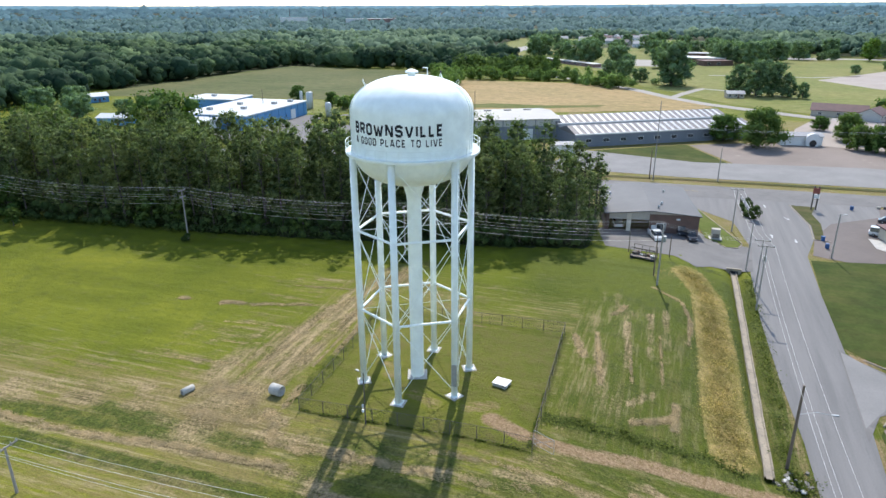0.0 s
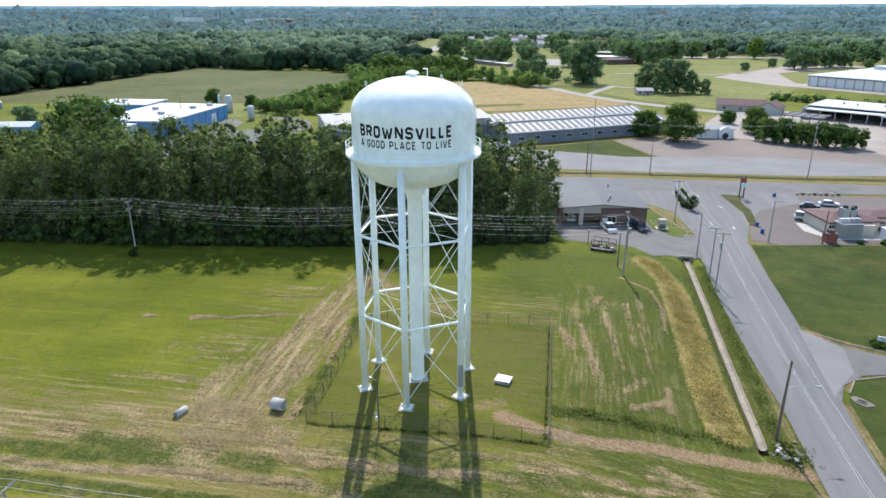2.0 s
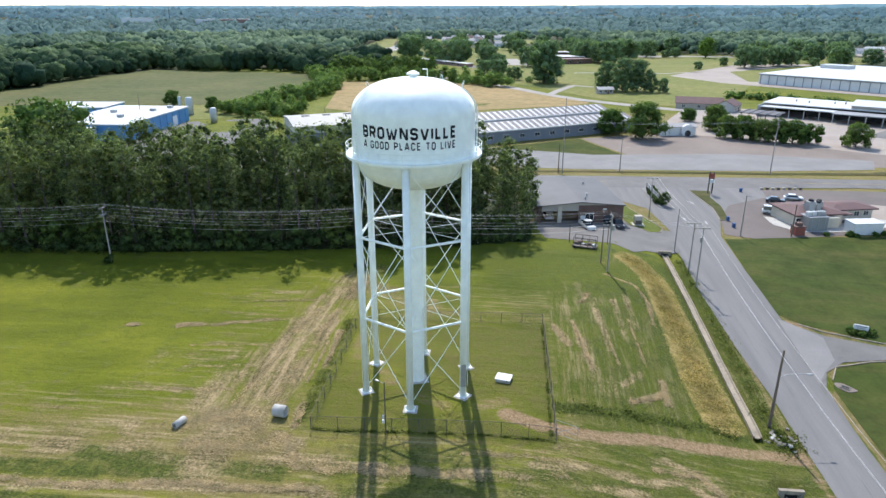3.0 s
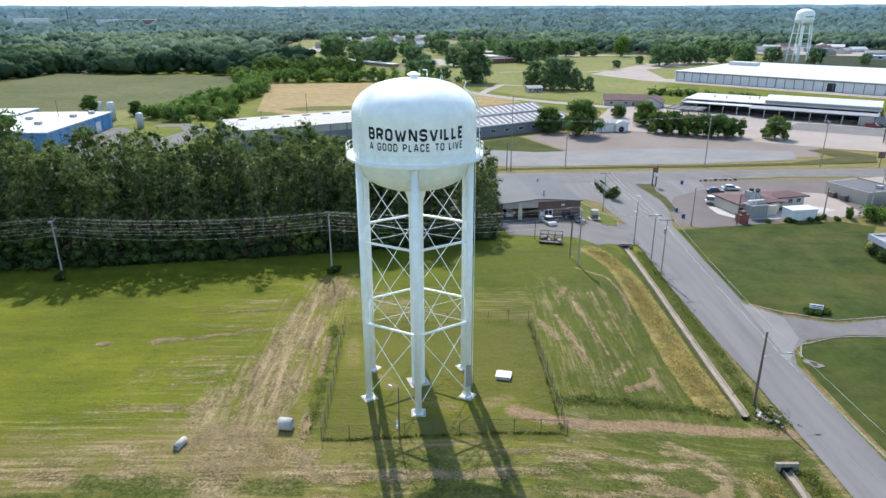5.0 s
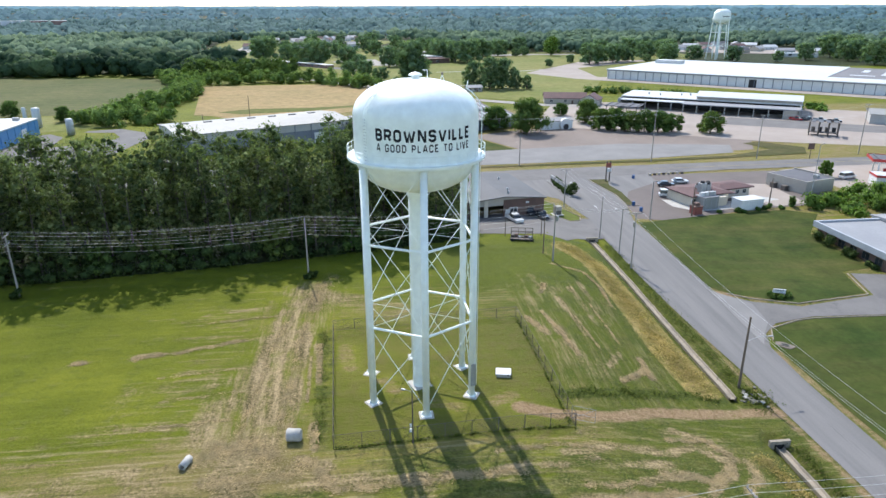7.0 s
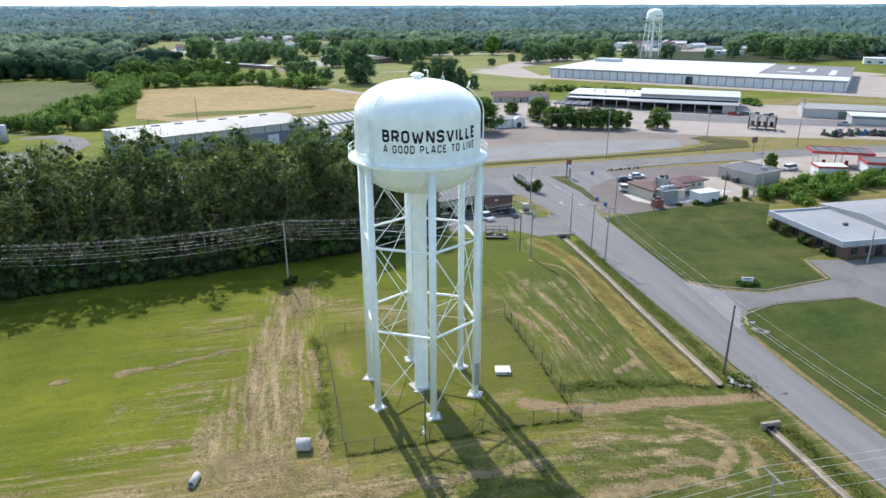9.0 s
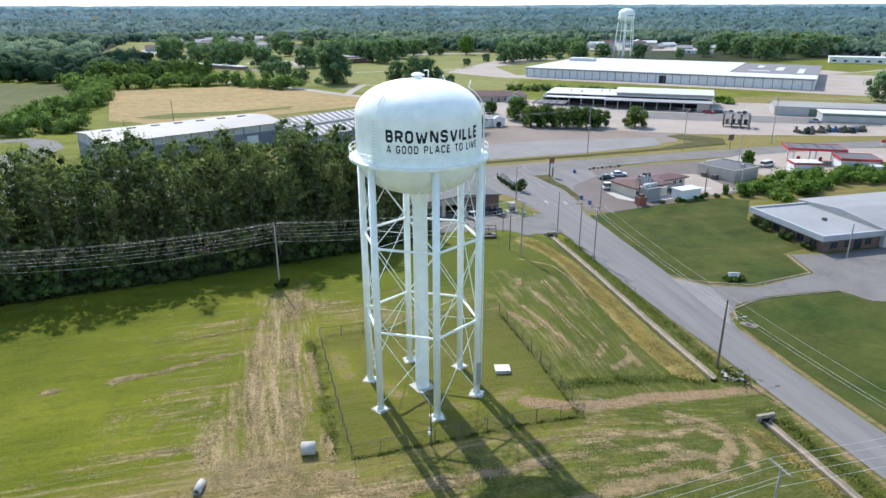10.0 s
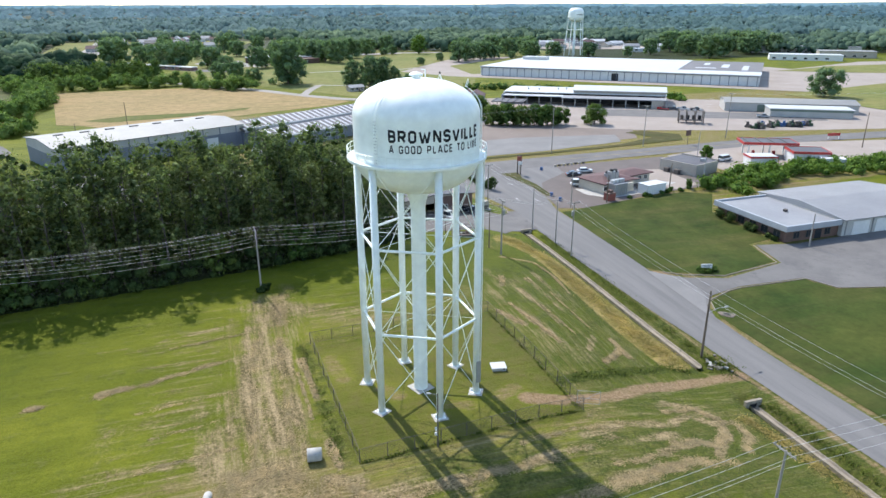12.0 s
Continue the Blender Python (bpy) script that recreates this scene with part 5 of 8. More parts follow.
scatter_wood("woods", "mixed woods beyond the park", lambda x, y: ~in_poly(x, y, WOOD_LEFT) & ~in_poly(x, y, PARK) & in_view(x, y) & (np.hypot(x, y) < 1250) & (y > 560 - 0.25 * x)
             & (np.sin(x * 0.017) * np.cos(y * 0.019) < 0.66) & ~in_poly(x, y, CLEARING), (-300, 1250, 420, 1250), 14, 11, 16, 9, 1.1, M_WOODS_MID_HAZE, 63, 5, calm=0.4)
scatter_wood("woods", "far woods with haze painted into their blue-green leaves", lambda x, y: in_view(x, y) & (np.hypot(x, y) >= 1250) & (np.hypot(x, y) < 2450), (-2400, 2400, 300, 2450), 28, 18, 18, 3, 2.2, M_WOODS_FAR_HAZE, 64, 2, calm=0.7)
scatter_wood("woods", "hazy woods of the rising far land", lambda x, y: in_view(x, y) & (np.hypot(x, y) >= 2450) & (np.hypot(x, y) < 4600), (-3900, 3900, 500, 4600), 54, 46, 20, 3, 4.5, M_WOODS_RIM_HAZE, 66, 2, calm=0.8)


def thicket(name, label, path, width, height, material, seed, spacing=2.6, per=50, leaf=0.55, category="hedge"):
    """A shaggy belt of shrubs along a path."""
    r = np.random.default_rng(seed)
    clumps = []
    for (x0, y0), (x1, y1) in zip(path, path[1:]):
        length = math.hypot(x1 - x0, y1 - y0)
        for k in range(int(length / spacing)):
            t = (k + r.uniform(0, 1)) * spacing / length
            for _ in range(max(1, int(width / spacing / 1.2))):
                off = r.uniform(-0.5, 0.5) * width
                x, y = x0 + (x1 - x0) * t - (y1 - y0) / length * off, y0 + (y1 - y0) * t + (x1 - x0) / length * off
                hh = height * r.uniform(0.35, 1.15)
                rr = spacing * r.uniform(0.45, 1.05)
                clumps.append(((x, y, gz(x, y) + max(rr * 0.5, hh - rr)), rr))
                if hh > 2.6 * rr:
                    clumps.append(((x + r.uniform(-1, 1), y, gz(x, y) + hh * 0.45), rr * 1.15))
    return tagged(new(name, leafy(name, clumps, per, leaf, r, material, core=0.66, far=1.5, ragged=0.5, cuts=1)), label, category, kind="stuff")


thicket("hedgerow", "bright green overgrown hedgerow beside the hayfield", [(-170, 500), (-148, 450), (-132, 395), (-140, 345)], 17, 9, M_HEDGE_HAZE, 71, 3.6, 120, 0.36)
thicket("hedgerow", "dark leafy hedgerow between the field and the yard", [(-140, 345), (-146, 318), (-158, 306), (-132, 296), (-120, 312)], 15, 8, M_HEDGE_HAZE, 72, 3.4, 120, 0.36)
thicket("hedgerow", "green hedgerow behind the hayfield", [(-150, 462), (-100, 470), (-62, 470), (-40, 440), (-25, 425)], 16, 9, M_HEDGE_HAZE, 73, 3.6, 120, 0.36)
thicket("hedgerow", "line of woods behind the hayfield hedge", [(-165, 520), (-110, 512), (-80, 505)], 30, 13, M_LEAF, 74, 5.5, 110, 0.6)
thicket("thicket", "lush bright green thicket behind the office", [(80, 137), (90, 143), (102, 149), (122, 150), (150, 146), (185, 142)], 14, 3.6, M_LEAF_BRIGHT, 75, 2.0, 110, 0.23, "thicket")
thicket("thicket", "low weeds and bushes along the white warehouse", [(100, 392), (140, 372), (165, 352)], 10, 2.6, M_LEAF, 76, 3.5, 26, 0.5, "bushes")
thicket("thicket", "rough green brush between the sheds", [(172, 312), (196, 300)], 12, 2.2, M_LEAF_BRIGHT, 77, 3.0, 30, 0.5, "bushes")

# ---- loose straw, tufts and weeds on the field ----
M_STRAW = foliage("loose_straw", (0.260, 0.200, 0.104), (0.490, 0.382, 0.228), 0.15, None, 0.6)
M_TUFT = foliage("grass_tufts", (0.125, 0.148, 0.026), (0.220, 0.226, 0.048), 0.25, None, 0.2)
M_WEED = foliage("weed_leaves", (0.048, 0.074, 0.014), (0.118, 0.145, 0.030), 0.25, None, 0.5)
M_TALL = foliage("tall_dry_grass", (0.300, 0.250, 0.088), (0.500, 0.390, 0.180), 0.40, None, 0.25)


def along(path, spread, count, r):
    """Loose points along a path, thickest on its line."""
    p = np.array(path, float)
    seg = np.hypot(*(p[1:] - p[:-1]).T)
    at = np.concatenate(([0], np.cumsum(seg)))
    s = r.uniform(0, at[-1], count)
    clump = 0.55 + 0.45 * np.sin(s * 2.1 + np.sin(s * 0.9) * 2)
    s = s[r.uniform(size=count) < clump]
    x, y = np.interp(s, at, p[:, 0]), np.interp(s, at, p[:, 1])
    wander = 0.35 * spread * np.sin(s * 1.3 + path[0][0])
    return x + r.normal(size=len(s)) * spread * 0.5, y + r.normal(size=len(s)) * spread * 0.5 + wander


def strew(label, path, spread, per_metre, seed, size=0.2):
    """A ragged row of cut straw lying on the grass."""
    r = np.random.default_rng(seed)
    length = sum(math.dist(a, b) for a, b in zip(path, path[1:]))
    x, y = along(path, spread, int(length * per_metre * 15.0), r)
    n = len(x)
    c = np.stack((x, y, ground_z(x, y) + r.uniform(0.02, 0.07, n)), axis=-1)
    way = unit(np.array((path[-1][0] - path[0][0], path[-1][1] - path[0][1], 0.0)))
    u = unit(way + r.normal(size=(n, 3)) * np.array((0.55, 0.55, 0.12))) * (size * 0.8 * r.uniform(0.5, 1.4, n))[:, None]
    w = unit(np.cross(np.array((0.0, 0.0, 1.0)), u)) * (size * 0.13 * r.uniform(0.6, 1.4, n))[:, None]
    v = np.stack((c - u, c + w, c + u, c - w), axis=1)[:, ::-1].reshape(-1, 3)
    up = np.array((0.0, 0.0, 1.0)) + r.normal(size=(n, 3)) * 0.3
    me = foliage_mesh("straw_row", v, np.arange(4 * n).reshape(n, 4).tolist(), np.repeat(up, 4, axis=0), M_STRAW)
    return tagged(new("straw_row", me), label, "straw", kind="stuff")


def tufts(name, label, x, y, tall_, size, material, r, category="grass", slim=0.4):
    """Low splayed blades and leaves, one spray to a tuft."""
    up = np.tile((0.0, 0.0, 1.0), (len(x), 1))
    c = np.stack((x, y, ground_z(x, y) + tall_ * r.uniform(0.1, 1.0, len(x))), axis=-1)
    v, f = leaf_quads(c, size, r, 0.0, slim, up, 0.7)
    me = foliage_mesh(name, v, f.tolist(), np.repeat(up + r.normal(size=up.shape) * 0.35, 4, axis=0), material)
    return tagged(new(name, me), label, category, kind="stuff")


gr = np.random.default_rng(77)
n = 36000
tx, ty = gr.uniform(-112, 18, n), 34 + 76 * gr.uniform(size=n) ** 1.25
keep = ~((np.abs(ty - 61) < 1.6) & (tx > -9)) & ~((np.abs(tx - 15) < 1.1)) & (np.abs(tx + 44.5) > 3.5 * gr.uniform(size=n))
tufts("grass_tufts", "short tufts of mown green grass", tx[keep], ty[keep], 0.04, 0.09, M_TUFT, gr)
tx, ty = along([(11.4, 69.5), (10.6, 78), (10.5, 90), (10.0, 99), (9.6, 108), (6.5, 117)], 2.4, 18000, gr)
tufts("tall_grass", "tall dry grass gone to seed beside the ditch", tx[tx < 13.6], ty[tx < 13.6], 0.30, 0.17, M_TALL, gr, slim=0.3)
tx, ty = along([(11.2, 55), (12.2, 48), (12.4, 38)], 1.3, 4000, gr)
tufts("tall_grass", "olive long grass along the lower ditch", tx[tx < 13.4], ty[tx < 13.4], 0.25, 0.16, M_TALL, gr, slim=0.3)
for path, spread, count, lab in (([(-9.4, 64.7), (-4, 65.6), (2.4, 66.5), (9, 67.2), (13, 66.8)], 1.1, 1800, "dark green weeds on the bank above the track"), ([(-38.8, 58), (-39.0, 72), (-39.6, 84)], 0.9, 1000, "rank green weeds along the fence"),
                                 ([(-37, 56.5), (-10, 58.1)], 0.18, 1100, "dark weeds grown through the fence's foot"), ([(17.1, 64), (17.2, 90), (17.0, 122)], 1.3, 4200, "green weeds between the ditch and the street"),
                                 ([(16.6, 57), (16.6, 24)], 1.0, 3400, "green weeds beside the culvert and ditch"), ([(-10.4, 59), (-10.8, 85)], 0.18, 600, "dark weeds grown through the fence's foot")):
    tx, ty = along(path, spread, count, gr)
    tufts("weeds", lab, tx, ty, 0.20, 0.13, M_WEED, gr, "weeds", 0.6)
for k, (path, spread, dense, size) in enumerate((
        ([(-64.6, 79.5), (-61.5, 79.8)], 0.7, 46, 0.2), ([(-61.5, 79.8), (-58.5, 80.4), (-53.1, 82.3), (-49.5, 83.2)], 0.55, 16, 0.18), ([(-71.9, 79.0), (-70.6, 79.1)], 0.6, 60, 0.2),
        ([(-39.9, 80.4), (-39.5, 70.5)], 0.35, 34, 0.18), ([(-40.9, 77), (-40.6, 66)], 0.25, 14, 0.16), ([(-39.4, 61.6), (-39.2, 57)], 0.4, 44, 0.2),
        ([(-76, 45.6), (-70, 45.1), (-61.4, 45.0), (-53.8, 45.4), (-47.2, 46.6), (-39.8, 46.3), (-33, 47.4)], 0.55, 26, 0.2), ([(-40, 55.6), (-36.7, 50.0), (-31.4, 50.4), (-22, 51.2)], 0.7, 20, 0.2),
        ([(-52, 56), (-47, 58.6), (-43, 56)], 1.6, 34, 0.2), ([(-50, 52), (-44, 52.6), (-40, 54)], 1.5, 26, 0.2), ([(-43.2, 61), (-43.0, 74), (-42.2, 88)], 0.7, 16, 0.16), ([(-47.6, 60), (-46.8, 74), (-45.4, 88)], 0.8, 13, 0.16),
        ([(-41, 92), (-41.5, 100), (-39, 105)], 1.8, 26, 0.18), ([(-59, 62.5), (-49, 63.4)], 0.4, 9, 0.16), ([(-58, 68), (-48.6, 69.4)], 0.35, 8, 0.16), ([(-60, 73.6), (-49, 75)], 0.35, 8, 0.16), ([(-57, 89), (-47, 90.5)], 0.35, 7, 0.16),
        ([(-2.6, 51.0), (2.7, 50.2), (5.4, 51.4), (6.6, 53.6)], 0.7, 34, 0.2), ([(5.9, 48.6), (8.6, 51), (9.0, 54)], 0.7, 30, 0.2), ([(0.6, 56.9), (5.4, 57.6), (7.9, 54.1)], 0.45, 20, 0.18), ([(-16, 45), (-10.5, 45.6), (-5.5, 47.1), (-0.6, 47.4), (2.6, 46.6)], 0.9, 32, 0.2),
        ([(-28.5, 50.6), (-16.8, 50.8), (-9, 52.6)], 0.7, 14, 0.18), ([(-12, 48.2), (-4, 49)], 0.5, 12, 0.18), ([(-20, 54.2), (-6, 55.4)], 0.5, 10, 0.18),
        ([(-6.3, 87.6), (-5.4, 81.2), (-4.4, 74.4)], 0.28, 22, 0.18), ([(-9.2, 85.8), (-7.2, 80)], 0.6, 14, 0.18), ([(4.9, 75.3), (4.7, 70.4)], 0.5, 22, 0.18), ([(-1.4, 84), (-0.6, 76)], 0.25, 10, 0.16), ([(2.4, 90), (3.2, 78)], 0.25, 9, 0.16), ([(-4.6, 94), (-3.0, 98)], 0.6, 18, 0.18),
        ([(0.9, 107), (5.4, 102.4), (6.7, 97.2), (6.4, 90.5)], 0.3, 18, 0.18), ([(-0.1, 68.9), (2.4, 70.6), (4.8, 72.6)], 0.5, 20, 0.18))):
    strew("ragged row of pale cut straw lying on the grass", path, spread, dense, 300 + k, size)

# ---- buildings ----
def walls(t, lx, ly, h, material, thick=0.25, base=-0.6, skip=()):
    """Four walls as parts, butted at the corners."""
    for key, (x, y, sx, sy) in {"front": (0, -ly / 2 + thick / 2, lx, thick), "back": (0, ly / 2 - thick / 2, lx, thick),
                                "left": (-lx / 2 + thick / 2, 0, thick, ly - 2 * thick), "right": (lx / 2 - thick / 2, 0, thick, ly - 2 * thick)}.items():
        if key not in skip:
            part("wall", cube(B(), x, y, base, sx, sy, h - base), material, t)


def gable_roof(t, lx, ly, h, rise, material, over=0.5, rib=0.0, along="x", label="", cap=0.18, name="roof"):
    """A two-sided roof with its ridge along x or y, standing seams every rib metres."""
    bm = B()
    a, b = (lx / 2 + over, ly / 2 + over) if along == "x" else (ly / 2 + over, lx / 2 + over)
    prof = [(-b, h), (0, h + rise), (b, h), (b, h - cap), (0, h + rise - cap), (-b, h - cap)]
    def at(u, v, z):
        return (u, v, z) if along == "x" else (v, u, z)
    ends = [[bm.verts.new(at(s * a, v, z)) for v, z in prof] for s in (-1, 1)]
    for k in range(6):
        j = (k + 1) % 6
        bm.faces.new((ends[0][k], ends[0][j], ends[1][j], ends[1][k]))
    bm.faces.new(ends[0][::-1])
    bm.faces.new(ends[1])
    bmesh.ops.recalc_face_normals(bm, faces=bm.faces[:])
    roof = part(name, bm, material, t, label)
    if rib:
        n = int(2 * a / rib)
        for s in (-1, 1):
            me = link_mesh("seam", rod(B(), at(0, s * b, h + 0.03), at(0, s * 0.05, h + rise + 0.03), 0.05, n=4, caps=False), material)
            for k in range(1, n):
                share("seam", me, roof, Matrix.Translation(at(-a + 2 * a * k / n, 0, 0)))
    return roof


def gable_ends(t, lx, ly, h, rise, material, along="x", thick=0.25):
    for s in (-1, 1):
        bm = B()
        half = ly / 2 if along == "x" else lx / 2
        at = (s * (lx / 2 - thick / 2)) if along == "x" else (s * (ly / 2 - thick / 2))
        pts = [(-half, h), (half, h), (0, h + rise - 0.19)]
        rows_ = []
        for d in (-thick / 2, thick / 2):
            rows_.append([bm.verts.new((at + d, v, z) if along == "x" else (v, at + d, z)) for v, z in pts])
        bm.faces.new(rows_[0])
        bm.faces.new(rows_[1][::-1])
        for k in range(3):
            j = (k + 1) % 3
            bm.faces.new((rows_[0][k], rows_[1][k], rows_[1][j], rows_[0][j]))
        bmesh.ops.recalc_face_normals(bm, faces=bm.faces[:])
        part("gable", bm, material, t)


def window(t, x, y, z, w, h, turn=0.0, frame_mat=None):
    win = part("window", cube(B(), x, y, z, w, 0.10, h, turn), M_GLASS, t)
    bm = B()
    c, s = math.cos(radians(turn)), math.sin(radians(turn))
    for dx, dz, sx, sz in ((0, -0.06, w + 0.16, 0.08), (0, h - 0.02, w + 0.16, 0.08), (-w / 2 - 0.04, 0.02, 0.08, h - 0.04), (w / 2 + 0.04, 0.02, 0.08, h - 0.04), (0, 0.02, 0.05, h - 0.04)):
        cube(bm, x + dx * c, y + dx * s, z + dz, sx, 0.16, sz, turn)
    part("window_frame", bm, frame_mat or M_WALL_WHITE, win)


M_GLASS = surface("dark_window_glass", (0.025, 0.03, 0.035), (0.04, 0.045, 0.05), 0.5, 3, 0.12, 0, 0)
M_WALL_PALE = surface("pale_grey_wall", (0.50, 0.49, 0.46), (0.42, 0.41, 0.39), 0.15, 4, 0.65, 0, 0, (0.34, 0.33, 0.31), 0.66)
M_GREEN_WALL = surface("green_wall", (0.16, 0.22, 0.18), (0.13, 0.18, 0.15), 0.3, 4, 0.6, 0, 0)
M_ROOF_SAW = surface("weathered_factory_roof", (0.185, 0.172, 0.168), (0.140, 0.132, 0.132), 0.12, 3, 0.7, 0, 0, (0.105, 0.098, 0.098), 0.62)


def vent(t, x, y, z, r=0.35, h=0.7):
    bm = rod(B(), (x, y, z - 0.2), (x, y, z + h * 0.6), r * 0.6, n=10)
    rod(bm, (x, y, z + h * 0.6), (x, y, z + h), r, r * 0.4, n=10)
    part("roof_vent", bm, M_GALV, t)


# workshop with two open bays
wx, wy, wt = -2.6, 153.0, 9.0
shop = thing("workshop", pose(wx, wy, 0.7, 0, 0, wt), "brown brick workshop with a grey metal roof and two open bays", "workshop")
LX, LY, HH = 19.4, 24.0, 4.4
walls(shop, LX, LY, HH, M_BRICK, skip=("front",))
for x0, x1, z0, z1, mm in ((-9.7, -8.9, -0.8, HH, M_BRICK), (-5.2, -4.3, -0.8, HH, M_CREAM), (-0.5, 9.7, -0.8, HH, M_BRICK)):
    part("wall", cube(B(), (x0 + x1) / 2, -LY / 2 + 0.13, z0, x1 - x0, 0.26, z1 - z0), mm, shop)
for x0, x1 in ((-8.9, -5.2), (-4.3, -0.5)):
    part("bay_door", cube(B(), (x0 + x1) / 2, -LY / 2 + 0.12, 3.05, x1 - x0, 0.12, HH - 3.05), M_WALL_TAN, shop, "raised cream sectional door")
part("door", cube(B(), 0.5, -LY / 2 - 0.03, -0.6, 1.0, 0.06, 2.6), M_WALL_WHITE, shop, "white steel door")
window(shop, 2.0, -LY / 2 - 0.02, 0.9, 1.8, 1.5)
part("wall_lamp", cube(B(), 5.4, -LY / 2 - 0.12, 3.3, 0.8, 0.24, 0.35, 0, 0.05), M_WALL_WHITE, shop)
gable_roof(shop, LX, LY, HH, 0.9, M_ROOF_SLATE, 0.45, 0.0, "y", "flat-looking grey metal roof with a low ridge")
gable_ends(shop, LX, LY, HH, 0.9, M_WALL_TAN, "y")
for x, y in ((2.5, -6.5), (-8, 2), (1.5, -9.5), (4.5, 5)):
    vent(shop, x, y, HH + 0.9 - abs(x) * 0.09)

# grey warehouse
wh = thing("warehouse", pose(-72.8, 248.9, 0, 0, 0, 27), "grey warehouse with a pale metal roof and blue-grey walls", "warehouse")
LX, LY, HH = 63.0, 28.0, 7.6
walls(wh, LX, LY, 5.0, M_WALL_GREY)
bm_parts = ((0, -LY / 2 + 0.12, LX, 0.2), (0, LY / 2 - 0.12, LX, 0.2), (-LX / 2 + 0.12, 0, 0.2, LY - 0.5), (LX / 2 - 0.12, 0, 0.2, LY - 0.5))
for x, y, sx, sy in bm_parts:
    part("upper_wall", cube(B(), x, y, 5.0, sx, sy, HH - 5.0), M_WALL_PALE, wh, "paler upper cladding")
gable_roof(wh, LX, LY, HH, 1.3, M_ROOF_PALE, 0.5, 0.0, "x", "pale smooth metal roof")
gable_ends(wh, LX, LY, HH, 1.3, M_WALL_PALE)
for k in range(7):
    x = -25 + k * 8.0
    part("skylight", cube(B(), x, 2.2, HH + 0.95, 2.8, 1.4, 0.5, 0, 0.04), M_ROOF_SLATE, wh)
for k in range(10):
    x = -LX / 2 + 3.2 + k * 6.3
    part("pilaster", cube(B(), x, -LY / 2 - 0.08, -0.5, 0.3, 0.2, HH + 0.4), M_WALL_GREY, wh)
part("door", cube(B(), 19.0, -LY / 2 - 0.06, -0.4, 4.2, 0.1, 4.4), M_WALL_WHITE, wh, "white roller door")

# long factory with two ridged roofs striped with skylights
fac = thing("factory", pose(-7.6, 267.1, 0, 0, 0, 32), "long low factory with ridged roofs striped by pale skylights", "factory")
LX, LY, HH = 72.0, 31.0, 4.6
walls(fac, LX, LY, HH, M_WALL_GREY)
for k, y in enumerate((-7.9, 7.9)):
    bm = B()
    lift = 0.0 if k == 0 else 1.4
    b, rise = 7.7, 2.0
    pr = [(-b, HH + lift), (0.0, HH + rise + lift), (b, HH + lift), (b, HH + lift - 0.2), (-b, HH + lift - 0.2)]
    ends = [[bm.verts.new((s * (LX / 2 + 0.4), y + v, z)) for v, z in pr] for s in (-1, 1)]
    for i in range(5):
        j = (i + 1) % 5
        bm.faces.new((ends[0][i], ends[0][j], ends[1][j], ends[1][i]))
    bm.faces.new(ends[0])
    bm.faces.new(ends[1])
    bmesh.ops.recalc_face_normals(bm, faces=bm.faces[:])
    roof = part("roof", bm, M_ROOF_SAW, fac, "weathered grey roof slope")
    bm = B()
    vs = [bm.verts.new(p) for p in ((-0.5, -b + 0.4, 0.05), (0.5, -b + 0.4, 0.05), (0.5, -0.5, rise * (b - 0.5 - 0.0) / b - 0.05), (-0.5, -0.5, rise * (b - 0.5) / b - 0.05))]
    up = bmesh.ops.extrude_face_region(bm, geom=[bm.faces.new(vs)])
    for v in up["geom"]:
        if isinstance(v, bmesh.types.BMVert):
            v.co.z += 0.14
    bmesh.ops.recalc_face_normals(bm, faces=bm.faces[:])
    strip = link_mesh("skylight", bm, M_SKYLIGHT)
    for i in range(25):
        for s in (0, 180):
            x = -LX / 2 + 2.2 + i * (LX - 4.4) / 24
            share("skylight", strip, fac, pose(x, y, HH + lift, 0, 0, s))
    part("eave", cube(B(), 0, y - b - 0.1, HH + lift - 0.35, LX + 0.8, 0.5, 0.42), M_ROOF_WHITE, fac)
part("upper_wall", cube(B(), 0, 0.1, HH, LX, 0.2, 1.4), M_WALL_PALE, fac)
for k in range(10):
    window(fac, -31 + k * 6.8, -LY / 2 - 0.02, 1.6, 2.2, 1.2)
annex = thing("shed", pose(-33, 225, 0, 0, 0, 27), "small white shed with a flat metal roof", "shed")
walls(annex, 7, 6, 3.2, M_WALL_WHITE)
gable_roof(annex, 7, 6, 3.2, 0.5, M_ROOF_GREY, 0.3, 1.2)

# long white warehouse
ww = thing("warehouse", pose(253, 446, 0, 0, 0, -44.4), "very long white warehouse with panelled walls and a white roof", "warehouse")
LX, LY, HH = 189.0, 122.0, 6.4
walls(ww, LX, LY, HH, M_WALL_WHITE)
part("roof", prism(B(), [(-LX / 2 - 0.6, -LY / 2 - 0.6), (LX / 2 + 0.6, -LY / 2 - 0.6), (LX / 2 + 0.6, -LY / 2 + 26), (42, -LY / 2 + 26), (42, LY / 2 + 0.6), (-LX / 2 - 0.6, LY / 2 + 0.6)], HH, HH + 0.5), M_ROOF_WHITE, ww, "bright white metal roof")
part("roof", prism(B(), [(42.05, -LY / 2 + 26.05), (LX / 2 + 0.6, -LY / 2 + 26.05), (LX / 2 + 0.6, LY / 2 + 0.6), (42.05, LY / 2 + 0.6)], HH - 0.6, HH + 0.1), M_ROOF_SAW, ww, "weathered grey flat roof")
for x, y, sx, sy in ((58, -8, 14, 5), (70, 14, 5, 30), (84, 0, 4, 40), (56, 30, 4, 20)):
    part("skylight", cube(B(), x, y, HH + 0.1, sx, sy, 0.1), M_SKYLIGHT, ww)
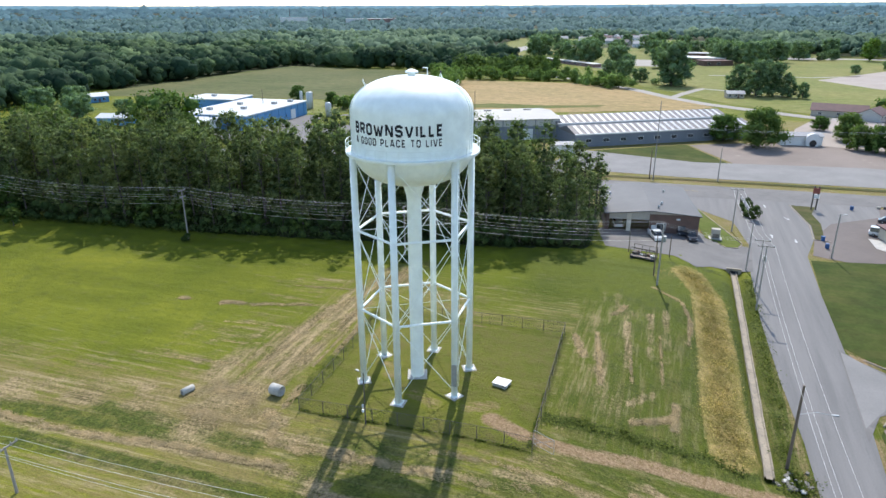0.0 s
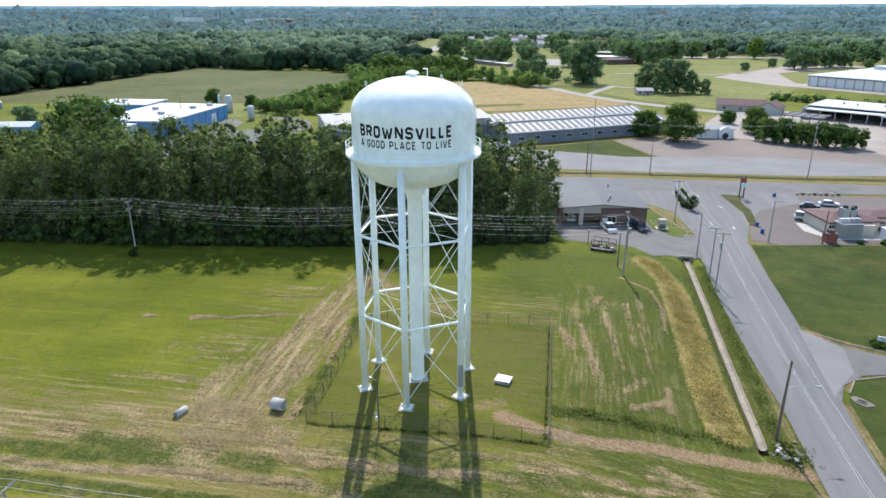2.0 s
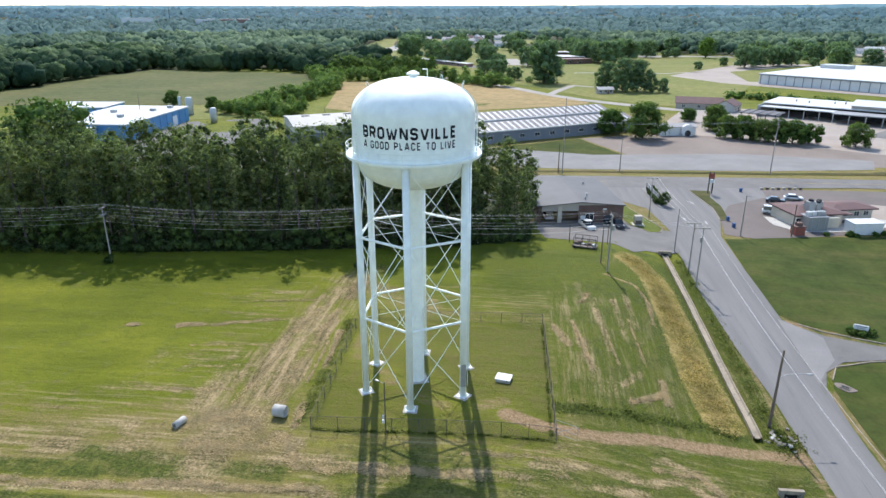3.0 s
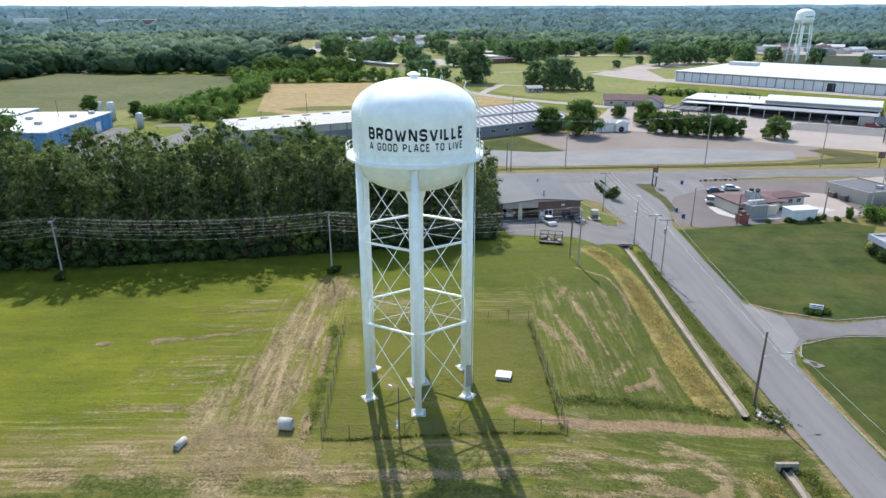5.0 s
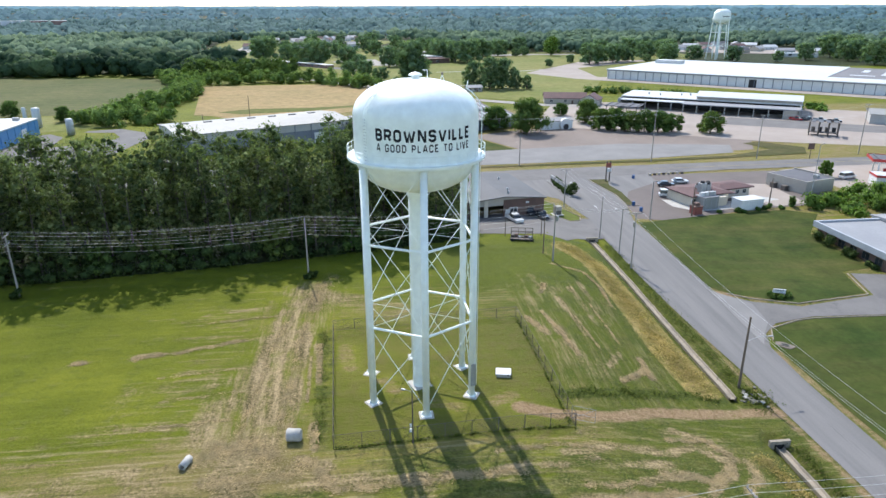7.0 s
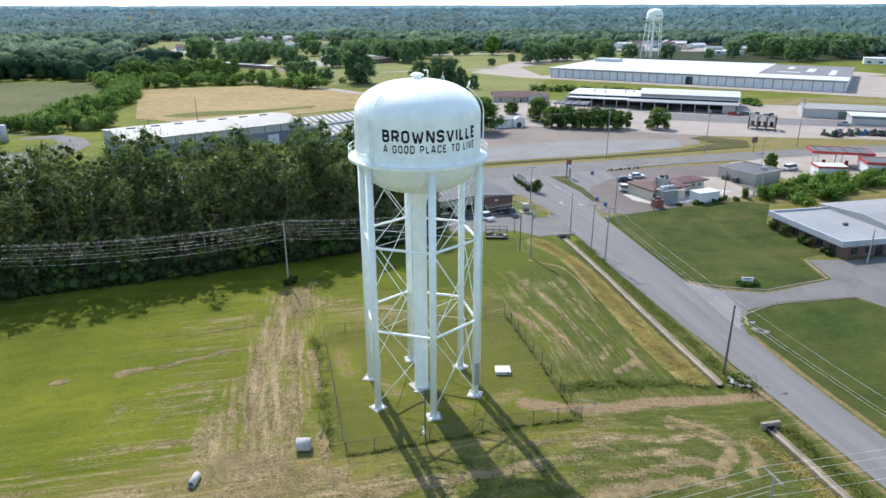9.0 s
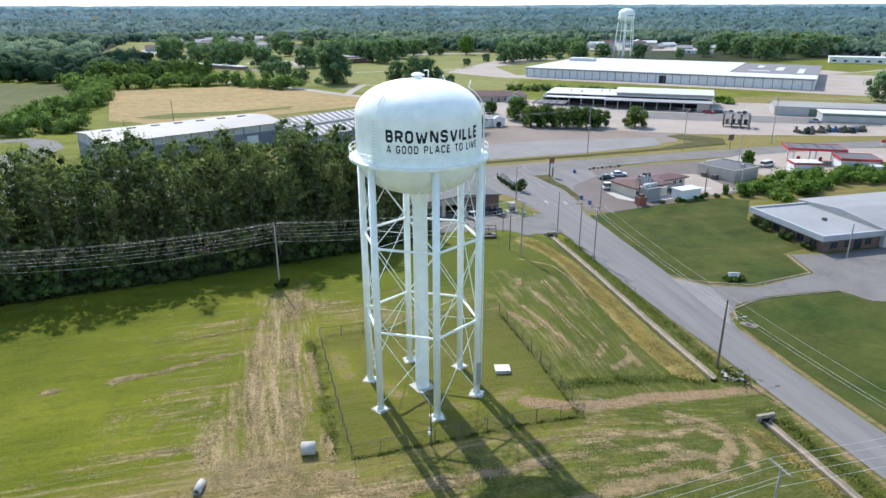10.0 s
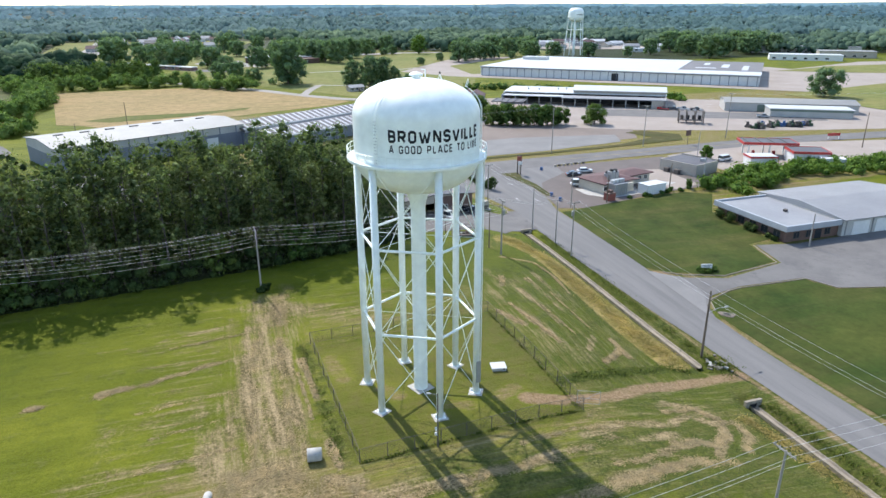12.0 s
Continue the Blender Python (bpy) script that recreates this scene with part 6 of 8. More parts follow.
part("monitor", cube(B(), -LX / 2 + 16, LY / 2 - 40, HH + 0.5, 20, 10, 2.4), M_ROOF_WHITE, ww)
for k in range(35):
    x = -LX / 2 + 1.2 + k * (LX - 2.4) / 34
    part("pilaster", cube(B(), x, -LY / 2 - 0.12, -0.3, 0.35, 0.26, HH + 0.2), M_WALL_GREY, ww)
part("eave", cube(B(), 0, -LY / 2 - 0.5, HH - 0.5, LX + 0.6, 0.5, 0.4), M_WALL_GREY, ww)
# Flat panel on the wall; the doorway's inner shade is only its colour.
part("door", cube(B(), 4.5, -LY / 2 - 0.08, -0.2, 4.6, 0.14, 5.2), M_DARK, ww, "near-black panel in place of an open loading door")

# market shed with an open front
ms = thing("market_shed", pose(138.3, 311.8, 0, 0, 0, -34), "long open-fronted market shed with a pale metal roof", "shed")
LX, LY, HH = 82.0, 37.0, 5.0
walls(ms, LX, LY, HH, M_WALL_PALE, skip=("front",))
# The shade below the canopy is put into this wall's black colour.
part("wall", cube(B(), 8, -LY / 2 + 14, -0.3, LX - 20, 0.3, HH), M_DARK, ms, "inner wall coloured near-black for the shade under the canopy")
part("roof", prism(B(), [(-LX / 2 - 0.5, -LY / 2 + 10), (LX / 2 + 0.5, -LY / 2 + 10), (LX / 2 + 0.5, LY / 2 + 0.5), (-LX / 2 - 0.5, LY / 2 + 0.5)], HH, HH + 0.4), M_ROOF_WHITE, ms, "pale upper roof")
part("canopy_roof", prism(B(), [(-10, -LY / 2 - 1), (LX / 2 + 0.5, -LY / 2 - 1), (LX / 2 + 0.5, -LY / 2 + 9.95), (-10, -LY / 2 + 9.95)], HH - 1.1, HH - 0.7), M_ROOF_GREY, ms, "grey canopy roof")
part("canopy_roof", prism(B(), [(-LX / 2 - 0.5, -LY / 2 + 3), (-10.05, -LY / 2 + 3), (-10.05, -LY / 2 + 9.95), (-LX / 2 - 0.5, -LY / 2 + 9.95)], HH - 1.0, HH - 0.65), M_ROOF_WHITE, ms, "pale canopy roof")
for k in range(14):
    x = -LX / 2 + 0.6 + k * (LX - 1.2) / 13
    part("post", cube(B(), x, -LY / 2 + (-0.7 if x > -10 else 3.3), -0.3, 0.35, 0.35, HH - 0.9), M_WALL_PALE, ms)
for y, sy in ((-6.9, 0.3), (16.9, 0.3)):
    part("upper_wall", cube(B(), 18, y, HH + 0.42, 46, sy, 1.4), M_WALL_TAN, ms, "cream clerestory wall")
for x in (-4.85, 40.85):
    part("upper_wall", cube(B(), x, 5, HH + 0.42, 0.3, 23.4, 1.4), M_WALL_TAN, ms, "cream clerestory wall")
bm = B()
lo_, hi_ = HH + 1.82, HH + 3.2
ring = [[bm.verts.new((x, y, z)) for y, z in ((-7.6, lo_), (5, hi_), (17.6, lo_), (17.6, lo_ - 0.2), (5, hi_ - 0.2), (-7.6, lo_ - 0.2))] for x in (-5.6, 41.6)]
for k in range(6):
    bm.faces.new((ring[0][k], ring[0][(k + 1) % 6], ring[1][(k + 1) % 6], ring[1][k]))
bm.faces.new(ring[0][::-1])
bm.faces.new(ring[1])
part("raised_roof", bm, M_ROOF_WHITE, ms, "pale gabled roof of the main hall")
for x in (-4.85, 40.85):
    bm = B()
    tri = [[bm.verts.new((x + d, y, z)) for y, z in ((-6.7, HH + 1.8), (16.7, HH + 1.8), (5, hi_ - 0.24))] for d in (-0.14, 0.14)]
    for k in range(3):
        bm.faces.new((tri[0][k], tri[0][(k + 1) % 3], tri[1][(k + 1) % 3], tri[1][k]))
    bm.faces.new(tri[0][::-1])
    bm.faces.new(tri[1])
    part("gable", bm, M_WALL_TAN, ms)
part("wall", cube(B(), 37, -LY / 2 + 1.5, -0.3, 5.5, 4.6, HH - 0.9), M_WALL_TAN, ms, "cream corner room")
for x, y in ((-24, 2), (-14, 6), (-30, 4), (-10, 8)):
    vent(ms, x, y, HH + 0.4, 0.6, 1.0)
cp = thing("carport", pose(91, 303, 0, 0, 0, -34), "dark open steel carport frame", "carport")
part("roof", cube(B(), 0, 0, 3.8, 16, 13, 0.3), M_ROOF_DARK, cp)
for k in range(5):
    part("rafter", cube(B(), -7 + k * 3.5, 0, 4.1, 0.25, 13.4, 0.25), M_ROOF_SLATE, cp)
for x in (-7, 0, 7):
    for y in (-5.8, 5.8):
        part("post", cube(B(), x, y, -0.3, 0.3, 0.3, 4.1), M_RUSTY, cp)
rack = thing("steel_rack", pose(146.5, 236, 0, 0, 0, -34), "rusty open steel loading frame in the yard", "steel frame")
for x in (-5, -1.7, 1.7, 5):
    for y in (-2.5, 2.5):
        part("post", cube(B(), x, y, -0.3, 0.34, 0.34, 5.4), M_RUSTY, rack)
    part("rafter", cube(B(), x, 0, 5.1, 0.3, 7, 0.3), M_RUSTY, rack)
part("deck", cube(B(), 0, 0, 1.2, 9.6, 4.4, 0.25), M_RUSTY, rack)
for k in range(4):
    part("roof_panel", cube(B(), -3.9 + k * 2.6, 0, 5.42, 1.5, 6.4, 0.12), M_ROOF_SLATE, rack)
for k in range(4):
    part("drum", rod(B(), (-3.6 + k * 2.4, 0.3, 1.45), (-3.6 + k * 2.4, 0.3, 3.2), 0.7, n=12), (M_RUSTY, M_DARK)[k % 2], rack)

# green-walled store and its annex
gs = thing("store_shed", pose(214, 251, 0, 0, 0, -33), "long grey-roofed store shed with green trim", "shed")
walls(gs, 58, 17, 4.2, M_WALL_PALE)
gable_roof(gs, 58, 17, 4.2, 1.5, M_ROOF_PALE, 0.5, 2.0)
gable_ends(gs, 58, 17, 4.2, 1.5, M_WALL_PALE)
part("door", cube(B(), -12, -8.56, -0.3, 5, 0.1, 3.6), M_GREEN_WALL, gs, "dull green sliding door")
ga = thing("store_annex", pose(209, 233.5, 0, 0, 0, -33), "low annex with a white roof and green band", "shed")
walls(ga, 34, 12, 3.6, M_WALL_PALE)
part("fascia", cube(B(), 0, -6.06, 2.6, 34.2, 0.12, 1.0), M_GREEN_WALL, ga)
part("roof", cube(B(), 0, 0, 3.6, 35, 13, 0.3), M_ROOF_WHITE, ga)

# filling station
fs = thing("filling_station", pose(124, 166, 0, 0, 0, -28), "filling station with white walls and red fascia bands", "filling station")
for x, y, lx, ly, h in ((-1, 6, 17, 9, 4.6), (8.5, -3.5, 11, 9, 3.8)):
    part("roof", cube(B(), x, y, h, lx, ly, 0.3), M_ROOF_DARK, fs)
    for s, ax in ((-1, 0), (1, 0), (-1, 1), (1, 1)):
        w = (lx + 0.2, 0.12) if ax == 0 else (0.12, ly - 0.04)
        c = (x, y + s * (ly / 2 + 0.04)) if ax == 0 else (x + s * (lx / 2 + 0.04), y)
        part("fascia", cube(B(), c[0], c[1], h - 0.35, w[0], w[1], 0.8), M_RED, fs, "red fascia band")
for x in (-8, -4, 0, 4):
    part("rafter", cube(B(), x, 6, 4.9, 0.3, 9, 0.25), M_ROOF_SLATE, fs)
for x in (-7.5, -1, 5.5):
    for y in (2.6, 9.4):
        part("post", cube(B(), x, y, -0.3, 0.4, 0.4, 4.9), M_WALL_WHITE, fs)
part("wall", cube(B(), 8.5, -3.5, -0.3, 10.4, 8.4, 4.1), M_WALL_WHITE, fs)
part("annex", cube(B(), 14, -9.6, -0.3, 7, 3.6, 3.2), M_WALL_WHITE, fs)
for x in (-5, 1.5):
    part("fuel_pump", cube(B(), x, 6, -0.1, 0.9, 0.6, 1.7, 0, 0.05), M_RED, fs)
fk = thing("pay_kiosk", pose(112.8, 160.5, 0, 0, 0, -20), "small white block with a red band and white roof", "kiosk")
part("wall", cube(B(), 0, 0, -0.3, 8.2, 5.4, 3.0), M_WALL_WHITE, fk)
part("fascia", cube(B(), 0, 0, 2.7, 8.5, 5.7, 0.55), M_RED, fk, "red fascia band")
part("roof", cube(B(), 0, 0, 3.25, 8.2, 5.4, 0.08), M_ROOF_WHITE, fk)

# small tan block building
tb = thing("block_building", pose(86.7, 161.7, 0, 0, 0, -72), "tan block building with a dark flat roof", "building")
walls(tb, 12.5, 11, 3.5, M_WALL_TAN)
part("roof", cube(B(), 0, 0, 3.35, 12.0, 10.5, 0.1), M_ROOF_DARK, tb)
part("parapet", cube(B(), 0, 5.38, 3.5, 12.5, 0.24, 0.3), M_WALL_TAN, tb)
part("air_conditioner", cube(B(), 4, 1, 3.45, 1.4, 1.1, 0.9, 10, 0.05), M_GALV, tb)
for x in (-3, 0.5):
    part("cooling_unit", cube(B(), x, -6.3, -0.1, 1.5, 1.3, 1.5, 0, 0.06), M_RUSTY, tb)

# diner
def hip_roof(x, y, lx, ly, h, rise, run):
    """A low hipped roof with a thin eaves edge."""
    bm = B()
    lo = [bm.verts.new((x + sx * (lx / 2 + 0.6), y + sy * (ly / 2 + 0.6), h - 0.25)) for sx, sy in ((-1, -1), (1, -1), (1, 1), (-1, 1))]
    mid_ = [bm.verts.new((v.co.x, v.co.y, h + 0.05)) for v in lo]
    hi = [bm.verts.new((x + sx * (lx / 2 - run), y + sy * 0.5, h + rise)) for sx, sy in ((-1, -1), (1, -1), (1, 1), (-1, 1))]
    for a, b in ((lo, mid_), (mid_, hi)):
        for k in range(4):
            bm.faces.new((a[k], a[(k + 1) % 4], b[(k + 1) % 4], b[k]))
    bm.faces.new(hi)
    bm.faces.new(lo[::-1])
    return bm


dn = thing("diner", pose(56.5, 154, 0, 0, 0, 14), "single-storey diner with a brown roof and rooftop fans", "restaurant")
HH = 2.9
part("wall", cube(B(), -4.6, -0.6, -0.4, 11.4, 9.4, HH + 0.4), M_CREAM, dn, "cream dining room wall")
part("wall", cube(B(), 6.2, 1.2, -0.4, 10.2, 6.2, HH + 0.2), M_CREAM, dn, "cream side room wall")
part("roof", hip_roof(-4.6, -0.6, 11.4, 9.4, HH, 0.85, 3.4), M_ROOF_BROWN, dn, "low brown hipped roof")
part("roof", hip_roof(6.4, 1.2, 10.6, 6.2, HH - 0.2, 0.65, 2.6), M_ROOF_BROWN, dn, "low brown hipped roof")
for x, y, sx, sy, h in ((-6.4, -3.8, 1.7, 1.5, 2.3), (-4.4, -3.4, 1.4, 1.3, 1.7), (-5.6, -1.6, 1.2, 1.2, 1.2), (-3.0, -2.0, 1.4, 1.2, 1.6)):
    fan = part("roof_fan", cube(B(), x, y, HH + 0.4, sx, sy, h, 8, 0.06), M_GALV, dn, "galvanised rooftop fan housing")
    part("fan_hood", rod(B(), (x, y, HH + 0.4 + h), (x, y, HH + 0.9 + h), 0.62, 0.45, n=12), M_DARK, fan)
part("kitchen_wing", cube(B(), -7.0, -6.7, -0.3, 4.6, 3.2, 3.3), M_ROOF_PALE, dn, "grey metal-clad kitchen block")
part("kitchen_roof", cube(B(), -7.0, -6.7, 3.0, 4.8, 3.4, 0.15), M_ROOF_GREY, dn)
for x in (-8.6, -7.4, -6.2, -5.2):
    part("cooling_unit", cube(B(), x, -6.6, 3.15, 1.0, 1.0, 0.9, 5, 0.05), M_ROOF_WHITE if x < -7 else M_GALV, dn)
for x in (-8.6, -7.0, -5.4):
    part("cladding_rib", cube(B(), x, -8.34, -0.2, 0.1, 0.08, 3.1), M_GALV, dn)
part("store_wing", cube(B(), -2.4, -5.9, -0.3, 3.0, 2.2, 2.7), M_CREAM, dn)
part("porch_roof", cube(B(), 1.9, -3.7, 2.3, 3.6, 3.0, 0.2), M_ROOF_BROWN, dn)
for x, y in ((-9.8, -5.32), (4.4, -1.92), (7.2, -1.92), (9.6, -1.92)):
    window(dn, x, y, 1.0, 1.2, 1.1)
part("waste_box", cube(B(), 2.6, -6.2, -0.2, 1.6, 1.2, 1.4, 6, 0.05), M_RUSTY, dn)
kb = thing("brick_kiosk", pose(46.4, 141.4, gz(46.4, 141.4), 0, 0, 10), "small red brick kiosk with a stepped dark cap", "kiosk")
part("wall", cube(B(), 0, 0, -0.2, 2.2, 2.0, 2.1), M_BRICK_RED, kb)
part("roof", cube(cube(B(), 0, 0, 1.9, 2.45, 2.25, 0.16), 0, 0, 2.06, 1.2, 1.1, 0.7), M_BRICK, kb)
wb = thing("storage_container", pose(61.2, 144.2, gz(61.2, 144.2), 0, 0, 10), "white storage container with ribbed sides", "container")
part("body", cube(B(), 0, 0, 0.05, 6.6, 3.6, 2.5), M_WALL_WHITE, wb)
part("roof", cube(B(), 0, 0, 2.55, 6.9, 3.9, 0.16), M_ROOF_WHITE, wb)
for k in range(9):
    for s in (-1, 1):
        part("rib", cube(B(), -2.9 + k * 0.72, s * 1.82, 0.1, 0.12, 0.08, 2.4), M_WALL_WHITE, wb)

rng = np.random.default_rng(6)
for x, y, r, hh in ((57.2, 141.6, 1.0, 0.8), (58.6, 141.2, 0.8, 0.5), (62.8, 141.8, 0.9, 0.7), (65.2, 142.4, 1.0, 0.8), (66.6, 143.6, 0.9, 1.0), (69.6, 142.8, 0.9, 0.6), (73.2, 144.2, 1.3, 2.6), (73.5, 144.4, 1.1, 1.4), (78.4, 144.0, 0.8, 0.4), (52.6, 141.4, 0.8, 0.5)):
    me = leafy("shrub", [((rng.uniform(-0.4, 0.4) * r, rng.uniform(-0.4, 0.4) * r, hh * k), r * 0.65) for k in (0.3, 0.6, 0.9)], 150, 0.16, rng, M_LEAF, ragged=0.5)
    ob = tagged(new("shrub", me), "small rough green bush at the lawn's edge beside the container", "shrub", "bushes by the container")
    ob.matrix_basis = pose(x, y, gz(x, y))

# office with a metal hall behind it
oz = -1.8
of = thing("office_building", pose(67.2, 104.4, oz), "low brick office with a grey fascia and a metal hall behind", "office")
part("wall", cube(B(), 7.5, 10.6, -0.3, 15.0, 21.2, 3.1), M_BRICK, of, "brown brick wall")
bm = B()
for x, y, sx, sy in ((7.5, -0.5, 16.6, 0.5), (7.5, 21.7, 16.6, 0.5), (-0.55, 10.6, 0.5, 21.7)):
    cube(bm, x, y, 2.7, sx, sy, 1.25)
part("fascia", bm, M_FASCIA, of, "grey metal fascia band")
part("roof", cube(B(), 7.7, 10.6, 2.8, 16.0, 21.7, 0.75), M_ROOF_GREY, of, "flat pale grey roof")
part("air_conditioner", cube(B(), 9.0, 9.5, 3.55, 0.9, 0.8, 0.6, 20, 0.05), M_RUSTY, of)
hall = part("hall", cube(B(), 32.0, 11.5, -0.3, 34.0, 25.0, 4.3), M_WALL_PALE, of, "pale metal-clad hall")
bm = B()
a0 = [bm.verts.new(p) for p in ((14.9, -1.6, 4.0), (14.9, 11.5, 5.2), (14.9, 24.6, 4.0), (14.9, 24.6, 3.8), (14.9, -1.6, 3.8))]
a1 = [bm.verts.new((49.6, v.co.y, v.co.z)) for v in a0]
for k in range(5):
    bm.faces.new((a0[k], a0[(k + 1) % 5], a1[(k + 1) % 5], a1[k]))
bm.faces.new(a0[::-1])
bm.faces.new(a1)
hall_roof = part("hall_roof", bm, M_ROOF_GREY, of, "grey ribbed metal roof")
for y0, y1 in ((-1.55, 11.45), (24.55, 11.55)):
    me = link_mesh("seam", rod(B(), (14.9, y0, 4.03), (14.9, y1, 5.23), 0.04, n=4, caps=False), M_ROOF_GREY)
    for k in range(1, 29):
        share("seam", me, hall_roof, Matrix.Translation((k * 1.2, 0, 0)))
for y in (2.4, 6.0, 9.6, 13.2, 17.0):
    window(of, -0.02, y, 0.7, 1.9, 1.5, 90, frame_mat=M_RUSTY)
for x in (3.0, 6.5, 11.8):
    window(of, x, -0.02, 0.7, 1.6, 1.5, frame_mat=M_RUSTY)
part("door", cube(B(), 9.2, -0.05, -0.2, 1.8, 0.1, 2.4), M_GLASS, of, "dark glazed door")
for x in (20.5, 27.5, 35.0):
    part("roller_door", cube(B(), x, -1.06, -0.2, 5.0, 0.1, 3.4), M_WALL_WHITE, of, "white roller door")
for x in (16, 24, 31.5, 39):
    part("downpipe", cube(B(), x, -1.1, -0.2, 0.2, 0.16, 4.0), M_GALV, of)
rng = np.random.default_rng(5)
for x, y, r, hh in ((65.2, 122.5, 1.5, 2.2), (65.4, 119.5, 1.7, 2.4), (65.6, 114.0, 1.3, 1.9), (65.7, 112.0, 1.2, 1.8), (66.0, 106.3, 0.9, 1.0), (66.3, 108.0, 0.9, 1.0)):
    me = leafy("shrub", [((rng.uniform(-0.3, 0.3) * r, rng.uniform(-0.3, 0.3) * r, hh * k), r * 0.75) for k in (0.3, 0.45, 0.6)], 160, 0.16, rng, M_UNDER)
    ob = tagged(new("shrub", me), "clipped dark green shrub against the office wall", "shrub", "office shrubs")
    ob.matrix_basis = pose(x, y, gz(x, y))

# blue works with silos
bw = thing("blue_works", pose(-178, 252, 0, 0, 0, 1), "factory hall with bright blue walls and white roofs", "factory")
walls(bw, 32, 50, 6.0, M_WALL_BLUE)
part("roof", cube(B(), 0, 0, 6.0, 32.8, 50.8, 0.45), M_ROOF_WHITE, bw)
for k in range(9):
    part("wall_rib", cube(B(), 16.1, -22 + k * 5.5, 0, 0.16, 0.3, 6.0), M_WALL_BLUE, bw)
part("loading_door", cube(B(), 16.2, 12, 0, 0.14, 4.0, 4.2), M_WALL_WHITE, bw)
for x, y in ((-6, 4), (4, -8), (8, 10), (-9, -14), (11, 19)):
    part("roof_unit", cube(B(), x, y, 6.4, 2.2, 1.8, 1.2, 0, 0.05), M_GALV, bw)
wx2 = thing("works_annex", pose(-184, 219, 0, 0, 0, 1), "low white annex before the blue works", "factory")
walls(wx2, 22, 14, 5.2, M_WALL_WHITE)
part("roof", cube(B(), 0, 0, 5.2, 22.6, 14.6, 0.35), M_ROOF_WHITE, wx2)
for x, y in ((-5, 2), (5, -2)):
    part("roof_unit", cube(B(), x, y, 5.5, 2.0, 1.8, 1.1, 0, 0.05), M_GALV, wx2)
bh = thing("blue_works", pose(-209, 274, 0, 0, 0, 4), "lower blue hall with a white roof beside the works", "factory")
walls(bh, 26, 18, 6.6, M_WALL_BLUE)
part("roof", cube(B(), 0, 0, 6.6, 26.8, 18.8, 0.45), M_ROOF_WHITE, bh)
part("roof_unit", cube(B(), -3, 1, 7.0, 2.2, 1.8, 1.0, 0, 0.05), M_GALV, bh)
for x, y, h, r in ((-170.5, 294.4, 8.4, 1.6), (-174.4, 293.0, 8.8, 0.75), (-149.5, 274.6, 6.5, 1.4)):
    sl = thing("silo", pose(x, y, 0), "tall white cylindrical silo beside the blue works", "silo", "silos")
    part("body", lathe(B(), [(0, 0), (r, 0), (r, h - 0.6), (r * 0.7, h - 0.1), (0, h)], 18), M_ROOF_WHITE, sl, "", True)
    part("ladder", rod(rod(B(), (r + 0.1, -0.2, 0.2), (r + 0.1, -0.2, h), 0.04, n=4), (r + 0.1, 0.2, 0.2), (r + 0.1, 0.2, h), 0.04, n=4), M_GALV, sl)


def house(x, y, turn, lx, ly, h, rise, mw, mr, label):
    t = thing("house", pose(x, y, gz(x, y), 0, 0, turn), label, "house", "")
    walls(t, lx, ly, h, mw, 0.25, -0.4)
    gable_roof(t, lx, ly, h, rise, mr, 0.5)
    gable_ends(t, lx, ly, h, rise, mw)
    for k in range(3):
        window(t, -lx / 3 + k * lx / 3, -ly / 2 - 0.02, 1.0, 1.3, 1.2)
    part("door", cube(B(), lx / 6, -ly / 2 - 0.05, -0.2, 1.0, 0.08, 2.2), M_BRICK, t)
    return t


house(74, 344, -12, 22, 11, 3.0, 2.6, M_WALL_TAN, M_ROOF_BROWN, "tan house with a broad brown roof at the lane")
house(86, 336, 60, 12, 9, 3.0, 2.6, M_WALL_PALE, M_ROOF_BROWN, "grey gabled house joined by a carport")
house(34, 402, 10, 9, 6, 2.6, 1.4, M_WALL_TAN, M_ROOF_GREY, "small house under the evergreens")
house(-298, 283, 60, 14, 9, 3.2, 1.6, M_WALL_BLUE, M_ROOF_WHITE, "blue-walled shed with a white roof at the wood's edge")
house(-228, 228, 14, 14, 9, 3.2, 1.4, M_WALL_BLUE, M_ROOF_WHITE, "blue shed with a white roof behind the trees")
wa = thing("pavilion", pose(46, 266, 0, 0, 0, 10), "small white pavilion with an arched entrance", "pavilion")
part("wall", cube(B(), 0, 0, -0.3, 14, 7, 3.8), M_WALL_WHITE, wa)
bm = B()
rod(bm, (3.5, -4.6, 1.9), (3.5, -3.0, 1.9), 2.6, n=24)
part("arch", bm, M_WALL_WHITE, wa, "rounded white porch")
part("doorway", rod(B(), (3.5, -4.75, 1.1), (3.5, -4.55, 1.1), 1.2, n=20), M_GLASS, wa)
gable_roof(wa, 14, 7, 3.5, 0.9, M_ROOF_GREY, 0.4, 1.5)
for k in range(9):
    hx, hy = -125 + (k % 5) * 22 + (k // 5) * 9, 1130 + (k // 5) * 45
    house(hx, hy, (15, -20, 70, 5, -8, 30, 80, 0, -30)[k], 15, 10, 4.5, 3.5, (M_WALL_WHITE, M_WALL_TAN, M_WALL_PALE)[k % 3], (M_ROOF_GREY, M_ROOF_BROWN, M_ROOF_GREY)[k % 3], "distant two-storey house with a grey roof")
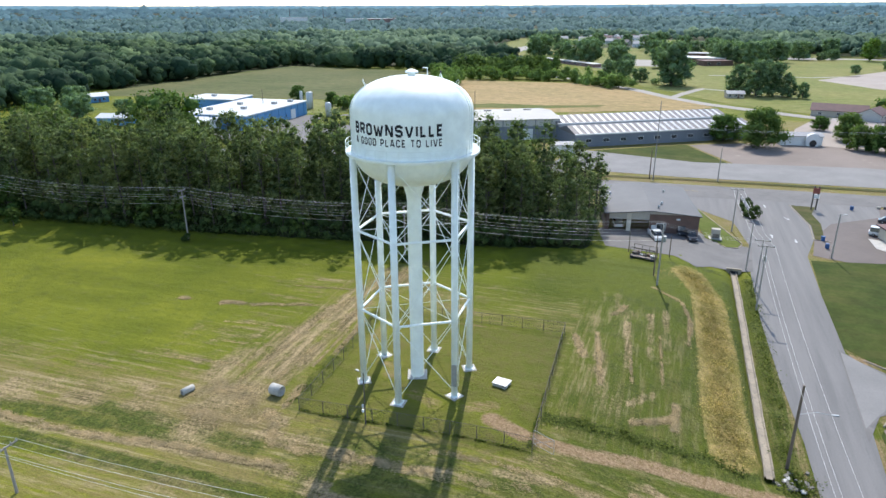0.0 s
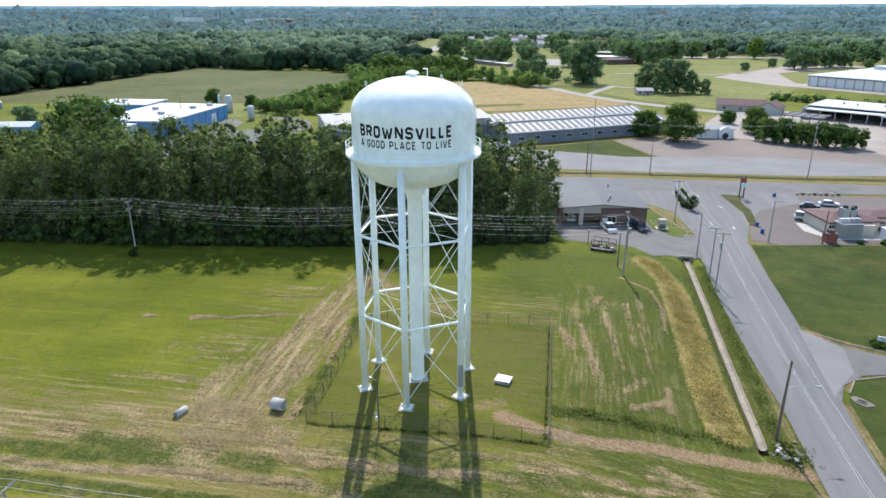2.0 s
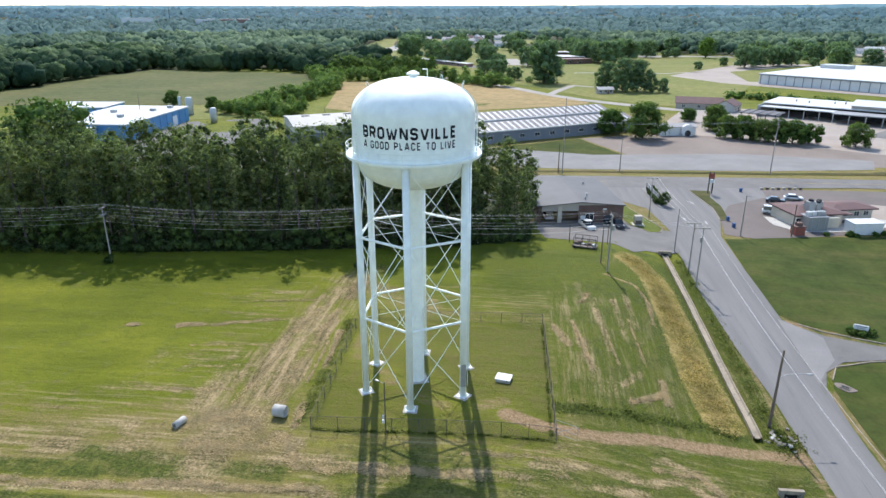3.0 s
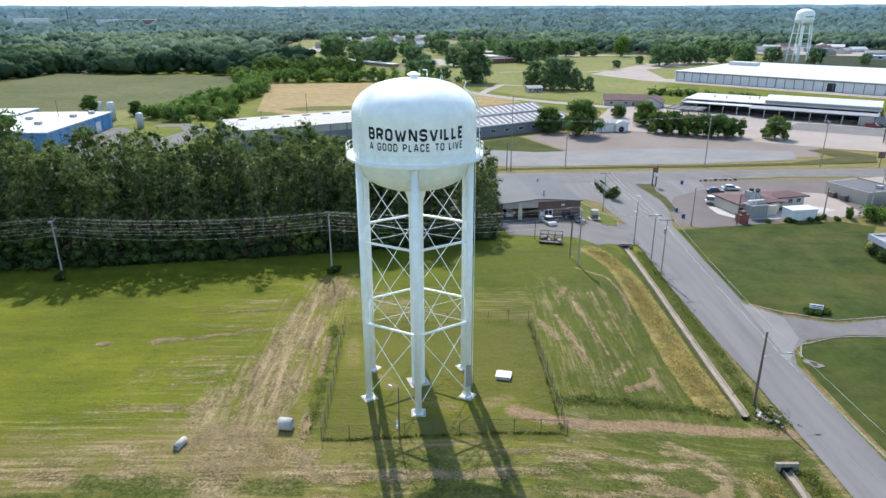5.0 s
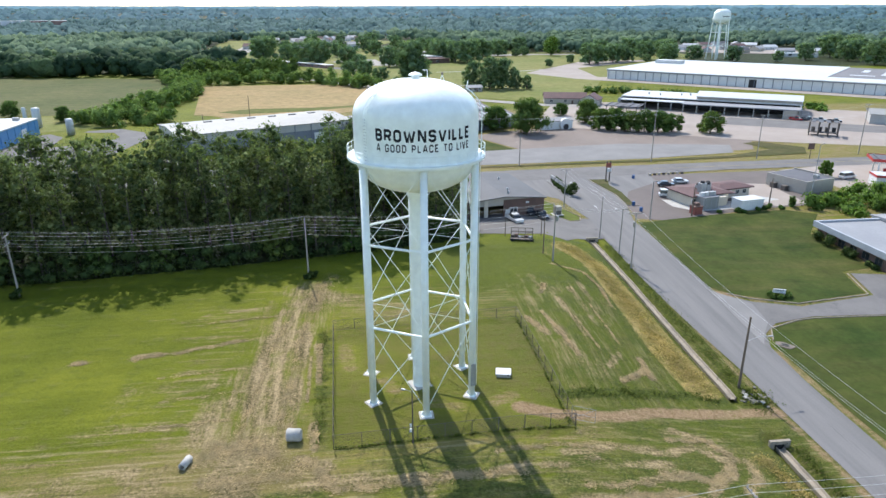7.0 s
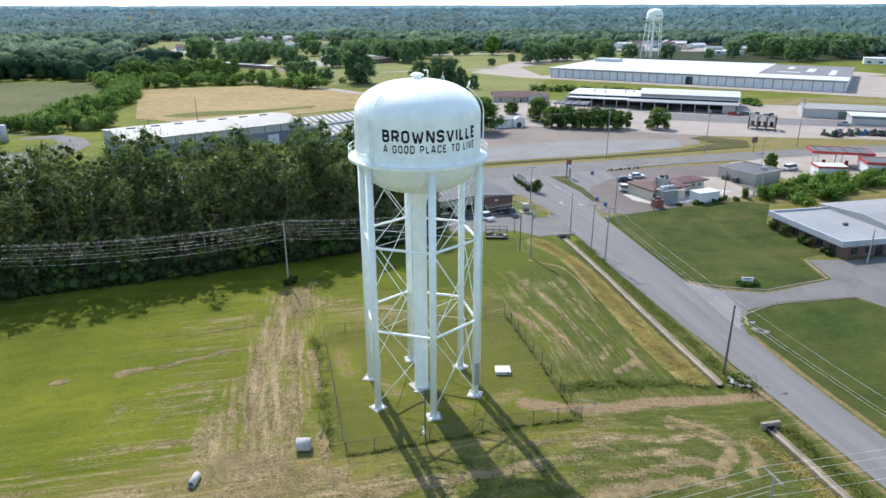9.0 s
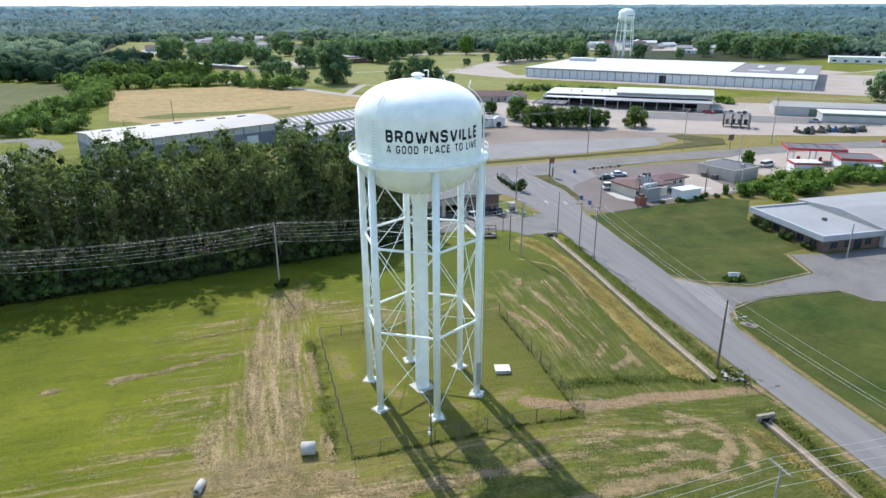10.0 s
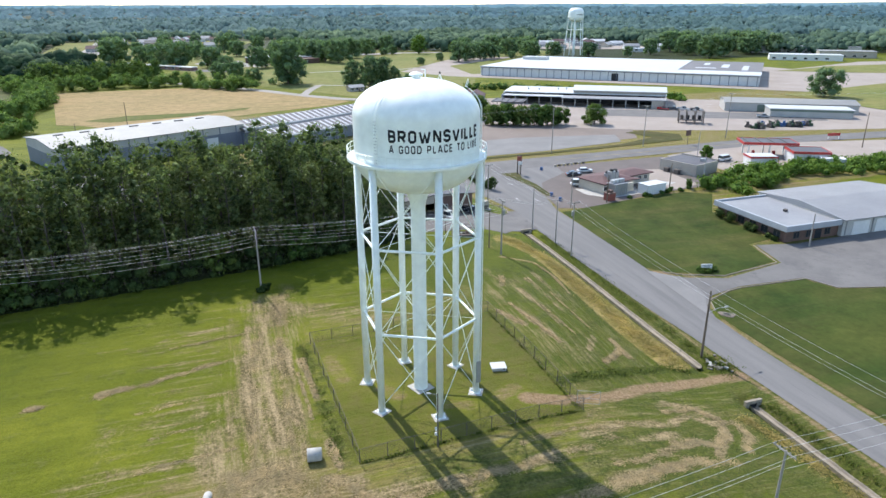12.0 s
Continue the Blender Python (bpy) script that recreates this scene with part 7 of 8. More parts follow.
for k, (hx, hy, a) in enumerate(((-133, 1066, 20), (-122, 1028, -12), (-111, 935, 60), (-94, 1017, 8), (-67, 975, -25), (-85, 1078, 75), (-45, 935, 10), (-155, 985, 30), (-176, 900, -8), (-168, 1080, 15))):
    house(hx, hy, a, 16, 11, 4.2, 3.6, (M_WALL_WHITE, M_WALL_TAN, M_WALL_PALE)[k % 3], (M_ROOF_GREY, M_ROOF_SLATE, M_ROOF_BROWN)[k % 3], ("white", "tan", "grey")[k % 3] + " house of the far estate beside the street")
for k, (hx, hy, a) in enumerate(((364, 812, 12), (392, 846, -15), (428, 882, 20), (462, 904, 0), (482, 893, 70), (480, 858, -30), (452, 838, 10), (420, 806, -8), (440, 772, 40), (472, 800, 5), (372, 770, 80), (402, 742, 15), (448, 728, -20), (478, 716, 10))):
    house(hx, hy, a, 19, 11, 3.6, 2.8, (M_WALL_WHITE, M_WALL_PALE, M_CREAM)[k % 3], (M_ROOF_GREY, M_ROOF_WHITE, M_ROOF_BROWN, M_ROOF_SLATE)[k % 4], ("white", "grey", "cream")[k % 3] + " bungalow among trees near the far tower")


def flat_block(name, x, y, turn, lx, ly, h, mw, mr, label, category):
    t = thing(name, pose(x, y, gz(x, y), 0, 0, turn), label, category)
    walls(t, lx, ly, h, mw, 0.3, -0.5)
    part("roof", cube(B(), 0, 0, h, lx + 0.8, ly + 0.8, 0.4), mr, t)
    for k in range(max(2, int(lx / 9))):
        window(t, -lx / 2 + 4 + k * 9, -ly / 2 - 0.03, 1.2, 3.0, 1.6)


flat_block("school", 15, 665, -8, 60, 26, 5, M_BRICK, M_ROOF_WHITE, "brick school block with a pale flat roof", "school")
flat_block("school_wing", 30, 712, -8, 70, 22, 6, M_BRICK, M_ROOF_GREY, "brick school wing with a grey roof", "school")
flat_block("school_wing", 34, 640, 25, 26, 16, 4, M_BRICK, M_ROOF_BROWN, "low brick school wing with a brown roof", "school")
flat_block("arcade", -89, 622, -50, 88, 7, 2.6, M_BRICK_PALE, M_ROOF_WHITE, "long low brick row with a white roof", "building")
flat_block("depot", 585, 600, -40, 110, 50, 7, M_WALL_PALE, M_ROOF_GREY, "far pale depot with a grey roof", "depot")
flat_block("depot", 492, 506, -40, 62, 20, 5, M_WALL_WHITE, M_ROOF_WHITE, "far white depot hall", "depot")
flat_block("depot", 560, 520, -40, 50, 24, 6, M_WALL_TAN, M_ROOF_PALE, "far tan depot hall with a pale roof", "depot")
flat_block("bungalow_row", 427, 676, -20, 40, 11, 3.4, M_WALL_WHITE, M_ROOF_WHITE, "long white building with a white roof near the far tower", "building")
flat_block("mill", -1078, 1805, 30, 80, 30, 21, M_WALL_WHITE, M_ROOF_WHITE, "far white mill above the woods", "mill")
flat_block("mill", -858, 1940, 24, 90, 40, 16, M_BRICK_PALE, M_ROOF_WHITE, "far red and white works above the woods", "mill")
flat_block("mill", -935, 1925, 24, 60, 30, 16, M_WALL_WHITE, M_ROOF_WHITE, "far pale works above the woods", "mill")

# second water tower, far off
t2 = thing("water_tower", pose(322, 647, 0), "far white water tower on tall legs", "water tower")
pr = [(0.8, 33.5)] + [(8.0 * math.sin(math.pi / 2 * k / 8) ** 0.9, 38.5 - 5.0 * math.cos(math.pi / 2 * k / 8)) for k in range(1, 9)] + [(8.0, 43.0)] + [(8.0 * math.cos(math.pi / 2 * k / 8) ** 0.8 if k < 8 else 0, 43.0 + 5.0 * math.sin(math.pi / 2 * k / 8)) for k in range(1, 9)]
part("tank", lathe(B(), pr, 40), M_TANK, t2, "", True)
part("balcony", lathe(B(), [(7.9, 38.2), (8.7, 38.2), (8.7, 39.2), (8.6, 39.2), (8.6, 38.4), (7.9, 38.4)], 40), M_TANK, t2)
part("riser", rod(B(), (0, 0, 0), (0, 0, 34), 0.9, n=14), M_TANK, t2)
for k in range(5):
    a = 2 * math.pi * k / 5 + 0.3
    part("leg", rod(B(), (10.5 * math.cos(a), 10.5 * math.sin(a), 0), (7.6 * math.cos(a), 7.6 * math.sin(a), 38.5), 0.5, n=10), M_TANK, t2)
    b = a + 2 * math.pi / 5
    for z in (13, 26):
        r = 10.5 - 2.9 * z / 38.5
        part("strut", rod(B(), (r * math.cos(a), r * math.sin(a), z), (r * math.cos(b), r * math.sin(b), z), 0.2, n=6), M_TANK, t2)
part("lettering", prism(B(), [(-3.6, -8.06), (3.6, -8.06), (3.6, -8.0), (-3.6, -8.0)], 40.6, 41.2), M_LETTER, t2, "dark painted bar of unreadable words")
for x, y, h in ((-1100, 2026, 52), (-1190, 1968, 44)):
    mast = thing("radio_mast", pose(x, y, gz(x, y)), "thin far radio mast above the woods", "mast")
    part("mast", rod(B(), (0, 0, 0), (0, 0, h), 1.3, 0.7, n=6), M_RUSTY, mast)

# the far rim of the land: a glowing backdrop strip, wooded rise and blue haze painted on
def far_rise(name, radius, low, swell, colour_low, colour_top, glow, seed, label):
    bm = B()
    prev = None
    for k in range(401):
        a = radians(26 + 128 * k / 400)
        hgt = low + swell * noise.noise((k * 0.022, seed, 0)) + 0.35 * swell * noise.noise((k * 0.16, seed + 4, 0)) + 0.22 * swell * noise.noise((k * 0.9, seed, 2.0))
        cur = (bm.verts.new((radius * math.cos(a), radius * math.sin(a), -20)), bm.verts.new((radius * math.cos(a), radius * math.sin(a), hgt)))
        if prev:
            bm.faces.new((prev[0], cur[0], cur[1], prev[1]))
        prev = cur
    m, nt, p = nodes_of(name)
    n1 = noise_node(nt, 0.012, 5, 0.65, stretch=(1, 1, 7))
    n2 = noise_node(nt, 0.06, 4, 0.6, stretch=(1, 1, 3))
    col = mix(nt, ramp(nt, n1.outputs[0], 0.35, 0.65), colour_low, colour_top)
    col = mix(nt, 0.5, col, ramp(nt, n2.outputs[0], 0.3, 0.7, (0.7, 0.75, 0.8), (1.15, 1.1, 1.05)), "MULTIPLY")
    # Haze colours go into emission, so the strip glows without being lit.
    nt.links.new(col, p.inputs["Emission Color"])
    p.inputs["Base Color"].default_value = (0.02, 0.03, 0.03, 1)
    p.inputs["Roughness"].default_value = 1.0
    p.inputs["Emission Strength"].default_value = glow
    single("backdrop", bm, m, label, "backdrop", kind="structure")


far_rise("hazy_woods_glow", 4750, 81, 7, (0.12, 0.24, 0.34), (0.18, 0.32, 0.42), 0.75, 1.3, "glowing backdrop painted as pale blue hazy woods along the horizon")

# ---- fence round the tower ----
fence = thing("chain_link_fence", pose(0, 0, 0), "chain-link fence with steel posts round the water tower", "fence")
bm = rod(B(), (0, 0, -0.1), (0, 0, 1.75), 0.045, n=6)
fpost = link_mesh("post", bm, M_RUSTY)
for (x0, y0), (x1, y1) in zip(FENCE, FENCE[1:] + FENCE[:1]):
    length = math.hypot(x1 - x0, y1 - y0)
    n = round(length / 3.0)
    for k in range(n):
        x, y = x0 + (x1 - x0) * k / n, y0 + (y1 - y0) * k / n
        share("post", fpost, fence, pose(x, y, gz(x, y)))
    along = [(x0 + (x1 - x0) * k / n, y0 + (y1 - y0) * k / n) for k in range(n + 1)]
    part("top_rail", tube(B(), [(x, y, gz(x, y) + 1.72) for x, y in along], 0.025), M_RUSTY, fence)
    part("bottom_wire", tube(B(), [(x, y, gz(x, y) + 0.08) for x, y in along], 0.012, 4), M_RUSTY, fence)
    vs, fs_ = [], []
    ux, uy = (x1 - x0) / length, (y1 - y0) / length
    pitch, hgt = 0.16, 1.66
    k = -int(hgt / pitch)
    while k * pitch < length:
        for s in (1, -1):
            a0, a1 = k * pitch, k * pitch + hgt
            lo, hi = max(0, a0), min(length, a1)
            if hi - lo > 0.05:
                za, zb = (lo - a0, hi - a0) if s == 1 else (hgt - (lo - a0), hgt - (hi - a0))
                pa, pb = (x0 + ux * lo, y0 + uy * lo), (x0 + ux * hi, y0 + uy * hi)
                ga_, gb_ = gz(*pa) + 0.06, gz(*pb) + 0.06
                i = len(vs)
                w = 0.006
                vs += [(*pa, ga_ + za - w), (*pb, gb_ + zb - w), (*pb, gb_ + zb + w), (*pa, ga_ + za + w)]
                fs_.append((i, i + 1, i + 2, i + 3))
        k += 1
    hang("wire_mesh", quads_mesh("wire_mesh", vs, fs_, M_RUSTY), fence)
bm = B()
for a in (0, 0.7, 1.72):
    rod(bm, (0, 0, a), (2.4, -1.2, a), 0.025, n=5)
rod(bm, (0, 0, 0), (0, 0, 1.72), 0.03, n=5)
rod(bm, (2.4, -1.2, 0), (2.4, -1.2, 1.72), 0.03, n=5)
rod(bm, (0, 0, 0), (2.4, -1.2, 1.72), 0.02, n=5)
single("gate", bm, M_GALV, "open steel tube gate at the fence corner", "gate", at=pose(-10.0, 59.6, gz(-10, 59.6) + 0.1))

# ---- small things in the field ----
def concrete_pipe(x, y, turn, length, r, label):
    t = thing("concrete_pipe", pose(x, y, gz(x, y) + r - 0.05, 0, 0, turn), label, "pipe", "pipes on the grass")
    bm = B()
    prof = [(r - 0.13, -length / 2), (r, -length / 2), (r, length / 2 - 0.15), (r - 0.05, length / 2 - 0.13), (r - 0.05, length / 2), (r - 0.13, length / 2), (r - 0.13, -length / 2)]
    lathe(bm, prof, 28)
    for v in bm.verts:
        v.co = Vector((v.co.z, v.co.y, -v.co.x))
    bmesh.ops.recalc_face_normals(bm, faces=bm.faces[:])
    part("pipe_body", bm, M_CONCRETE, t, "", True)


concrete_pipe(-41.4, 58.7, -8, 1.5, 0.70, "short pale concrete drain pipe lying on cut grass")
concrete_pipe(-52.1, 55.7, 74, 1.6, 0.40, "narrow concrete drain pipe lying on dry grass")
hb = thing("hatch_box", pose(-16.0, 69.5, gz(-16, 69.5), 0, 0, -12), "low white concrete vault with a flat lid", "utility vault")
part("body", cube(B(), 0, 0, -0.2, 1.8, 1.5, 0.55, 0, 0.03), M_CONCRETE, hb)
part("lid", cube(B(), 0, 0, 0.35, 2.0, 1.7, 0.1, 0, 0.03), M_ROOF_WHITE, hb, "white painted lid")
part("hasp", cube(B(), 0.6, -0.86, 0.25, 0.2, 0.08, 0.2), M_RUSTY, hb)
lp = thing("lamp_post", pose(-28.6, 56.6, gz(-28.6, 56.6)), "slim dark lamp post with a meter box at the fence", "lamp post")
part("pole", rod(B(), (0, 0, -0.1), (0, 0, 6.6), 0.09, 0.06, n=8), M_RUSTY, lp)
part("arm", rod(B(), (0, 0, 6.4), (-0.75, 0.35, 6.55), 0.03, n=6), M_GALV, lp)
part("lamp_head", cube(B(), -0.9, 0.42, 6.45, 0.5, 0.25, 0.14, -25, 0.03), M_GALV, lp)
for z, w in ((1.5, 0.26), (2.1, 0.2)):
    part("meter_box", cube(B(), -0.22, -0.05, z, w, 0.2, 0.4, 0, 0.03), M_WALL_WHITE, lp, "white meter box")

# concrete-lined ditch, culverts, spoil
def channel(name, a, b, width, label):
    bm = B()
    n = max(2, int(math.hypot(b[0] - a[0], b[1] - a[1]) / 2.0))
    px = [(-width, 0.16), (-width * 0.85, 0.18), (-width * 0.6, -0.10), (width * 0.6, -0.10), (width * 0.85, 0.18), (width, 0.16), (width, -0.3), (width * 0.6, -0.6), (-width * 0.6, -0.6), (-width, -0.3)]
    rings = []
    r = np.random.default_rng(3)
    for k in range(n + 1):
        t = k / n
        x, y = a[0] + (b[0] - a[0]) * t + r.uniform(-0.05, 0.05), a[1] + (b[1] - a[1]) * t
        z = gz(x, y) - 0.38
        rings.append([bm.verts.new((x + u, y, z + w + r.uniform(-0.02, 0.02))) for u, w in px])
    for p0, p1 in zip(rings, rings[1:]):
        for k in range(len(px)):
            j = (k + 1) % len(px)
            bm.faces.new((p0[k], p0[j], p1[j], p1[k]))
    bmesh.ops.recalc_face_normals(bm, faces=bm.faces[:])
    single(name, bm, M_DITCH, label, "ditch", kind="structure")


channel("trim_ditch", (14.9, 125), (15.0, 67.5), 0.52, "concrete-lined drainage ditch beside the street")
channel("trim_ditch", (15.0, 57), (14.0, 20), 0.48, "concrete-lined ditch running on past the culvert")
for x, y, s in ((15.0, 57.3, 1), (14.9, 125.2, -1)):
    t = thing("culvert", pose(x, y, gz(x, y) - 0.7), "concrete culvert headwall over a near-black block for the pipe", "culvert", "culverts")
    bm = cube(B(), 0, 0, 0.75, 2.6, 0.4, 0.45)
    for q in (-1.0, 1.0):
        cube(bm, q, 0, -0.3, 0.6, 0.4, 1.05)
    part("headwall", bm, M_DITCH, t)
    # Solid block: the pipe's dark hollow is painted, not open.
    part("pipe_mouth", cube(B(), 0, 0.1 * s, -0.2, 1.4, 0.2, 0.95), M_DARK, t)
rub = np.random.default_rng(9)
for k in range(26):
    x, y = 17.2 + rub.normal() * 1.0, 66.8 + rub.normal() * 0.9
    a, b, c = rub.uniform(0.25, 0.8), rub.uniform(0.2, 0.5), rub.uniform(0.08, 0.24)
    bm = cube(B(), 0, 0, -c / 2, a, b, c, 0, 0.03)
    for v in bm.verts:
        v.co += Vector((rub.normal(), rub.normal(), rub.normal() * 0.5)) * 0.04
    single("rubble_stone", bm, (M_CONCRETE if k % 9 == 0 else M_RUBBLE), "broken pale concrete slab at the ditch's end", "rubble", "rubble heap", at=pose(x, y, gz(x, y) + 0.12, rub.uniform(-18, 18), rub.uniform(-18, 18), rub.uniform(0, 180)))

rub_w = np.random.default_rng(18)
wx_, wy_ = 17.9 + rub_w.normal(size=700) * 0.9, 66.6 + rub_w.normal(size=700) * 1.1
tufts("weeds", "green weeds grown between the broken slabs", wx_, wy_, 0.28, 0.14, M_WEED, rub_w, "weeds", 0.6)

# storm drain in the lawn's corner
sd = thing("storm_drain", pose(29.9, 79.3, gz(29.9, 79.3) + 0.05, 0, 0, -38), "open concrete storm drain mouth in a worn patch of soil", "storm drain")
bm = B()
ring = [(1.35 * math.cos(a) * (1 + 0.16 * math.sin(3 * a)), 0.95 * math.sin(a) * (1 + 0.2 * math.cos(2 * a + 1))) for a in np.linspace(0, 2 * math.pi, 20, endpoint=False)]
part("worn_soil", prism(bm, ring, -0.2, 0.05), M_DIRT_LOT, sd)
bm = B()
for x, y, sx, sy in ((-0.55, 0, 0.16, 0.9), (0.55, 0, 0.16, 0.9), (0, 0.37, 0.94, 0.16), (0, -0.37, 0.94, 0.16)):
    cube(bm, x, y, -0.1, sx, sy, 0.24)
part("frame", bm, M_RUBBLE, sd)
# Solid block whose black colour replaces the shade down the drain.
part("opening", cube(B(), 0, 0, 0.0, 0.94, 0.58, 0.08), M_DARK, sd, "near-black block in place of the open mouth")

# lawn sign in its shrub bed
sg = thing("lawn_sign", pose(38.9, 95.4, gz(38.9, 95.4), 0, 0, -20), "low white lawn sign on two posts among shrubs", "sign")
part("board", cube(B(), 0, 0, 0.60, 2.1, 0.22, 0.75, 0, 0.03), M_WALL_WHITE, sg)
part("writing", cube(cube(B(), 0, -0.12, 1.08, 1.5, 0.02, 0.14), 0, -0.12, 0.80, 1.1, 0.02, 0.10), M_WALL_GREY, sg, "grey bar of unreadable words")
for x in (-0.9, 0.9):
    part("post", cube(B(), x, 0, -0.2, 0.14, 0.14, 1.15), M_WALL_WHITE, sg)
rs = np.random.default_rng(12)
for k in range(7):
    a = k * 0.9
    me = leafy("shrub", [((0, 0, 0.35), 0.6), ((0.3, 0.1, 0.45), 0.45)], 110, 0.14, rs, M_LEAF)
    ob = tagged(new("shrub", me), "low round shrub under the lawn sign", "shrub", "sign shrubs")
    x, y = 38.9 + 1.7 * math.cos(a), 95.2 + 0.9 * math.sin(a)
    ob.matrix_basis = pose(x, y, gz(x, y))

# ---- poles and wires ----
def pole(name, x, y, top, r, material, label, arms=(), bearing=0.0, lamp=None, can=False, group="utility poles"):
    """A pole with crossarms at heights below the top; bearing: the line's course in degrees."""
    z = gz(x, y)
    t = thing(name, pose(x, y, z, 0, 0, bearing), label, "utility pole", group)
    part("shaft", rod(B(), (0, 0, -0.3), (0, 0, top - z), r, r * 0.62, n=10), material, t)
    for down, half in arms:
        arm = part("crossarm", cube(B(), 0, 0.12, top - z - down - 0.07, 0.13, 2 * half, 0.14), M_POLE_PALE, t)
        for q in (-half + 0.15, -half * 0.45, half * 0.45, half - 0.15):
            part("insulator", rod(B(), (0, q + 0.12, top - z - down + 0.05), (0, q + 0.12, top - z - down + 0.28), 0.06, 0.035, n=6), M_GALV, arm)
    if can:
        part("transformer", rod(B(), (0.38, 0, top - z - 2.9), (0.38, 0, top - z - 1.9), 0.26, n=12), M_GALV, t, "grey transformer can")
    if lamp:
        lx, ly, lz = lamp
        part("lamp_arm", tube(B(), [(0, 0, lz), (lx * 0.5, ly * 0.5, lz + 0.5), (lx, ly, lz + 0.4)], 0.035), M_GALV, t)
        part("lamp_head", cube(B(), lx * 1.05, ly * 1.05, lz + 0.32, 0.7, 0.28, 0.16, math.degrees(math.atan2(ly, lx)), 0.04), M_GALV, t)
    return t


def wire(a, b, sag, label="thin overhead power line wire", r=0.014):
    a, b = Vector(a), Vector(b)
    pts = []
    for k in range(25):
        t = k / 24
        p = a.lerp(b, t)
        p.z -= sag * 4 * t * (1 - t)
        pts.append(p)
    single("overhead_wire", tube(B(), pts, r, 4), M_WIRE, label, "wire", "overhead wires")


GROVE_LINE = [(-136.5, 98.8), (-89.7, 102.6), (-43.3, 105.4), (1.4, 108.3)]
for x, y in GROVE_LINE[1:]:
    pole("utility_pole", x, y, 13.0, 0.17, M_POLE_PALE, "grey wooden utility pole with crossarms before the pines", ((0.15, 1.2), (1.5, 1.0)), 4, can=x > 0)
for (x0, y0), (x1, y1) in zip(GROVE_LINE, GROVE_LINE[1:]):
    for dz, offs in ((0.3, (-1.05, 0.5, 1.05)), (-1.1, (-0.85, 0.85)), (-1.9, (0.0,)), (-2.7, (0.1,))):
        for o in offs:
            wire((x0, y0 + o + 0.12, 13.0 + dz), (x1, y1 + o + 0.12, 13.0 + dz), 1.1 if dz > -2 else 1.3)
for x, y, r in ((-89.9, 102.0, 1.1), (-43.2, 104.8, 0.9), (-42.4, 105.6, 0.7)):
    ob = tagged(new("shrub", leafy("shrub", [((0, 0, r * 0.6), r * 0.8), ((0.4, 0.2, r * 1.2), r * 0.55), ((-0.5, 0.1, r * 0.5), r * 0.6)], 150, 0.15, np.random.default_rng(int(-x)), M_UNDER)), "bushy green weeds round the foot of a pole", "shrub", "pole shrubs")
    ob.matrix_basis = pose(x, y, gz(x, y))
pole("utility_pole", 0.7, 112.6, 9.8, 0.13, M_POLE, "thin wooden pole at the yard's edge", ())
for o in (-0.85, 0.0, 0.85):
    wire((1.4, 108.4 + o, 13.2), (17.0, 117.0 + o, 9.0), 0.5)
pole("utility_pole", 16.9, 69.6, 8.5, 0.20, M_POLE, "dark leaning wooden pole with a street lamp arm", (), lamp=(3.4, 0.3, 7.0))
STREET = ((16.2, 150.4, 9.7, 1), (17.1, 126.6, 9.2, 0), (17.8, 117.0, 9.3, 1), (17.3, 109.4, 10.8, 1))
for x, y, top, arms in STREET:
    pole("utility_pole", x, y, top, 0.15, M_POLE_PALE, "slim grey utility pole beside the street", ((0.15, 1.3),) if arms else (), 90, can=y < 114)
for (x0, y0, z0, _), (x1, y1, z1, _) in zip(STREET, STREET[1:]):
    for o in (-1.1, 0.0, 1.1):
        wire((x0 + o, y0, z0 + 0.15), (x1 + o, y1, z1 + 0.15), 0.4)
for o in (-1.1, 1.1):
    wire((17.3 + o, 109.4, 10.9), (18.2 + o, 24.0, 8.6), 1.9)
wire((17.3, 109.4, 9.4), (18.2, 24.0, 7.6), 1.9)
for x, y, top, mm, lab in ((59.7, 198.4, 16.4, M_POLE_PALE, "tall grey power pole in the verge"), (96.0, 197.9, 14.5, M_POLE_PALE, "tall grey power pole in the verge"), (135.2, 201.3, 16.8, M_POLE_PALE, "tall grey power pole in the verge"),
                           (167.5, 170.3, 12.2, M_POLE, "wooden power pole by the filling station"), (-1.9, 193.6, 22.5, M_POLE_PALE, "very tall slim power pole at the main road"),
                           (-3.0, 195.0, 8.6, M_POLE, "stout dark wooden pole at the main road"), (15.6, 197.4, 9.8, M_POLE_PALE, "slim grey pole in the verge"), (-80, 279, 13.6, M_POLE, "thin dark pole behind the warehouse"),
                           (33.6, 138.6, 9.1, M_POLE_PALE, "slim grey pole with a flood lamp at the lawn"), (44.5, 139.6, 7.2, M_POLE, "thin dark pole at the car park edge"), (67.8, 145.4, 7.2, M_POLE, "dark pole behind the diner"),
                           (-95, 262, 9.0, M_POLE, "short pole in the hayfield verge"), (78.5, 145, 8.2, M_GALV, "grey metal pole with a drum lamp"), (-176, 262, 13.0, M_POLE, "thin pole at the blue works"), (70, 100.5, 5.6, M_POLE_PALE, "grey pole at the office car park")):
    pole("utility_pole", x, y, top, 0.17, mm, lab, ((0.2, 1.2), (1.4, 1.0)) if top > 14 and top < 20 else (), 0, lamp=(0.9, 0.2, 8.6) if (x, y) == (33.6, 138.6) else None)
MAIN = ((-1.9, 193.6, 16.0), (59.7, 198.4, 16.3), (96.0, 197.9, 14.4), (135.2, 201.3, 16.7), (230.0, 190.0, 16.0))
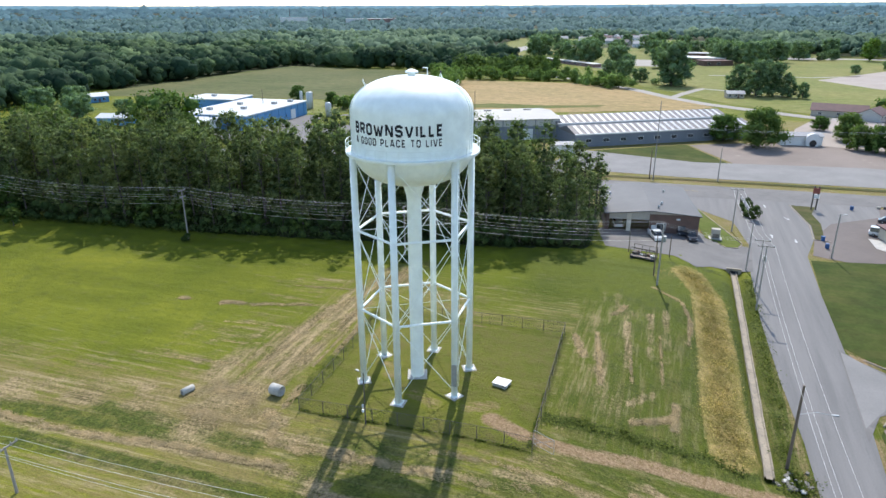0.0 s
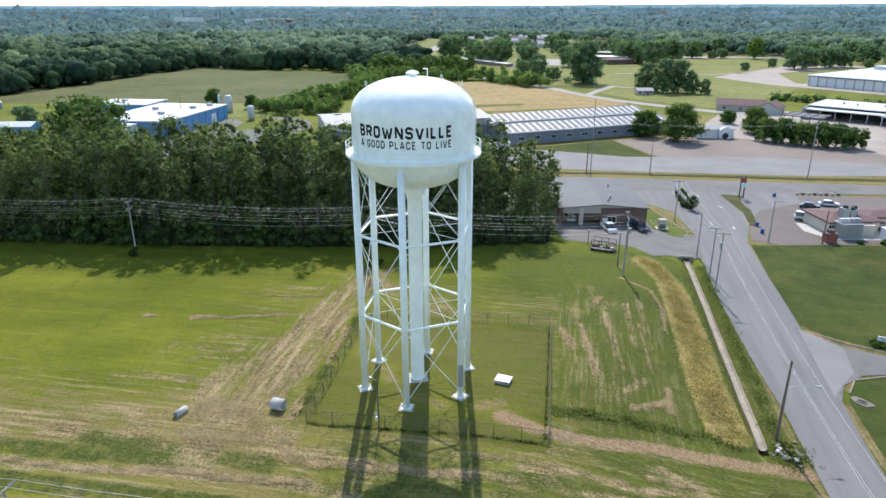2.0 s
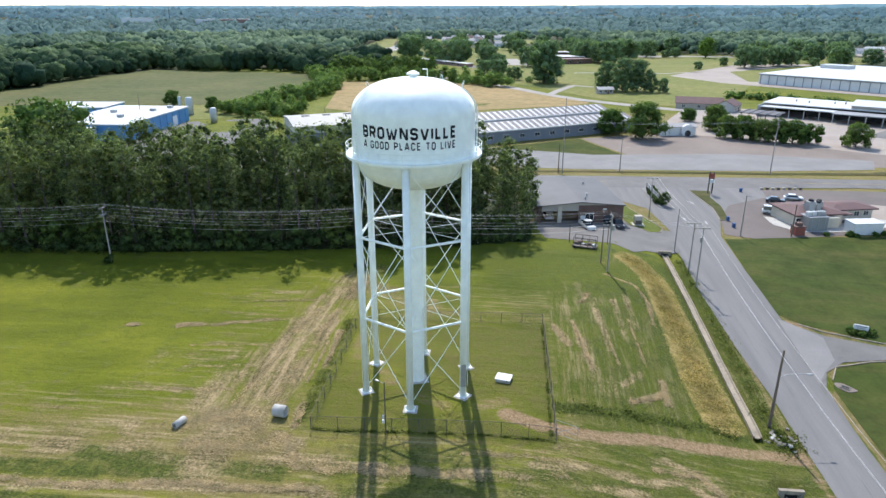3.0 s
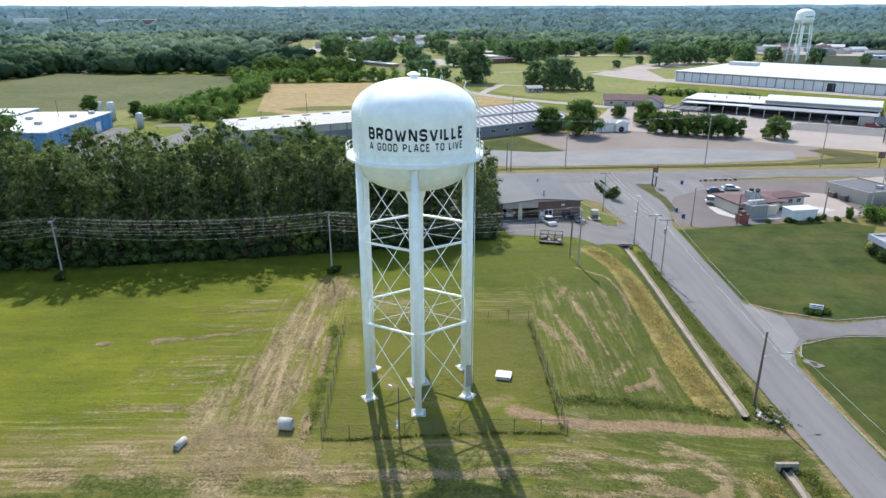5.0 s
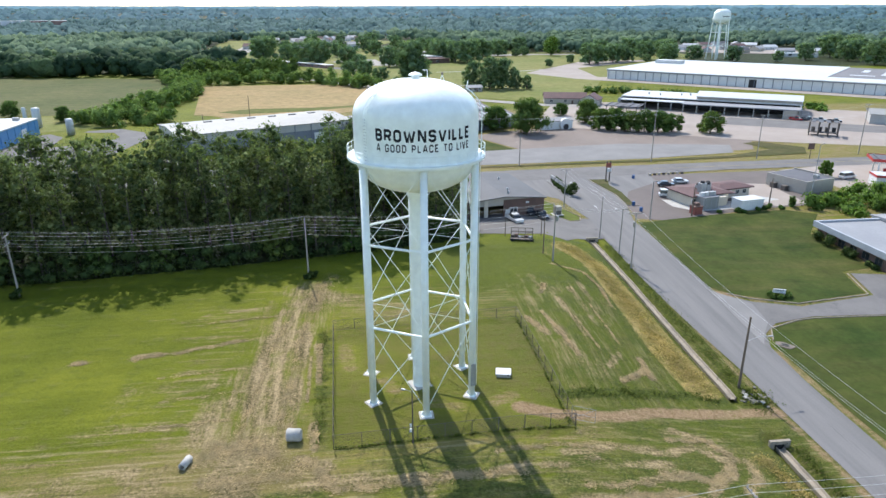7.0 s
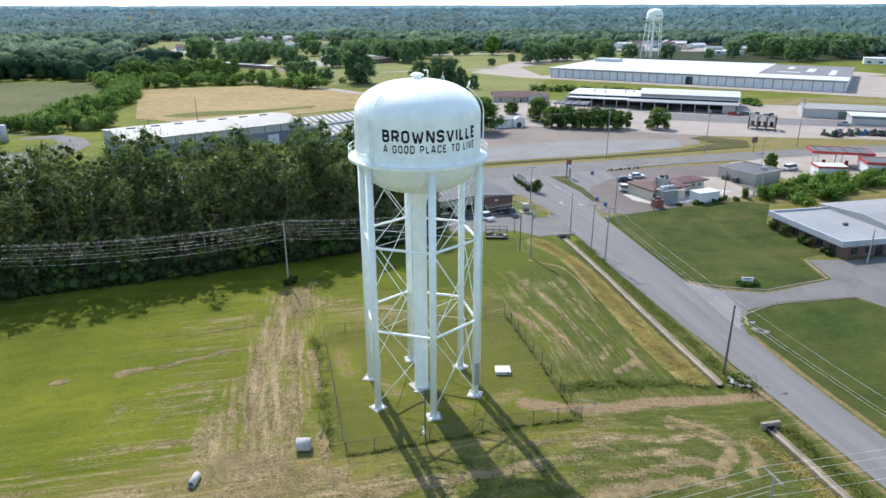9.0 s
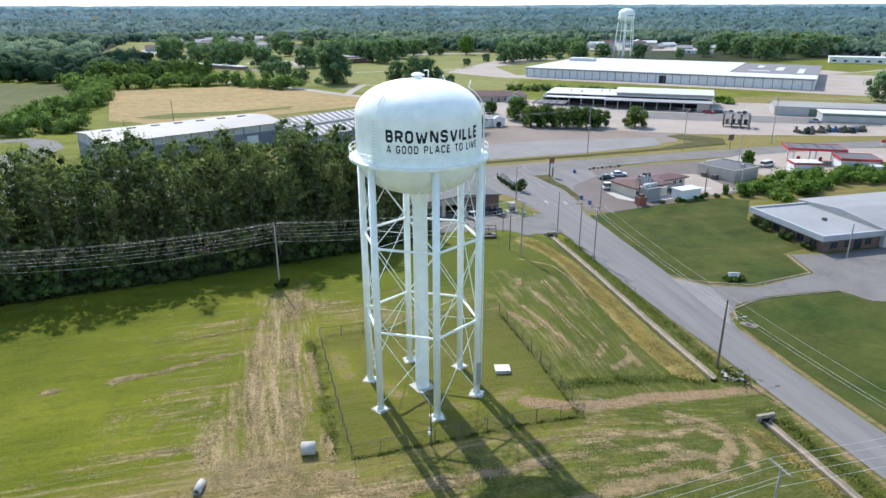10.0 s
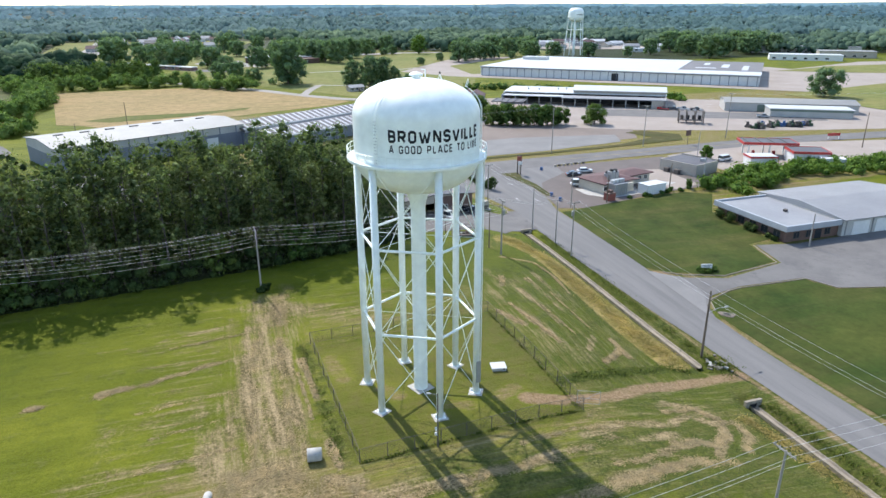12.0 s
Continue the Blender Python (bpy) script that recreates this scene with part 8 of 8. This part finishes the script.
for (x0, y0, z0), (x1, y1, z1) in zip(MAIN, MAIN[1:]):
    for o in (-1.1, 1.1):
        wire((x0, y0 + o, z0), (x1, y1 + o, z1), 1.2, r=0.018)
SOUTH = [(-111.0, 33.4), (-56.0, 35.6), (-1.4, 37.8), (53.0, 40.0)]
for x, y in SOUTH[1:3]:
    pole("utility_pole", x, y, 8.5 if x > -20 else 7.6, 0.16, M_POLE_PALE, "grey utility pole with a pale crossarm in the field", ((0.15, 1.25),), 2)
for (x0, y0), (x1, y1) in zip(SOUTH, SOUTH[1:]):
    for o in (-1.1, 0.1, 1.1):
        wire((x0, y0 + o + 0.12, 8.65 if x0 > -20 else 7.75), (x1, y1 + o + 0.12, 8.65 if x1 > -20 else 7.75), 1.0)
    wire((x0, y0, 6.4), (x1, y1, 6.4 if x1 < -20 else 7.0), 1.2)
for x, y, h in ((-4.3, 124.4, 4.2), (3.2, 123.6, 4.2)):
    single("yard_post", rod(B(), (0, 0, -0.2), (0, 0, h), 0.09, 0.08, n=8), M_POLE, "dark round post at the yard's edge", "post", "yard posts", at=pose(x, y, gz(x, y)))
sl = thing("street_lamp", pose(102.5, 177, 0), "tall slim street lamp beside the main road", "street lamp")
part("pole", rod(B(), (0, 0, -0.1), (0, 0, 8.6), 0.12, 0.08, n=8), M_GALV, sl)
part("lamp_arm", rod(B(), (0, 0, 8.4), (1.4, 0.6, 8.8), 0.05, n=6), M_GALV, sl)
part("lamp_head", cube(B(), 1.6, 0.7, 8.7, 0.8, 0.35, 0.18, 24, 0.04), M_GALV, sl)
hs = thing("roadside_sign", pose(113.5, 196, 0), "dark square roadside sign on a post", "sign")
part("post", rod(B(), (0, 0, -0.1), (0, 0, 4.2), 0.1, n=8), M_RUSTY, hs)
part("board", cube(B(), 0, 0, 3.2, 2.4, 0.25, 2.0, 10, 0.03), M_BRICK, hs)
rb = thing("roadside_board", pose(171.7, 186.0, 0, 0, 0, -12), "low red board on posts beside the main road", "sign")
part("board", cube(B(), 0, 0, 1.3, 5.0, 0.3, 1.0, 0, 0.04), M_RED, rb)
for x in (-2.2, 2.2):
    part("post", cube(B(), x, 0, -0.2, 0.2, 0.2, 1.5), M_WALL_WHITE, rb)
ps = thing("pylon_sign", pose(36.2, 174.4, 0), "tall pylon sign on two dark posts at the corner", "sign")
for x in (-0.5, 0.5):
    part("post", cube(B(), x, 0, -0.2, 0.3, 0.3, 6.2), M_RUSTY, ps)
part("panel", cube(B(), 0.0, -0.1, 4.2, 1.5, 0.35, 1.3, 0, 0.04), M_BRICK_RED, ps)
part("panel", cube(B(), 0.2, -0.1, 3.0, 1.2, 0.3, 0.9, 0, 0.04), M_WALL_WHITE, ps)

# ---- junction: planted island, kerbs, bins, yard things ----
ki = [(19.0, 178.0), (20.6, 178.4), (22.6, 168), (22.8, 159.5), (21.6, 158.2), (20.3, 159), (19.2, 168)]
single("traffic_island", prism(B(), ki[::-1], gz(21, 168) - 0.1, gz(21, 168) + 0.14), M_SERVICE, "raised concrete traffic island in the junction", "traffic island")
ib = thing("island_rail", pose(20.3, 169.6, gz(21, 168) + 0.13, 0, 0, 94), "pale slatted rail standing on the island", "rail")
for z in (1.1, 1.5, 1.9):
    part("slat", cube(B(), 0, 0, z, 13.0, 0.12, 0.2), M_WALL_PALE, ib)
for x in (-6, -3, 0, 3, 6):
    part("post", cube(B(), x, 0, -0.1, 0.16, 0.2, 2.2), M_RUSTY, ib)
hedge_lobes = [((rs.uniform(-0.7, 0.7), 0.8 * k, rs.uniform(0.35, 0.8)), rs.uniform(0.6, 0.95)) for k in range(19)]
hedge_lobes += [((-1.0 + rs.uniform(-0.4, 0.4), 1.4 + 1.3 * k, 0.4), 0.6) for k in range(10)] + [((0.3, -0.8, 1.3), 1.3), ((0.8, -1.1, 2.2), 1.15), ((0.2, 0.3, 2.0), 1.05), ((0.6, -0.4, 2.9), 0.75)]
ob = tagged(new("hedge", leafy("hedge", hedge_lobes, 170, 0.18, rs, M_UNDER, ragged=0.5)), "dark dense hedge and round bush on the traffic island", "hedge")
ob.matrix_basis = pose(21.2, 161.2, gz(21, 162) + 0.2)
sheet("verge_workshop", [(9.6, 166), (17.4, 142.0), (16.6, 139.2), (14.2, 138.4), (12.8, 140.6), (10.4, 142.2), (8.4, 158)], M_VERGE_GREEN, "green verge beside the workshop", "verge", 0.16, 2)
sheet("verge_diner", [(31.6, 176.8), (33.5, 160), (32.6, 150), (34.4, 149.6), (35.8, 162), (35.2, 170), (37.0, 176.6)], M_VERGE, "narrow grass verge of the car park", "verge", 0.15, 2)
sheet("verge_main", [(-40, 191.2), (5, 195.7), (60, 198.3), (92, 201.0), (118, 204), (124, 214), (114, 226), (106, 224), (110, 212), (90, 203.8), (60, 200.8), (5, 197.6), (-40, 193.2)], M_VERGE, "grass strip along the main road", "verge", 0.15, 4)


def kerb(pts, label="low concrete kerb"):
    bm = B()
    for (x0, y0), (x1, y1) in zip(pts, pts[1:]):
        length = math.hypot(x1 - x0, y1 - y0)
        for k in range(max(1, int(length / 3))):
            n = max(1, int(length / 3))
            t0 = (k + 0.5) / n
            x, y = x0 + (x1 - x0) * t0, y0 + (y1 - y0) * t0
            cube(bm, x, y, gz(x, y) - 0.1, length / n - 0.02, 0.16, 0.24, math.degrees(math.atan2(y1 - y0, x1 - x0)))
    single("kerb", bm, M_DITCH, label, "kerb", kind="structure")


kerb([(9.6, 166.3), (17.7, 142.0), (16.8, 139.0), (14.2, 138.1), (12.6, 140.3)])
kerb([(31.3, 177), (33.2, 160), (32.3, 149.7), (35.5, 149.3)])
kerb([(30.2, 97.2), (33, 95.0), (40.5, 92.3), (56.3, 95.4), (59.4, 105)])
kerb([(29.0, 81), (30.9, 84.6), (36.6, 86.6), (40, 87.1), (55, 87.0), (57, 81.7), (66, 79.1)])
for x, y in ((34.0, 149.6), (33.9, 144.6), (45.0, 177.0)):
    t = thing("rubbish_bin", pose(x, y, gz(x, y) + 0.05, 0, 0, 15), "blue plastic wheeled rubbish bin", "bin", "blue bins")
    part("body", cube(B(), 0, 0, 0, 0.6, 0.65, 0.95, 0, 0.05), M_BIN, t)
    part("lid", cube(B(), 0, 0.03, 0.95, 0.66, 0.72, 0.08, 0, 0.03), M_BIN, t)
for k in range(8):
    single("parking_stop", cube(B(), 0, 0, 0, 0.8, 0.5, 0.6, 0, 0.05), M_RUSTY if k % 2 else M_WALL_TAN, "painted concrete block along the car park", "concrete block", "blocks along the road", at=pose(51.5 + k * 1.5, 180.2 + k * 0.15, 0.0))
kz = thing("utility_cabinet", pose(12.4, 143.2, gz(12.4, 143.2) + 0.1, 0, 0, 5), "cream steel utility cabinet on a concrete pad", "utility cabinet")
part("pad", cube(B(), 0, 0, -0.1, 2.6, 2.2, 0.3), M_CONCRETE, kz)
part("body", cube(B(), 0, 0, 0.2, 1.7, 1.3, 2.0, 0, 0.06), M_WALL_TAN, kz)
part("grille", cube(B(), 0, -0.67, 0.3, 1.3, 0.04, 0.9), M_RUSTY, kz)
cg = thing("scrap_cage", pose(-1.4, 121.6, gz(-1.4, 121.6), 0, 0, -14), "rusty steel cage trailer with scrap beside the yard", "cage")
part("deck", cube(B(), 0, 0, 0.3, 4.6, 2.4, 0.2), M_RUSTY, cg)
for x in (-2.2, -0.7, 0.7, 2.2):
    for y in (-1.1, 1.1):
        part("stake", cube(B(), x, y, 0.3, 0.1, 0.1, 1.9), M_RUSTY, cg)
for y in (-1.1, 1.1):
    for z in (1.2, 2.1):
        part("rail", cube(B(), 0, y, z, 4.5, 0.06, 0.1), M_RUSTY, cg)
for k in range(6):
    part("scrap", cube(B(), -1.8 + k * 0.7, rs.uniform(-0.5, 0.5), 0.5, rs.uniform(0.4, 0.8), rs.uniform(0.4, 1.0), rs.uniform(0.2, 0.6), rs.uniform(0, 90), 0.03), (M_RUSTY, M_BRICK, M_GALV)[k % 3], cg)
for x, y in ((-1.9, -1.2), (1.9, -1.2), (-1.9, 1.2), (1.9, 1.2)):
    part("wheel", rod(B(), (x, y - 0.1, 0.2), (x, y + 0.1, 0.2), 0.33, n=14), M_DARK, cg)


M_YELLOW_LINE = surface("yellow_road_paint", (0.38, 0.29, 0.10), (0.26, 0.21, 0.10), 1.2, 8, 0.85, 0, 0)


# ---- vehicles ----
def car_paint(name, c):
    m, nt, p = nodes_of(name)
    n = noise_node(nt, 3, 3, 0.5)
    nt.links.new(mix(nt, ramp(nt, n.outputs[0], 0.4, 0.7), c, tuple(v * 0.85 for v in c)), p.inputs["Base Color"])
    p.inputs["Roughness"].default_value = 0.25
    p.inputs["Coat Weight"].default_value = 0.5
    return m


M_CAR_WHITE, M_CAR_DARK, M_CAR_SILVER, M_CAR_RED = (car_paint("car_white", (0.72, 0.72, 0.70)), car_paint("car_dark", (0.03, 0.035, 0.045)), car_paint("car_silver", (0.42, 0.44, 0.45)), car_paint("car_red", (0.35, 0.03, 0.03)))


def vehicle(x, y, turn, paint, label, kind_="car", group="parked vehicles"):
    """A parked car, van or pickup: body, cab glass, wheels with rims, lamps."""
    ln, wd, hood, roof_h = {"car": (4.6, 1.8, 0.85, 1.45), "van": (5.2, 1.95, 1.0, 1.95), "pickup": (5.5, 1.95, 1.0, 1.85)}[kind_]
    t = thing(kind_, pose(x, y, gz(x, y) + 0.06, 0, 0, turn), label, kind_, group)
    bm = cube(B(), 0, 0, 0.32, ln, wd, hood - 0.32, 0, 0.10)
    part("body", bm, paint, t)
    a, b, c, d = {"car": (-1.9, -1.2, 0.4, 1.3), "van": (-2.45, -2.3, 1.1, 1.9), "pickup": (-0.5, -0.3, 0.9, 1.6)}[kind_]
    bm = B()
    hw = wd / 2 - 0.08
    lo = [bm.verts.new(p) for p in ((a, -hw, hood - 0.02), (d, -hw, hood - 0.02), (d, hw, hood - 0.02), (a, hw, hood - 0.02))]
    hi = [bm.verts.new(p) for p in ((b, -hw + 0.15, roof_h - 0.06), (c, -hw + 0.15, roof_h - 0.06), (c, hw - 0.15, roof_h - 0.06), (b, hw - 0.15, roof_h - 0.06))]
    for k in range(4):
        bm.faces.new((lo[k], lo[(k + 1) % 4], hi[(k + 1) % 4], hi[k]))
    bm.faces.new(hi)
    part("window_band", bm, M_GLASS, t, "dark window glass")
    part("roof", cube(B(), (b + c) / 2, 0, roof_h - 0.08, c - b + 0.1, 2 * hw - 0.24, 0.1, 0, 0.03), paint, t)
    if kind_ == "pickup":
        part("load_bed", cube(B(), -1.7, 0, 0.95, 1.9, wd - 0.4, 0.08), M_DARK, t)
        for s in (-1, 1):
            part("bed_side", cube(B(), -1.65, s * (wd / 2 - 0.08), 0.95, 2.1, 0.1, 0.35), paint, t)
    for wx_ in (-ln * 0.31, ln * 0.31):
        for s in (-1, 1):
            w = part("wheel", rod(B(), (wx_, s * (wd / 2 - 0.16), 0.32), (wx_, s * (wd / 2 + 0.02), 0.32), 0.33, n=16), M_DARK, t)
            part("rim", rod(B(), (wx_, s * (wd / 2), 0.32), (wx_, s * (wd / 2 + 0.035), 0.32), 0.19, n=12), M_GALV, w)
    for s in (-1, 1):
        part("headlight", cube(B(), ln / 2 - 0.02, s * (wd / 2 - 0.3), hood - 0.28, 0.08, 0.36, 0.16), M_SKYLIGHT, t)
        part("tail_light", cube(B(), -ln / 2 + 0.02, s * (wd / 2 - 0.2), hood - 0.28, 0.08, 0.2, 0.2), M_RED, t)


vehicle(0.4, 136.6, -72, M_CAR_WHITE, "white pickup parked before the workshop bay", "pickup")
vehicle(7.3, 139.6, -78, M_CAR_DARK, "dark pickup parked against the brick wall", "pickup")
vehicle(5.3, 143.0, -80, M_CAR_DARK, "dark tow truck close to the workshop wall", "pickup")
vehicle(-8.0, 145.0, 100, M_CAR_WHITE, "white van standing inside the open bay", "van")
vehicle(46.6, 156.6, -15, M_CAR_WHITE, "white van parked at the diner", "van")
vehicle(50.6, 167.4, -12, M_CAR_DARK, "dark car parked beside the diner", "car")
vehicle(56.0, 170.2, -8, M_CAR_WHITE, "white car parked behind the diner", "car")
vehicle(107.0, 169.3, 15, M_CAR_WHITE, "white van near the filling station", "van")
vehicle(92.0, 165.5, 40, M_CAR_SILVER, "silver car behind the block building", "car")
vehicle(186.5, 236.5, -30, M_CAR_SILVER, "old truck beside the store shed", "pickup")
for k, (x, y, a) in enumerate(((-92, 172, 10), (-84, 176, 12), (-70, 170, 8), (-62, 178, 95), (-50, 172, 5), (-108, 182, 10), (-120, 176, 100), (-40, 178, 10), (-76, 190, 12), (-98, 192, 8))):
    vehicle(x, y, a, (M_CAR_WHITE, M_CAR_SILVER, M_CAR_WHITE, M_CAR_DARK, M_CAR_RED)[k % 5], ("white", "silver", "white", "dark", "red")[k % 5] + " car in the car park behind the pines", "van" if k % 3 == 0 else "car", "cars behind the pines")
for k, (x, y) in enumerate(((159, 272), (163.5, 270), (168, 268.5), (172, 264))):
    vehicle(x, y, -40 + 6 * k, (M_CAR_RED, M_CAR_DARK, M_CAR_SILVER, M_CAR_DARK)[k], ("red", "dark", "silver", "dark")[k] + " vehicle parked beside the market shed", "pickup", "vehicles at the market shed")
mc = np.random.default_rng(21)
for k in range(24):
    x, y = 160 + k * 1.25 + mc.uniform(-1, 1), 216.5 - k * 0.15 + mc.uniform(-3.4, 3.4)
    bm = cube(B(), 0, 0, 0.45, mc.uniform(1.4, 2.8), mc.uniform(0.8, 1.4), mc.uniform(0.5, 1.2), 0, 0.10)
    cube(bm, mc.uniform(-0.5, 0.5), 0, 1.2, mc.uniform(0.7, 1.1), mc.uniform(0.8, 1.2), mc.uniform(0.6, 1.3), mc.uniform(0, 30), 0.12)
    for _ in range(4):
        rod(bm, (mc.uniform(-1, 1), mc.uniform(-0.6, 0.6), 0.7), (mc.uniform(-2.6, 2.6), mc.uniform(-1.6, 1.6), mc.uniform(0.3, 2.8)), 0.09, n=5)
    for q in (-0.7, 0.7):
        rod(bm, (q, -0.85, 0.5), (q, -0.55, 0.5), mc.uniform(0.45, 0.75), n=12)
        rod(bm, (q, 0.55, 0.5), (q, 0.85, 0.5), mc.uniform(0.45, 0.75), n=12)
    single("farm_implement", bm, (M_RUSTY, M_MACHINE, M_DARK, M_RUSTY, M_MACHINE, M_DARK, M_BIN)[k % 7], "worn farm implement stored in the yard", "farm machine", "implements in the yard", at=pose(x, y, 0.05, 0, 0, mc.uniform(0, 180)))

# worn white turn arrows at the junction
for x, y, a in ((23.6, 168, 90), (25.4, 174, 90), (29.0, 164.5, -60), (24.2, 149.5, 90), (28.6, 147.5, -90)):
    bm = B()
    vs = [bm.verts.new(p) for p in ((-1.2, -0.1, 0), (0.3, -0.1, 0), (0.3, -0.42, 0), (1.2, 0, 0), (0.3, 0.42, 0), (0.3, 0.1, 0), (-1.2, 0.1, 0))]
    bm.faces.new(vs)
    single("road_arrow", bm, M_WHITE_LINE, "worn white turn arrow painted on asphalt", "road marking", "turn arrows", at=pose(x, y, gz(x, y) + 0.10, 0, 0, a))
for x0, y0, x1, y1 in ((-120, 176, 10, 184.4), (56, 188.2, 150, 191.5)):
    length = math.hypot(x1 - x0, y1 - y0)
    for off in (-0.15, 0.15):
        bm = B()
        n = int(length / 6)
        for k in range(n):
            t0, t1 = k / n, (k + 1) / n
            q = []
            for t, w in ((t0, -0.06), (t1, -0.06), (t1, 0.06), (t0, 0.06)):
                x, y = x0 + (x1 - x0) * t, y0 + (y1 - y0) * t + off + w
                q.append(bm.verts.new((x, y, gz(x, y) + 0.12)))
            bm.faces.new(q)
        single("road_line", bm, M_YELLOW_LINE, "faded yellow centre line of the main road", "road marking", "centre lines", kind="structure")
